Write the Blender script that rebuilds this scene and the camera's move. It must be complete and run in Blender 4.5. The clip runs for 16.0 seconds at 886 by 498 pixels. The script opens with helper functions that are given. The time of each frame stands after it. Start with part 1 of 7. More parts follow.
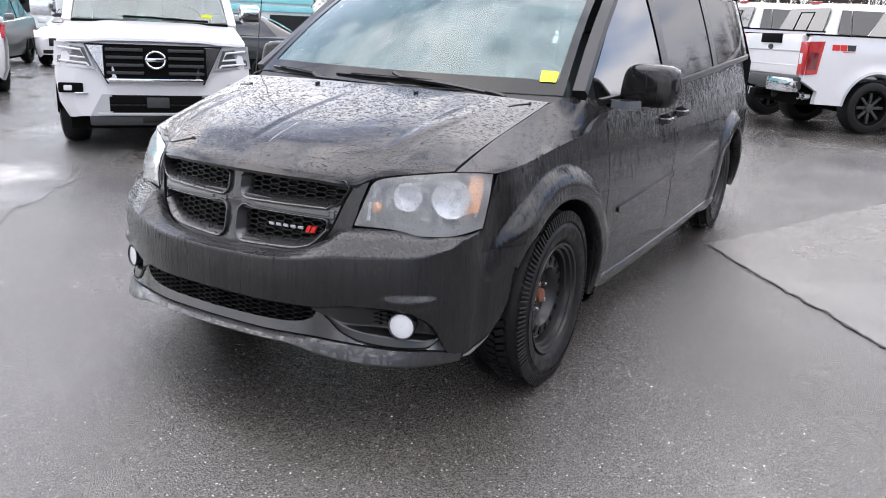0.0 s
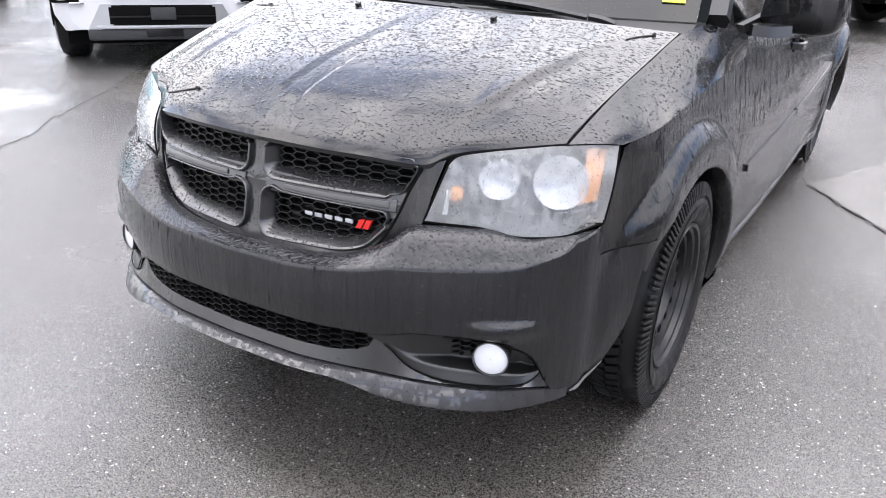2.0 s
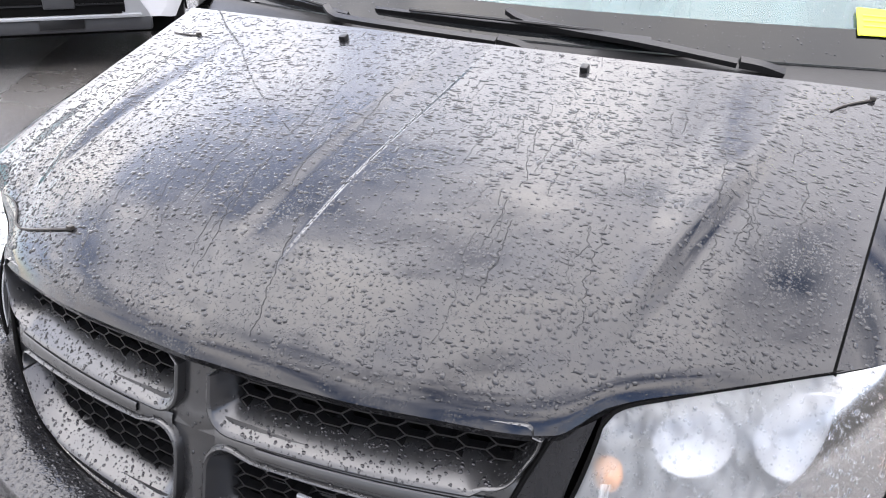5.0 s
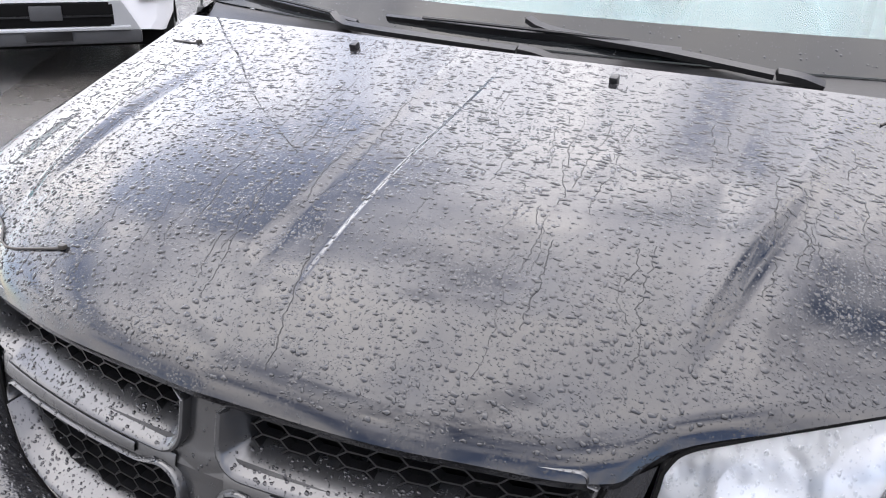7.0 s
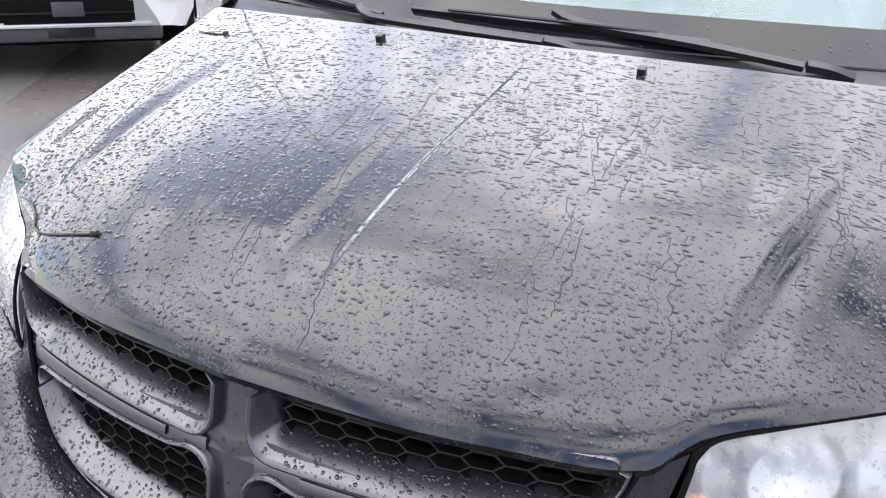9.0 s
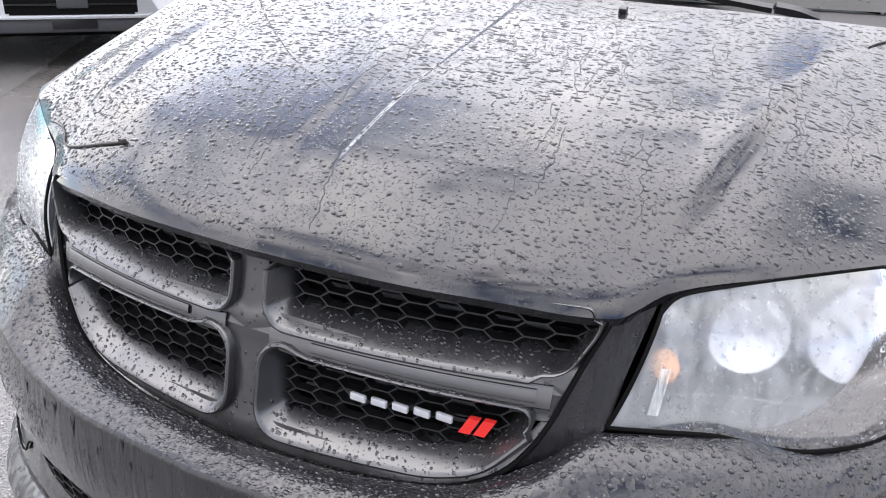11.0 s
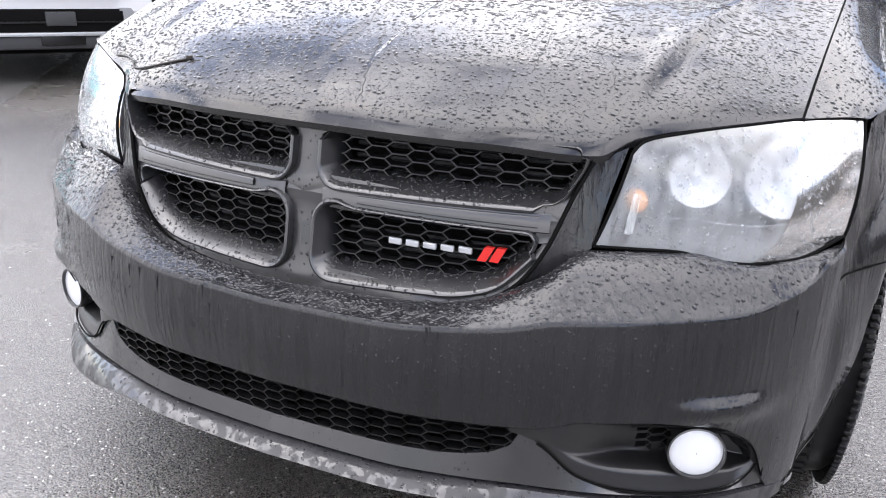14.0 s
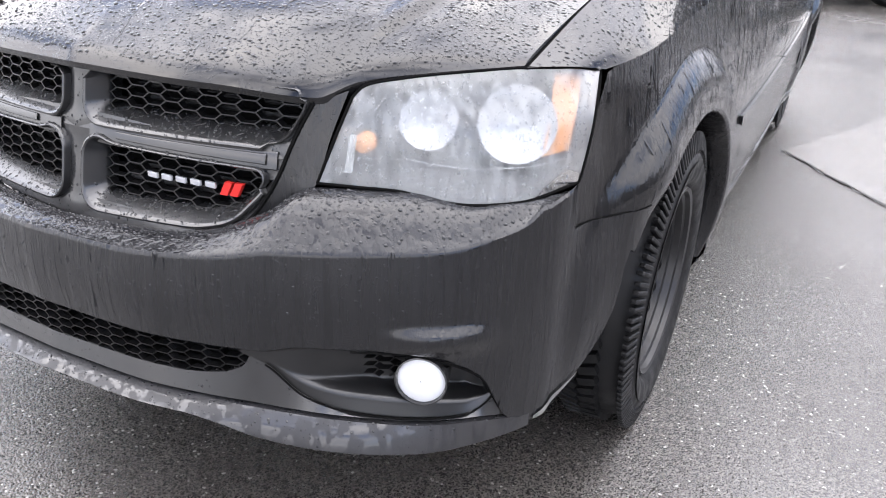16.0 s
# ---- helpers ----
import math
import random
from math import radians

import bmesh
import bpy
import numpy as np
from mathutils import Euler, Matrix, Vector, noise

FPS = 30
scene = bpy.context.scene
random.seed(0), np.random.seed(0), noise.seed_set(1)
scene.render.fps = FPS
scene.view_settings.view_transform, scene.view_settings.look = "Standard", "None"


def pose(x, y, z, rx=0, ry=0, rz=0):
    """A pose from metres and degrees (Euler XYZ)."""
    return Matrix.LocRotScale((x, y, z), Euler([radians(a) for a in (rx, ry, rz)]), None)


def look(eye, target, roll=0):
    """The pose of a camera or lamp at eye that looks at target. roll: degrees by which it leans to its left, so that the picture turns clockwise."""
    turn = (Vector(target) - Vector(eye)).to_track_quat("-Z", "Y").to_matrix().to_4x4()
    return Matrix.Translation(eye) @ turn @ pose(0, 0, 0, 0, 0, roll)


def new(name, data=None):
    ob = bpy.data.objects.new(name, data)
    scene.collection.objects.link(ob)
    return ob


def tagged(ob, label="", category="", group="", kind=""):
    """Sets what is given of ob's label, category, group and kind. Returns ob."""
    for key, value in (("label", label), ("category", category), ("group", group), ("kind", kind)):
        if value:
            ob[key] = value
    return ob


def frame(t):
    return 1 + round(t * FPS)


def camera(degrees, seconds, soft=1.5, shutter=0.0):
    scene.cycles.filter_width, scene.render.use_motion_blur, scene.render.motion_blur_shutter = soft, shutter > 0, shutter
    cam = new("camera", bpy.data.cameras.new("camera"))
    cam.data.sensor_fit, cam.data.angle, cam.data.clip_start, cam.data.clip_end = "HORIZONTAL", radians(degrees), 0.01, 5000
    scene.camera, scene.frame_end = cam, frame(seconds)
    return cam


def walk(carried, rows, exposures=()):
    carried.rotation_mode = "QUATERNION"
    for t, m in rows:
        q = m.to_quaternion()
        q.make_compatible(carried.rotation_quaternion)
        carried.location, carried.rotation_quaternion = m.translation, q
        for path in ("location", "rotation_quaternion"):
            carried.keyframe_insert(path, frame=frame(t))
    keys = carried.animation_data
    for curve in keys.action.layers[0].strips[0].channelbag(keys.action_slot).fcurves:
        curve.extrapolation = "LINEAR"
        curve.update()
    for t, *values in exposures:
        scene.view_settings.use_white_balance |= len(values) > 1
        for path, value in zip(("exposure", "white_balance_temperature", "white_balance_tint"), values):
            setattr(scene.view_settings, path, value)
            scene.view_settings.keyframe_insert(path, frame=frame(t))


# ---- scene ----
import itertools

cam = camera(60.2, 16.0, soft=1.0)
PATH = [
    (0, (1.94, -1.75, 1.366), (0.996, -0.077, 0.809), 2.6),
    (0.5, (1.822, -1.64, 1.362), (0.868, 0.005, 0.74), 2.6),
    (1, (1.602, -1.522, 1.365), (0.65, 0.095, 0.672), 2.5),
    (1.5, (1.472, -1.396, 1.371), (0.525, 0.197, 0.619), 2.3),
    (2, (1.371, -1.185, 1.385), (0.436, 0.393, 0.587), 2.0),
    (2.5, (1.241, -1.008, 1.383), (0.323, 0.557, 0.543), 1.5),
    (3, (1.047, -0.853, 1.397), (0.148, 0.71, 0.531), 1.2),
    (3.5, (0.93, -0.696, 1.397), (0.06, 0.875, 0.516), 1.1),
    (4, (0.842, -0.544, 1.416), (0.011, 1.045, 0.53), 1.2),
    (4.5, (0.711, -0.455, 1.415), (-0.083, 1.154, 0.531), 1.4),
    (7, (0.538, -0.352, 1.375), (-0.209, 1.304, 0.54), 2.4),
    (7.5, (0.531, -0.354, 1.37), (-0.236, 1.296, 0.541), 2.4),
    (8, (0.523, -0.359, 1.367), (-0.254, 1.289, 0.541), 2.5),
    (10.5, (0.539, -0.425, 1.314), (-0.242, 1.201, 0.45), 2.1),
    (11, (0.597, -0.505, 1.269), (-0.179, 1.146, 0.448), 2.6),
    (11.5, (0.624, -0.558, 1.26), (-0.142, 1.121, 0.49), 2.8),
    (12, (0.631, -0.59, 1.256), (-0.127, 1.119, 0.545), 2.6),
    (12.5, (0.635, -0.619, 1.232), (-0.108, 1.106, 0.544), 2.3),
    (13, (0.648, -0.707, 1.163), (-0.08, 1.027, 0.481), 2.2),
    (13.5, (0.647, -0.793, 1.139), (-0.069, 0.935, 0.43), 2.2),
    (14, (0.677, -0.837, 1.132), (-0.046, 0.876, 0.395), 2.2),
    (14.5, (0.772, -0.86, 1.126), (0.054, 0.845, 0.366), 2.6),
    (15, (0.958, -0.865, 1.131), (0.239, 0.825, 0.338), 2.8),
    (15.5, (1.091, -0.807, 1.138), (0.339, 0.856, 0.32), 2.8),
    (16, (1.167, -0.702, 1.145), (0.36, 0.927, 0.31), 2.7),
]
walk(cam, [(t, look(eye, target, roll)) for t, eye, target, roll in PATH],
     exposures=[(0, 0.06), (1, 0.36), (2, 0.58), (4, 0.64), (7, 0.66), (11.5, 0.62), (14, 0.66), (16, 0.80)])

# ---------------------------------------------------------------- light
world = bpy.data.worlds.new("overcast_sky")
scene.world = world
world.use_nodes = True
wn, wl = world.node_tree.nodes, world.node_tree.links
wn.clear()
SUN_AZ, SUN_EL = -58.0, 18.0      # degrees from +y towards +x, and above the horizon
w_out = wn.new("ShaderNodeOutputWorld")
w_bg = wn.new("ShaderNodeBackground")
w_bg.inputs["Strength"].default_value = 0.78
w_sky = wn.new("ShaderNodeTexSky")
w_sky.sky_type, w_sky.sun_disc = "NISHITA", False
w_sky.sun_elevation, w_sky.sun_rotation = radians(SUN_EL), radians(SUN_AZ)
w_blue = wn.new("ShaderNodeVectorMath")
w_blue.operation = "MULTIPLY"
w_blue.inputs[1].default_value = (0.20, 0.24, 0.34)
w_co = wn.new("ShaderNodeTexCoord")
w_map = wn.new("ShaderNodeMapping")
w_map.inputs["Scale"].default_value = (1.0, 1.0, 2.2)
w_map.inputs["Location"].default_value = (52.64, 68.721, 47.135)
w_noise = wn.new("ShaderNodeTexNoise")
w_noise.inputs["Scale"].default_value, w_noise.inputs["Detail"].default_value = 1.9, 7.0
w_noise.inputs["Roughness"].default_value = 0.52
w_cov = wn.new("ShaderNodeValToRGB")
w_cov.color_ramp.elements[0].position, w_cov.color_ramp.elements[1].position = 0.385, 0.53
w_thick = wn.new("ShaderNodeTexNoise")
w_thick.inputs["Scale"].default_value, w_thick.inputs["Detail"].default_value = 2.6, 6.0
w_shade = wn.new("ShaderNodeValToRGB")
w_shade.color_ramp.elements[0].position, w_shade.color_ramp.elements[1].position = 0.3, 0.72
w_shade.color_ramp.elements[0].color = (0.53, 0.54, 0.625, 1)
w_shade.color_ramp.elements[1].color = (1.0, 0.95, 0.94, 1)
w_dot = wn.new("ShaderNodeVectorMath")
w_dot.operation = "DOT_PRODUCT"
se, ce = math.sin(radians(SUN_EL)), math.cos(radians(SUN_EL))
sa, ca = math.sin(radians(SUN_AZ)), math.cos(radians(SUN_AZ))
w_dot.inputs[1].default_value = (sa * ce, ca * ce, se)
w_glow = wn.new("ShaderNodeMapRange")
w_glow.inputs["From Min"].default_value, w_glow.inputs["From Max"].default_value = 0.35, 1.0
w_glow.inputs["To Min"].default_value, w_glow.inputs["To Max"].default_value = 3.8, 5.1
w_lit = wn.new("ShaderNodeVectorMath")
w_lit.operation = "SCALE"
w_sep = wn.new("ShaderNodeSeparateXYZ")
w_high = wn.new("ShaderNodeMapRange")
w_high.inputs["From Min"].default_value = 0.25
w_high.inputs["To Min"].default_value, w_high.inputs["To Max"].default_value = 0.75, 1.95
w_mul = wn.new("ShaderNodeMath")
w_mul.operation = "MULTIPLY"
w_mix = wn.new("ShaderNodeMix")
w_mix.data_type = "RGBA"
wl.new(w_co.outputs["Generated"], w_map.inputs["Vector"])
wl.new(w_map.outputs["Vector"], w_noise.inputs["Vector"])
wl.new(w_map.outputs["Vector"], w_thick.inputs["Vector"])
wl.new(w_noise.outputs["Fac"], w_cov.inputs["Fac"])
wl.new(w_thick.outputs["Fac"], w_shade.inputs["Fac"])
wl.new(w_co.outputs["Generated"], w_dot.inputs[0])
wl.new(w_dot.outputs["Value"], w_glow.inputs["Value"])
wl.new(w_shade.outputs["Color"], w_lit.inputs[0])
wl.new(w_co.outputs["Generated"], w_sep.inputs["Vector"])
wl.new(w_sep.outputs["Z"], w_high.inputs["Value"])
wl.new(w_glow.outputs["Result"], w_mul.inputs[0])
wl.new(w_high.outputs["Result"], w_mul.inputs[1])
wl.new(w_mul.outputs["Value"], w_lit.inputs["Scale"])
wl.new(w_sky.outputs["Color"], w_blue.inputs[0])
wl.new(w_cov.outputs["Color"], w_mix.inputs["Factor"])
wl.new(w_blue.outputs["Vector"], w_mix.inputs["A"])
wl.new(w_lit.outputs["Vector"], w_mix.inputs["B"])
wl.new(w_mix.outputs["Result"], w_bg.inputs["Color"])
wl.new(w_bg.outputs["Background"], w_out.inputs["Surface"])

sun = bpy.data.lights.new("sun", "SUN")
sun.energy, sun.angle, sun.color = 0.7, radians(100), (1.0, 0.95, 0.88)
sun_ob = new("sun", sun)
sun_ob.matrix_world = look((30 * sa * ce, 30 * ca * ce, 30 * se), (0, 0, 0))


# ---------------------------------------------------------------- materials
def mat(name, color, rough=0.5, metal=0.0, coat=0.0, coat_rough=0.03, spec=0.5, vary=0.0, vary_scale=8.0,
        bump=0.0, bump_scale=200.0, rough_vary=0.0, trans=0.0, ior=1.45):
    m = bpy.data.materials.new(name)
    m.use_nodes = True
    nt = m.node_tree
    b = nt.nodes["Principled BSDF"]
    b.inputs["Base Color"].default_value = (*color, 1)
    b.inputs["Roughness"].default_value = rough
    b.inputs["Metallic"].default_value = metal
    b.inputs["Coat Weight"].default_value = coat
    b.inputs["Coat Roughness"].default_value = coat_rough
    b.inputs["Specular IOR Level"].default_value = spec
    b.inputs["Transmission Weight"].default_value = trans
    b.inputs["IOR"].default_value = ior
    co = nt.nodes.new("ShaderNodeTexCoord")
    if vary or rough_vary:
        n = nt.nodes.new("ShaderNodeTexNoise")
        n.inputs["Scale"].default_value, n.inputs["Detail"].default_value = vary_scale, 8
        nt.links.new(co.outputs["Object"], n.inputs["Vector"])
        if vary:
            r = nt.nodes.new("ShaderNodeMix")
            r.data_type = "RGBA"
            r.inputs["A"].default_value = (*[c * (1 - vary) for c in color], 1)
            r.inputs["B"].default_value = (*[min(1, c * (1 + vary)) for c in color], 1)
            nt.links.new(n.outputs["Fac"], r.inputs["Factor"])
            nt.links.new(r.outputs["Result"], b.inputs["Base Color"])
        if rough_vary:
            q = nt.nodes.new("ShaderNodeMapRange")
            q.inputs["From Min"].default_value, q.inputs["From Max"].default_value = 0.35, 0.65
            q.inputs["To Min"].default_value, q.inputs["To Max"].default_value = max(0, rough - rough_vary), min(1, rough + rough_vary)
            nt.links.new(n.outputs["Fac"], q.inputs["Value"])
            nt.links.new(q.outputs["Result"], b.inputs["Roughness"])
    if bump:
        n2 = nt.nodes.new("ShaderNodeTexNoise")
        n2.inputs["Scale"].default_value, n2.inputs["Detail"].default_value = bump_scale, 3
        nt.links.new(co.outputs["Object"], n2.inputs["Vector"])
        bp = nt.nodes.new("ShaderNodeBump")
        bp.inputs["Strength"].default_value, bp.inputs["Distance"].default_value = bump, 0.002
        nt.links.new(n2.outputs["Fac"], bp.inputs["Height"])
        nt.links.new(bp.outputs["Normal"], b.inputs["Normal"])
    return m


def wet_paint(name, color, runs_deep=0.0, ior=1.5):
    """Dark car paint under a film of rain: mirror coat, fine beads and run-off streaks in the relief."""
    m = mat(name, color, rough=0.5, metal=0.0, coat=1.0, coat_rough=0.03, spec=0.06)
    nt = m.node_tree
    b = nt.nodes["Principled BSDF"]
    b.inputs["Coat IOR"].default_value = ior
    co = nt.nodes.new("ShaderNodeTexCoord")
    beads = nt.nodes.new("ShaderNodeTexVoronoi")
    beads.inputs["Scale"].default_value = 260
    edge = nt.nodes.new("ShaderNodeMapRange")
    edge.inputs["From Min"].default_value, edge.inputs["From Max"].default_value = 0.12, 0.42
    edge.inputs["To Min"].default_value, edge.inputs["To Max"].default_value = 1.0, 0.0
    where = nt.nodes.new("ShaderNodeTexNoise")
    where.inputs["Scale"].default_value, where.inputs["Detail"].default_value = 14, 4
    cut = nt.nodes.new("ShaderNodeMapRange")
    cut.inputs["From Min"].default_value, cut.inputs["From Max"].default_value = 0.42, 0.62
    mul = nt.nodes.new("ShaderNodeMath")
    mul.operation = "MULTIPLY"
    bp = nt.nodes.new("ShaderNodeBump")
    bp.inputs["Strength"].default_value, bp.inputs["Distance"].default_value = 0.55, 0.0008
    runs = nt.nodes.new("ShaderNodeMapping")
    runs.inputs["Scale"].default_value = (60, 60, 5)
    streak = nt.nodes.new("ShaderNodeTexNoise")
    streak.inputs["Scale"].default_value, streak.inputs["Detail"].default_value = 1.0, 5
    clear = nt.nodes.new("ShaderNodeMapRange")
    clear.inputs["From Min"].default_value, clear.inputs["From Max"].default_value = 0.42, 0.58
    fine = nt.nodes.new("ShaderNodeMath")
    fine.operation = "MULTIPLY"
    dirt = nt.nodes.new("ShaderNodeMapRange")
    dirt.inputs["From Min"].default_value, dirt.inputs["From Max"].default_value = 0.45, 0.75
    dirt.inputs["To Min"].default_value, dirt.inputs["To Max"].default_value = 0.02, 0.16
    tone = nt.nodes.new("ShaderNodeMix")
    tone.data_type = "RGBA"
    tone.inputs["A"].default_value = (*color, 1)
    tone.inputs["B"].default_value = (*[c * 1.7 + 0.004 for c in color], 1)
    for a, z in ((co.outputs["Object"], beads.inputs["Vector"]), (co.outputs["Object"], where.inputs["Vector"]),
                 (beads.outputs["Distance"], edge.inputs["Value"]), (where.outputs["Fac"], cut.inputs["Value"]),
                 (edge.outputs["Result"], mul.inputs[0]), (cut.outputs["Result"], mul.inputs[1]),
                 (streak.outputs["Fac"], clear.inputs["Value"]), (mul.outputs["Value"], fine.inputs[0]), (clear.outputs["Result"], fine.inputs[1]), (fine.outputs["Value"], bp.inputs["Height"]), (bp.outputs["Normal"], b.inputs["Coat Normal"]),
                 (co.outputs["Object"], runs.inputs["Vector"]), (runs.outputs["Vector"], streak.inputs["Vector"]),
                 (streak.outputs["Fac"], dirt.inputs["Value"]), (dirt.outputs["Result"], b.inputs["Coat Roughness"]),
                 (streak.outputs["Fac"], tone.inputs["Factor"]), (tone.outputs["Result"], b.inputs["Base Color"])):
        nt.links.new(a, z)
    if runs_deep:
        # beads and runs on upright panels: clear mirror runs between misted strips
        runs.inputs["Scale"].default_value = (75, 75, 3.2)
        streak.inputs["Detail"].default_value = 6
        rise = nt.nodes.new("ShaderNodeMapRange")
        rise.inputs["From Min"].default_value, rise.inputs["From Max"].default_value = 0.44, 0.60
        b2 = nt.nodes.new("ShaderNodeBump")
        b2.inputs["Strength"].default_value, b2.inputs["Distance"].default_value = 0.5, runs_deep
        dirt.inputs["To Min"].default_value, dirt.inputs["To Max"].default_value = 0.02, 0.16
        nt.links.new(streak.outputs["Fac"], rise.inputs["Value"])
        nt.links.new(rise.outputs["Result"], b2.inputs["Height"])
        nt.links.new(bp.outputs["Normal"], b2.inputs["Normal"])
        nt.links.new(b2.outputs["Normal"], b.inputs["Coat Normal"])
    return m


def glass(name, tint, clear=0.8, shine_level=1.0, haze=0.0, rough=0.02, film_color=(0.75, 0.78, 0.78), ior=1.5, uneven=0.6, streak=(14, 6, 5), clouded=0.0):
    """A pane: tinted see-through, with gloss by Fresnel, dimmed by shine_level, and a diffuse film for wet haze or
    added brightness.
    """
    m = bpy.data.materials.new(name)
    m.use_nodes = True
    nt = m.node_tree
    nt.nodes.clear()
    out = nt.nodes.new("ShaderNodeOutputMaterial")
    see = nt.nodes.new("ShaderNodeBsdfTransparent")
    see.inputs["Color"].default_value = (*[c * clear for c in tint], 1)
    film = nt.nodes.new("ShaderNodeBsdfDiffuse")
    film.inputs["Color"].default_value = (*film_color, 1)
    m1 = nt.nodes.new("ShaderNodeMixShader")
    m1.inputs["Fac"].default_value = haze
    if clouded:
        dim = nt.nodes.new("ShaderNodeBsdfRefraction")
        dim.inputs["Color"].default_value = see.inputs["Color"].default_value
        dim.inputs["Roughness"].default_value, dim.inputs["IOR"].default_value = clouded, 1.08
        both = nt.nodes.new("ShaderNodeMixShader")
        both.inputs["Fac"].default_value = 0.7
        nt.links.new(see.outputs[0], both.inputs[1])
        nt.links.new(dim.outputs[0], both.inputs[2])
        see = both
    if haze:
        co = nt.nodes.new("ShaderNodeTexCoord")
        mp = nt.nodes.new("ShaderNodeMapping")
        mp.inputs["Scale"].default_value = streak
        n = nt.nodes.new("ShaderNodeTexNoise")
        n.inputs["Scale"].default_value, n.inputs["Detail"].default_value = 1.0, 6
        r = nt.nodes.new("ShaderNodeMapRange")
        r.inputs["From Min"].default_value, r.inputs["From Max"].default_value = 0.35, 0.7
        r.inputs["To Min"].default_value, r.inputs["To Max"].default_value = haze * (1 - uneven), haze * (1 + uneven)
        nt.links.new(co.outputs["Object"], mp.inputs["Vector"])
        nt.links.new(mp.outputs["Vector"], n.inputs["Vector"])
        nt.links.new(n.outputs["Fac"], r.inputs["Value"])
        nt.links.new(r.outputs["Result"], m1.inputs["Fac"])
    shine = nt.nodes.new("ShaderNodeBsdfGlossy")
    shine.inputs["Roughness"].default_value = rough
    shine.inputs["Color"].default_value = (shine_level, shine_level, shine_level, 1)
    fr = nt.nodes.new("ShaderNodeFresnel")
    fr.inputs["IOR"].default_value = ior
    m2 = nt.nodes.new("ShaderNodeMixShader")
    nt.links.new(see.outputs[0], m1.inputs[1])
    nt.links.new(film.outputs[0], m1.inputs[2])
    nt.links.new(fr.outputs[0], m2.inputs["Fac"])
    nt.links.new(m1.outputs[0], m2.inputs[1])
    nt.links.new(shine.outputs[0], m2.inputs[2])
    nt.links.new(m2.outputs[0], out.inputs["Surface"])
    return m


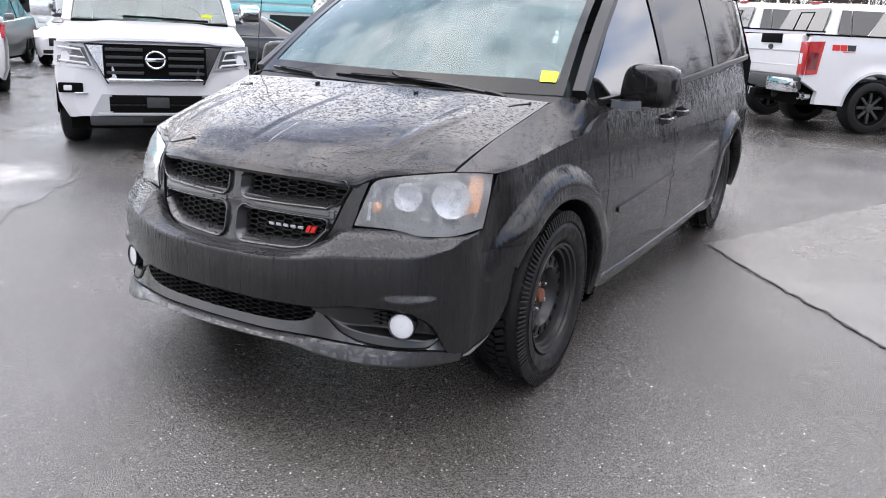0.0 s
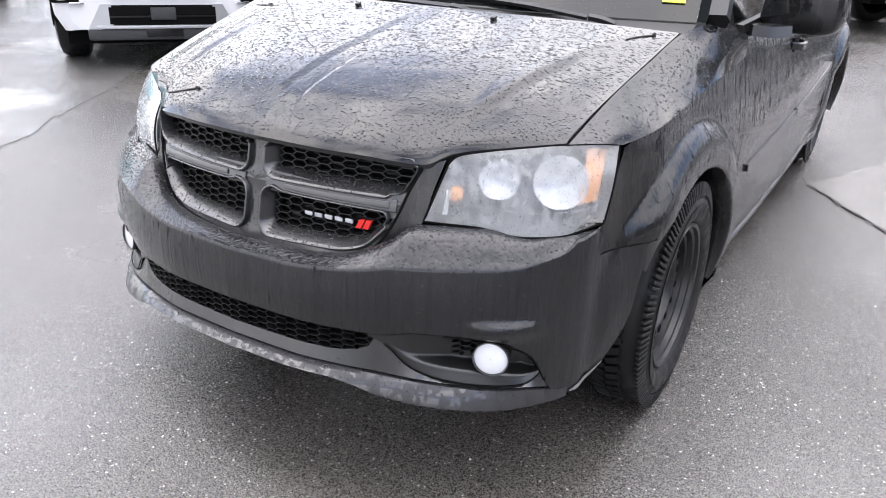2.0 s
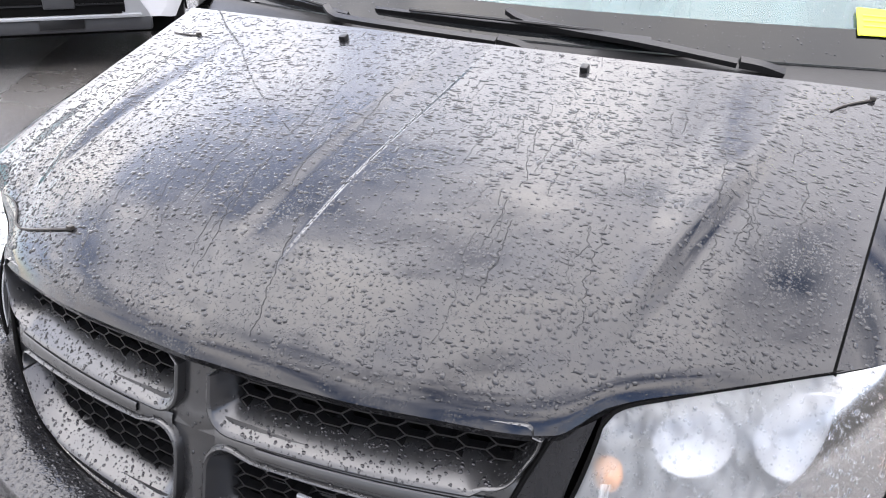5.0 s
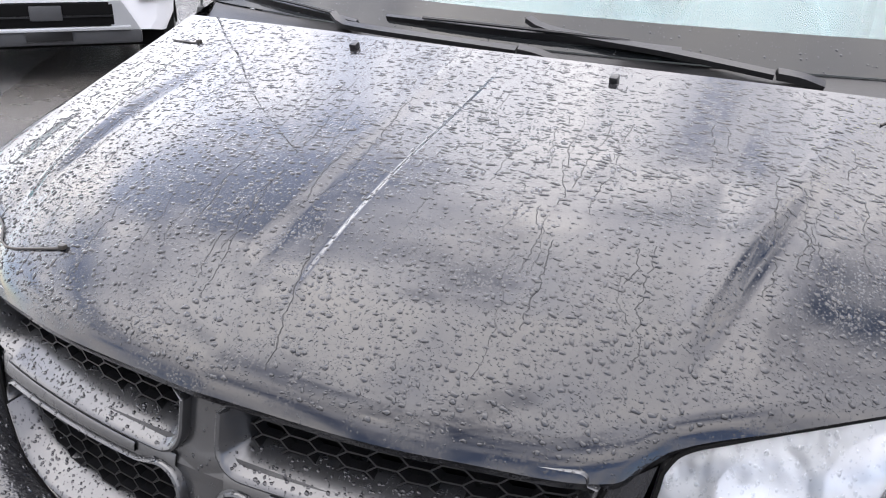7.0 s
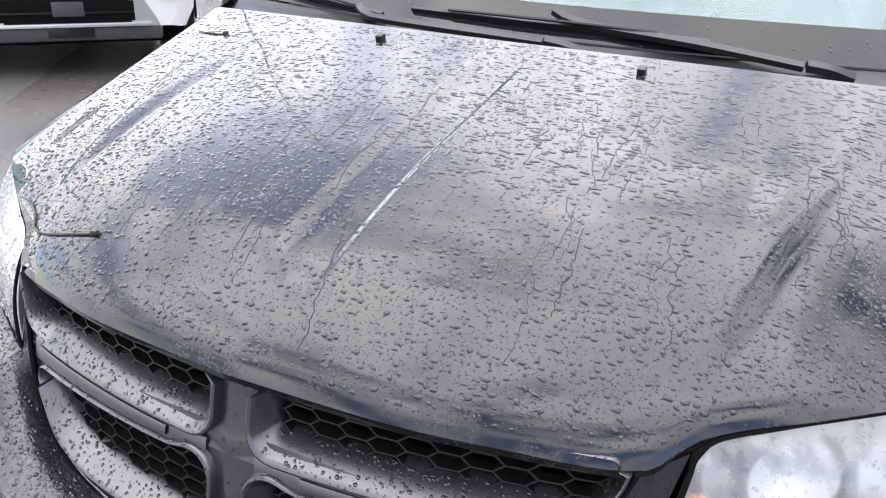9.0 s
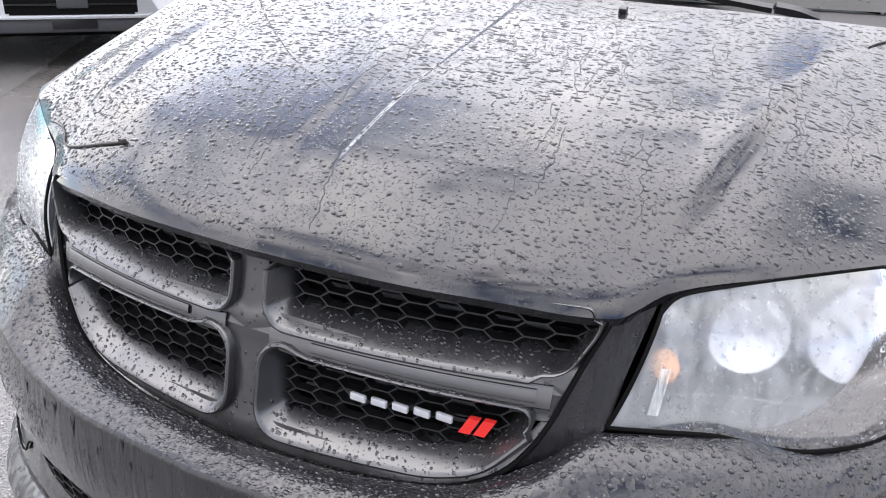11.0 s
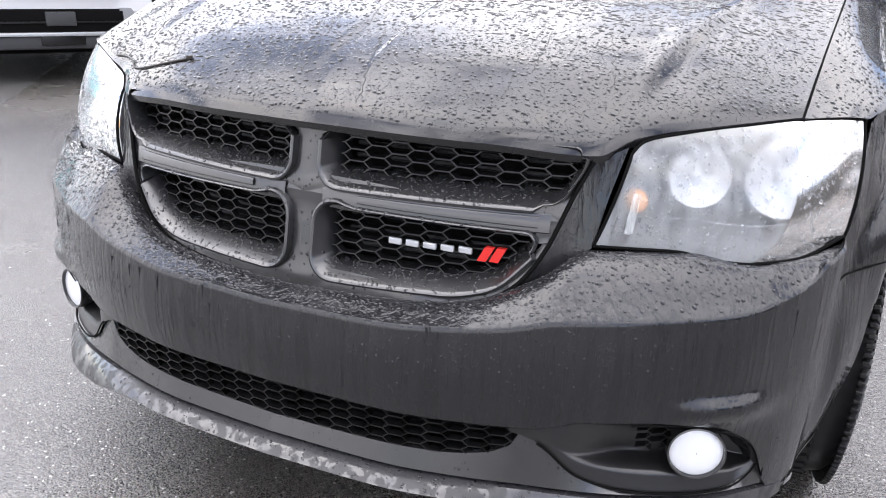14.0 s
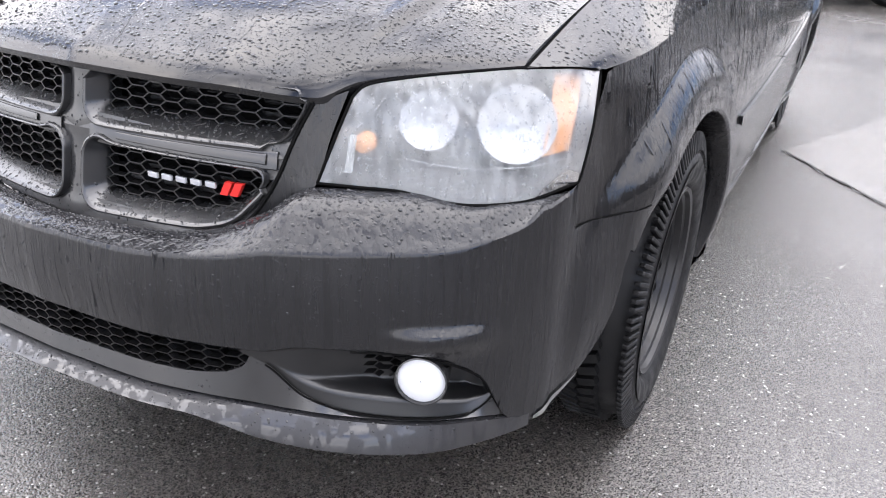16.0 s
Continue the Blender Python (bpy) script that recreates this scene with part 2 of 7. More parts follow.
def asphalt(name, dark, light, wet=0.5, scale=1.0, rough_low=0.4):
    """Wet asphalt: coarse aggregate in the relief, pale chips, damp and drier patches in the gloss."""
    m = bpy.data.materials.new(name)
    m.use_nodes = True
    nt = m.node_tree
    b = nt.nodes["Principled BSDF"]
    co = nt.nodes.new("ShaderNodeTexCoord")
    agg = nt.nodes.new("ShaderNodeTexVoronoi")
    agg.inputs["Scale"].default_value = 190 * scale
    fine = nt.nodes.new("ShaderNodeTexNoise")
    fine.inputs["Scale"].default_value, fine.inputs["Detail"].default_value = 180, 6
    big = nt.nodes.new("ShaderNodeTexNoise")
    big.inputs["Scale"].default_value, big.inputs["Detail"].default_value, big.inputs["Roughness"].default_value = 0.55, 7, 0.6
    tone = nt.nodes.new("ShaderNodeMix")
    tone.data_type = "RGBA"
    tone.inputs["A"].default_value, tone.inputs["B"].default_value = (*dark, 1), (*light, 1)
    chip = nt.nodes.new("ShaderNodeValToRGB")
    chip.color_ramp.elements[0].position, chip.color_ramp.elements[1].position = 0.982, 0.996
    chip.color_ramp.elements[0].color, chip.color_ramp.elements[1].color = (0, 0, 0, 1), (1, 1, 1, 1)
    grit = nt.nodes.new("ShaderNodeTexVoronoi")
    grit.inputs["Scale"].default_value = 300
    grit_sep = nt.nodes.new("ShaderNodeSeparateColor")
    grit_tone = nt.nodes.new("ShaderNodeMapRange")
    grit_tone.inputs["To Min"].default_value, grit_tone.inputs["To Max"].default_value = 0.3, 2.0
    grain = nt.nodes.new("ShaderNodeVectorMath")
    grain.operation = "SCALE"
    stone = nt.nodes.new("ShaderNodeMix")
    stone.data_type = "RGBA"
    stone.inputs["B"].default_value = (0.26, 0.255, 0.24, 1)
    sep = nt.nodes.new("ShaderNodeSeparateColor")
    damp = nt.nodes.new("ShaderNodeMapRange")
    damp.inputs["From Min"].default_value, damp.inputs["From Max"].default_value = 0.36, 0.64
    damp.inputs["To Min"].default_value, damp.inputs["To Max"].default_value = 0.11 + 0.15 * (1 - wet), 0.30 + 0.35 * (1 - wet)
    bp = nt.nodes.new("ShaderNodeBump")
    bp.inputs["Strength"].default_value, bp.inputs["Distance"].default_value = 0.8, 0.0034
    smoothed = nt.nodes.new("ShaderNodeMapRange")
    smoothed.inputs["From Min"].default_value, smoothed.inputs["From Max"].default_value = 0.38, 0.58
    smoothed.inputs["To Min"].default_value, smoothed.inputs["To Max"].default_value = rough_low, 0.85
    bp2 = nt.nodes.new("ShaderNodeBump")
    bp2.inputs["Strength"].default_value, bp2.inputs["Distance"].default_value = 0.5 * min(1, rough_low * 2.5), 0.002
    for a, z in ((co.outputs["Object"], agg.inputs["Vector"]), (co.outputs["Object"], fine.inputs["Vector"]), (co.outputs["Object"], big.inputs["Vector"]),
                 (big.outputs["Fac"], tone.inputs["Factor"]), (agg.outputs["Color"], sep.inputs["Color"]), (sep.outputs["Red"], chip.inputs["Fac"]),
                 (chip.outputs["Color"], stone.inputs["Factor"]), (co.outputs["Object"], grit.inputs["Vector"]), (grit.outputs["Color"], grit_sep.inputs["Color"]), (grit_sep.outputs["Green"], grit_tone.inputs["Value"]),
                 (tone.outputs["Result"], grain.inputs[0]), (grit_tone.outputs["Result"], grain.inputs["Scale"]), (grain.outputs["Vector"], stone.inputs["A"]), (stone.outputs["Result"], b.inputs["Base Color"]),
                 (big.outputs["Fac"], damp.inputs["Value"]), (damp.outputs["Result"], b.inputs["Roughness"]),
                 (agg.outputs["Distance"], bp.inputs["Height"]), (fine.outputs["Fac"], bp2.inputs["Height"]),
                 (big.outputs["Fac"], smoothed.inputs["Value"]), (smoothed.outputs["Result"], bp.inputs["Strength"]),
                 (bp.outputs["Normal"], bp2.inputs["Normal"]), (bp2.outputs["Normal"], b.inputs["Normal"])):
        nt.links.new(a, z)
    bp.invert = True
    b.inputs["Specular IOR Level"].default_value = 1.0
    return m


PAINT = wet_paint("wet_charcoal_paint", (0.0050, 0.0050, 0.0056))
SIDEPAINT = wet_paint("wet_charcoal_paint_with_runs", (0.0050, 0.0050, 0.0056), runs_deep=0.0007, ior=1.52)
SIDEPAINT.node_tree.nodes["Principled BSDF"].inputs["Coat Weight"].default_value = 0.9
BUMPERPAINT = wet_paint("wet_charcoal_paint_on_plastic", (0.0060, 0.0061, 0.0070), runs_deep=0.0009, ior=1.5)
TRIM = mat("wet_black_plastic", (0.012, 0.0122, 0.0130), rough=0.5, spec=0.25, coat=1.0, coat_rough=0.24, vary=0.4, vary_scale=30, rough_vary=0.12, bump=0.12, bump_scale=400)
TRIM.node_tree.nodes["Principled BSDF"].inputs["Coat IOR"].default_value = 1.72
# near-black for dark parts; behind openings it paints in the shade
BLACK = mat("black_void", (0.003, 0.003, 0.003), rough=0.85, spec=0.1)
PODMAT = mat("damp_matt_plastic", (0.008, 0.008, 0.0085), rough=0.38, spec=0.5, coat=0.5, coat_rough=0.2, vary=0.3, vary_scale=30, bump=0.1, bump_scale=500)
MESH = mat("black_grille_plastic", (0.006, 0.006, 0.0065), rough=0.28, spec=0.45, bump=0.1, bump_scale=400)
RUBBER = mat("wet_tyre_rubber", (0.0075, 0.0075, 0.008), rough=0.5, spec=0.35, vary=0.4, vary_scale=25, rough_vary=0.15, bump=0.2, bump_scale=300)
STEEL = mat("black_painted_steel", (0.011, 0.011, 0.0118), rough=0.4, spec=0.4, coat=0.25, coat_rough=0.15, vary=0.4, vary_scale=40)
RUST = mat("rusty_hub", (0.16, 0.065, 0.035), rough=0.7, vary=0.5, vary_scale=80)
CHROME = mat("chrome", (0.75, 0.76, 0.78), rough=0.08, metal=1.0, rough_vary=0.05)
NUT = mat("bright_lug_nut", (0.6, 0.6, 0.62), rough=0.22, metal=1.0)
SILVER = mat("silver_reflector", (0.56, 0.57, 0.59), rough=0.34, metal=0.6, vary=0.25, vary_scale=45, bump=1.0, bump_scale=90)
LIPMAT = mat("film_wet_lip", (0.022, 0.022, 0.024), rough=0.45, coat=1.0, coat_rough=0.04, vary=0.4, vary_scale=28, bump=0.06, bump_scale=60)


def drip_film(m, lo, hi):
    """Broken film of water with drips: a mirror where it is wet, dull where it has run off."""
    nt = m.node_tree
    b = nt.nodes["Principled BSDF"]
    co = nt.nodes.new("ShaderNodeTexCoord")
    mp = nt.nodes.new("ShaderNodeMapping")
    mp.inputs["Scale"].default_value = (62, 62, 20)
    n = nt.nodes.new("ShaderNodeTexNoise")
    n.inputs["Scale"].default_value, n.inputs["Detail"].default_value = 1.0, 3
    r = nt.nodes.new("ShaderNodeMapRange")
    r.inputs["From Min"].default_value, r.inputs["From Max"].default_value = 0.47, 0.51
    r.inputs["To Min"].default_value, r.inputs["To Max"].default_value = hi, lo
    q = nt.nodes.new("ShaderNodeMapRange")
    q.inputs["From Min"].default_value, q.inputs["From Max"].default_value = 0.47, 0.51
    q.inputs["To Min"].default_value, q.inputs["To Max"].default_value = 1.0, 0.15
    nt.links.new(co.outputs["Object"], mp.inputs["Vector"])
    nt.links.new(mp.outputs["Vector"], n.inputs["Vector"])
    nt.links.new(n.outputs["Fac"], r.inputs["Value"])
    nt.links.new(n.outputs["Fac"], q.inputs["Value"])
    nt.links.new(r.outputs["Result"], b.inputs["Coat Roughness"])
    nt.links.new(q.outputs["Result"], b.inputs["Coat Weight"])


drip_film(LIPMAT, 0.35, 0.03)
HOUSING = mat("grey_lamp_housing", (0.14, 0.142, 0.146), rough=0.4, metal=0.3, vary=0.15, vary_scale=30)
AMBER = mat("amber_lens", (0.66, 0.29, 0.10), rough=0.35, coat=0.5)
LAMPGLASS = mat("frosted_lamp_glass", (0.66, 0.67, 0.69), rough=0.2, coat=0.6, vary=0.05, vary_scale=60)
LENS = glass("wet_headlight_lens", (0.98, 0.99, 1.0), clear=0.93, haze=0.22, uneven=0.55, streak=(70, 70, 14), clouded=0.5, rough=0.14, shine_level=0.8, film_color=(0.6, 0.62, 0.63))
TAPE = glass("clear_tape", (0.98, 0.99, 1.0), clear=0.95, haze=0.42, uneven=0.5, streak=(400, 400, 20))
TRAIL = mat("water_trail", (0.010, 0.010, 0.011), rough=0.55, spec=0.25)
# teal film brightens the pane in place of a stronger sky reflection
SCREEN = glass("windshield_glass", (0.62, 0.82, 0.80), clear=0.85, haze=0.26, film_color=(0.32, 0.50, 0.50), uneven=0.2)
# gloss and IOR cut below real glass, standing in for darker mirrored surroundings
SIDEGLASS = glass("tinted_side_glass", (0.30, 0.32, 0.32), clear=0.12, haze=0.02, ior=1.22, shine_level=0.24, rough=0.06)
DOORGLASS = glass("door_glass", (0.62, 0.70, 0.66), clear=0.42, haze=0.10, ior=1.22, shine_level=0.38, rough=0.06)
WIPER = mat("black_wiper_rubber", (0.007, 0.007, 0.0075), rough=0.45, spec=0.3, coat=0.35, coat_rough=0.12, vary=0.4, vary_scale=60, bump=0.2, bump_scale=300)
CABIN = mat("dark_cabin_plastic", (0.03, 0.032, 0.034), rough=0.7, vary=0.2, vary_scale=20)
SEATCLOTH = mat("grey_seat_cloth", (0.06, 0.06, 0.062), rough=0.9, vary=0.3, vary_scale=60)
DROP = mat("rain_drop", (0.014, 0.0145, 0.016), rough=0.02, spec=0.45, coat=0.22, coat_rough=0.0)
SCUFF = mat("bare_scuffed_plastic", (0.17, 0.17, 0.165), rough=0.35, coat=0.6, vary=0.85, vary_scale=70, bump=0.5, bump_scale=150)
YELLOW = mat("yellow_paper", (0.80, 0.82, 0.06), rough=0.7, vary=0.08, vary_scale=90)
INK = mat("faded_print", (0.35, 0.36, 0.10), rough=0.8)
BADGE = mat("badge_white_metal", (0.50, 0.51, 0.53), rough=0.25, metal=0.3)
RED = mat("badge_red", (0.62, 0.03, 0.025), rough=0.35)
WHITEPAINT = mat("white_car_paint", (0.66, 0.66, 0.67), rough=0.3, coat=0.9, coat_rough=0.06, vary=0.04, vary_scale=6)
DARKTRIM = mat("dark_grey_trim", (0.035, 0.036, 0.038), rough=0.5, vary=0.2, vary_scale=20)
GREYTRIM = mat("silver_grey_trim", (0.45, 0.46, 0.47), rough=0.35, metal=0.6)
CARGLASS = mat("dark_car_glass", (0.022, 0.026, 0.027), rough=0.06, spec=0.6, coat=1.0, vary=0.3, vary_scale=3)
TAILRED = mat("red_tail_lens", (0.42, 0.010, 0.012), rough=0.15, coat=1.0)
GREYPAINT = mat("grey_car_paint", (0.10, 0.105, 0.105), rough=0.35, coat=0.9, coat_rough=0.06)
BLACKPAINT = mat("black_green_car_paint", (0.013, 0.015, 0.014), rough=0.35, coat=1.0, coat_rough=0.04)
ALLOY = mat("alloy_wheel", (0.5, 0.5, 0.52), rough=0.3, metal=0.9)
GROUND = asphalt("wet_asphalt", (0.039, 0.0368, 0.0345), (0.070, 0.0647, 0.0585), wet=1.05, rough_low=0.42)
FILM = asphalt("water_filmed_asphalt", (0.054, 0.053, 0.052), (0.102, 0.098, 0.094), wet=1.2, rough_low=0.08)
SLAB = asphalt("worn_pale_asphalt", (0.078, 0.072, 0.066), (0.112, 0.104, 0.095), wet=0.85, rough_low=0.22)


# ---------------------------------------------------------------- mesh helpers
def part(name, bm, material, parent=None, label="", sharp=35):
    me = bpy.data.meshes.new(name)
    bm.to_mesh(me)
    bm.free()
    for p in me.polygons:
        p.use_smooth = True
    me.set_sharp_from_angle(angle=radians(sharp))
    me.materials.append(material)
    ob = new(name, me)
    if parent is not None:
        ob.parent = parent
    if label:
        tagged(ob, label)
    return ob


def thing(name, label, category, group="", kind="", at=None):
    ob = new(name)
    if at is not None:
        ob.matrix_world = at
    return tagged(ob, label, category, group, kind)


def spline(xs, ys):
    """Monotone cubic through the knots."""
    xs, ys = np.array(xs, float), np.array(ys, float)
    h, d = np.diff(xs), np.diff(ys) / np.diff(xs)
    m = np.zeros(len(xs))
    m[0], m[-1] = d[0], d[-1]
    for i in range(1, len(xs) - 1):
        if d[i - 1] * d[i] > 0:
            a, b = 2 * h[i] + h[i - 1], h[i] + 2 * h[i - 1]
            m[i] = (a + b) / (a / d[i - 1] + b / d[i])

    def f(x):
        x = min(max(x, xs[0]), xs[-1])
        i = min(int(np.searchsorted(xs, x, side="right")) - 1, len(xs) - 2)
        i = max(i, 0)
        t = (x - xs[i]) / h[i]
        return float((1 + 2 * t) * (1 - t) ** 2 * ys[i] + t * (1 - t) ** 2 * h[i] * m[i]
                     + t * t * (3 - 2 * t) * ys[i + 1] + t * t * (t - 1) * h[i] * m[i + 1])
    return f


def curve(ctrl, n):
    """n points along a smooth curve through the control points, evenly by chord length."""
    c = [Vector(p) for p in ctrl]
    s = [0.0]
    for a, b in zip(c, c[1:]):
        s.append(s[-1] + (b - a).length)
    fs = [spline(s, [p[k] for p in c]) for k in range(3)]
    return [Vector([f(s[-1] * i / (n - 1)) for f in fs]) for i in range(n)]


def loft(rows, bm=None, closed=False, flip=False):
    """A skin over rows of equally many points."""
    bm = bm or bmesh.new()
    vs = [[bm.verts.new(p) for p in r] for r in rows]
    n = len(rows[0])
    for a, b in zip(vs, vs[1:]):
        for i in range(n if closed else n - 1):
            j = (i + 1) % n
            q = (a[i], a[j], b[j], b[i])
            bm.faces.new(q[::-1] if flip else q)
    return bm


def cap(bm, ring):
    bm.faces.new([bm.verts.new(p) for p in ring])


def mirror(p, s):
    return Vector((p[0] * s, p[1], p[2]))


def tube(path, r, n=8, bm=None, r_end=None):
    bm = bm or bmesh.new()
    pts = [Vector(p) for p in path]
    rows = []
    for i, p in enumerate(pts):
        t = (pts[min(i + 1, len(pts) - 1)] - pts[max(i - 1, 0)]).normalized()
        u = t.cross(Vector((0, 0, 1)))
        if u.length < 1e-3:
            u = t.cross(Vector((0, 1, 0)))
        u.normalize()
        w = t.cross(u)
        k = i / (len(pts) - 1)
        rr = r if r_end is None else r + (r_end - r) * k
        rows.append([p + (u * math.cos(a) + w * math.sin(a)) * rr for a in [2 * math.pi * j / n for j in range(n)]])
    loft(rows, bm, closed=True)
    cap(bm, rows[0])
    cap(bm, rows[-1])
    return bm


def ribbon(path, offs, bm=None, up=None, closed=False):
    """A profile, as (sideways, up) pairs, carried along a path."""
    pts = [Vector(p) for p in path]
    rows = []
    n = len(pts)
    for i, p in enumerate(pts):
        t = (pts[(i + 1) % n if closed else min(i + 1, n - 1)] - pts[(i - 1) % n if closed else max(i - 1, 0)]).normalized()
        w = Vector(up) if up else Vector((0, 0, 1))
        w = (w - t * w.dot(t)).normalized()
        u = t.cross(w)
        rows.append([p + u * a + w * b for a, b in offs])
    bm = loft(rows + ([rows[0]] if closed else []), bm, closed=True)
    if not closed:
        cap(bm, rows[0])
        cap(bm, rows[-1])
    return bm


def box(a, b, bevel=0.0, bm=None, seg=2):
    own = bmesh.new()
    bmesh.ops.create_cube(own, size=1)
    for v in own.verts:
        v.co = Vector([a[k] + (b[k] - a[k]) * (v.co[k] + 0.5) for k in range(3)])
    if bevel:
        bmesh.ops.bevel(own, geom=own.edges[:], offset=bevel, segments=seg, affect="EDGES", profile=0.6)
    if bm is None:
        return own
    add(bm, own)
    return bm


def add(bm, other, m=None):
    """Joins another bmesh into bm, at the pose m."""
    vs = {v: bm.verts.new(m @ v.co if m else v.co) for v in other.verts}
    for f in other.faces:
        bm.faces.new([vs[v] for v in f.verts])
    other.free()


def disc_stack(rings, n=32, bm=None):
    """A turned body about the x axis: rings of (x, radius)."""
    bm = bm or bmesh.new()
    rows = [[(x, r * math.cos(2 * math.pi * j / n), r * math.sin(2 * math.pi * j / n)) for j in range(n)] for x, r in rings]
    return loft(rows, bm, closed=True)


def smooth(a, b, x):
    t = min(max((x - a) / (b - a), 0), 1)
    return t * t * (3 - 2 * t)


def hex_net(inside, place, cw, ch, x0, x1, z0, z1, t=0.0022, depth=0.012):
    """A net of stretched hexagons over the part of the (x, z) field where inside() holds; place() lays it on its surface."""
    bm = bmesh.new()
    seen = set()
    row, z = 0, z0
    while z < z1:
        x = x0 + (cw * 0.75 if row % 2 else 0)
        while x < x1:
            k = [(x - cw / 2, z), (x - cw / 4, z + ch), (x + cw / 4, z + ch), (x + cw / 2, z), (x + cw / 4, z - ch), (x - cw / 4, z - ch)]
            for a, b in zip(k, k[1:] + k[:1]):
                key = tuple(sorted(((round(a[0], 3), round(a[1], 3)), (round(b[0], 3), round(b[1], 3)))))
                if key in seen or not (inside(*a) or inside(*b)):
                    continue
                seen.add(key)
                d = Vector((b[0] - a[0], b[1] - a[1]))
                o = Vector((-d.y, d.x)).normalized() * t
                ring = [(a[0] + o.x, a[1] + o.y), (b[0] + o.x, b[1] + o.y), (b[0] - o.x, b[1] - o.y), (a[0] - o.x, a[1] - o.y)]
                thin = [(a[0] + o.x * 0.5, a[1] + o.y * 0.5), (b[0] + o.x * 0.5, b[1] + o.y * 0.5), (b[0] - o.x * 0.5, b[1] - o.y * 0.5), (a[0] - o.x * 0.5, a[1] - o.y * 0.5)]
                f = [bm.verts.new(place(px, pz, 0.0)) for px, pz in thin]
                k2 = [bm.verts.new(place(px, pz, depth)) for px, pz in ring]
                bm.faces.new(f)
                for i in range(4):
                    bm.faces.new((f[i], f[(i + 1) % 4], k2[(i + 1) % 4], k2[i]))
            x += cw * 1.5
        row, z = row + 1, z + ch
    return bm


# ---------------------------------------------------------------- ground
gb = bmesh.new()
rings = [0.0, 2, 4, 6, 9, 13, 20, 35, 70, 150, 400, 1500]
rows = [[(r * math.cos(2 * math.pi * j / 48), 3 + r * math.sin(2 * math.pi * j / 48), 0) for j in range(48)] for r in rings[1:]]
loft(rows, gb, closed=True)
cap(gb, rows[0])
ground = tagged(part("ground", gb, GROUND), "wet dark asphalt of a car park, with pale chips and damp patches", "ground", kind="structure")


def slab(name, outline, z, material, label):
    """A low sheet of older asphalt with a ragged edge, 4 mm proud of the rest."""
    rng = random.Random(5)
    pts = []
    for a, b in zip(outline, outline[1:] + outline[:1]):
        a, b = Vector((*a, 0)), Vector((*b, 0))
        n = max(2, int((b - a).length / 0.06)) if (b - a).length < 9 else 12
        side = (b - a).normalized().cross(Vector((0, 0, 1)))
        for i in range(n):
            pts.append(a + (b - a) * i / n + side * (rng.gauss(0, 0.006) + 0.012 * math.sin(i * 0.21)))
    bm = bmesh.new()
    top = [bm.verts.new((p.x, p.y, z)) for p in pts]
    low = [bm.verts.new((p.x, p.y, z - 0.03)) for p in pts]
    bm.faces.new(top)
    for i in range(len(pts)):
        j = (i + 1) % len(pts)
        bm.faces.new((top[i], low[i], low[j], top[j]))
    return tagged(part(name, bm, material), label, "pavement", kind="structure")


slab("pavement_1", [(1.02, 3.62), (1.32, 3.22), (1.80, 2.63), (2.9, 1.3), (4.2, 0.1), (6.5, -1.2), (14, -4), (30, 8), (12, 12.0), (3.2, 9.0)], 0.004, SLAB,
     "paler worn asphalt past a ragged cracked joint")
slab("pavement_2", [(-3.0, 1.05), (-3.3, 1.31), (-3.41, 1.60), (-3.68, 1.88), (-3.76, 2.06), (-3.89, 2.26), (-4.3, 2.9), (-5.6, 4.6), (-8, 7.5), (-14, 9), (-16, 2), (-9, -3.5), (-4.2, -1.2)], 0.0035, FILM,
     "worn asphalt under a bright film of water")
JOINT = mat("damp_open_joint", (0.012, 0.012, 0.012), rough=0.6, vary=0.3, vary_scale=40)
jr = random.Random(8)
line, rows = [Vector((x, y, 0)) for x, y in ((1.02, 3.62), (1.32, 3.22), (1.80, 2.63), (2.9, 1.3), (4.2, 0.1), (6.5, -1.2))], []
for a, b in zip(line, line[1:]):
    side = (b - a).normalized().cross(Vector((0, 0, 1)))
    n = int((b - a).length / 0.05)
    for i in range(n):
        w, d = 0.004 + abs(jr.gauss(0, 0.004)), jr.gauss(0, 0.008) + 0.012 * math.sin(i * 0.21)
        p = a + (b - a) * i / n + side * d
        rows.append([p + side * w + Vector((0, 0, 0.0062)), p - side * w + Vector((0, 0, 0.0062))])
tagged(part("pavement_joint", loft(rows), JOINT), "dark damp crack between two sheets of asphalt", "joint", kind="structure")


# ---------------------------------------------------------------- the minivan's surfaces
P_Y = spline([0, 0.2, 0.345, 0.5, 0.62, 0.70, 0.76, 0.81, 0.85, 0.88, 0.90], [0.05, 0.06, 0.0894, 0.1474, 0.216, 0.2745, 0.343, 0.422, 0.518, 0.62, 0.73])
FACE_LOW = spline([0, 0.43, 0.5, 0.64, 0.70, 0.745, 0.762, 0.776, 0.80, 0.9], [0.458, 0.455, 0.468, 0.46, 0.437, 0.395, 0.345, 0.300, 0.266, 0.262])
CREASE = spline([0, 0.2, 0.3, 0.38, 0.46, 0.54, 0.70, 0.744, 0.786, 0.80, 0.82], [0.607, 0.610, 0.617, 0.626, 0.641, 0.643, 0.647, 0.659, 0.677, 0.697, 0.708])
TOP_Y = spline([0, 0.16, 0.258, 0.31, 0.40, 0.463, 0.60, 0.70, 0.78, 0.80, 0.82], [0.137, 0.148, 0.166, 0.178, 0.215, 0.243, 0.31, 0.362, 0.435, 0.462, 0.49])
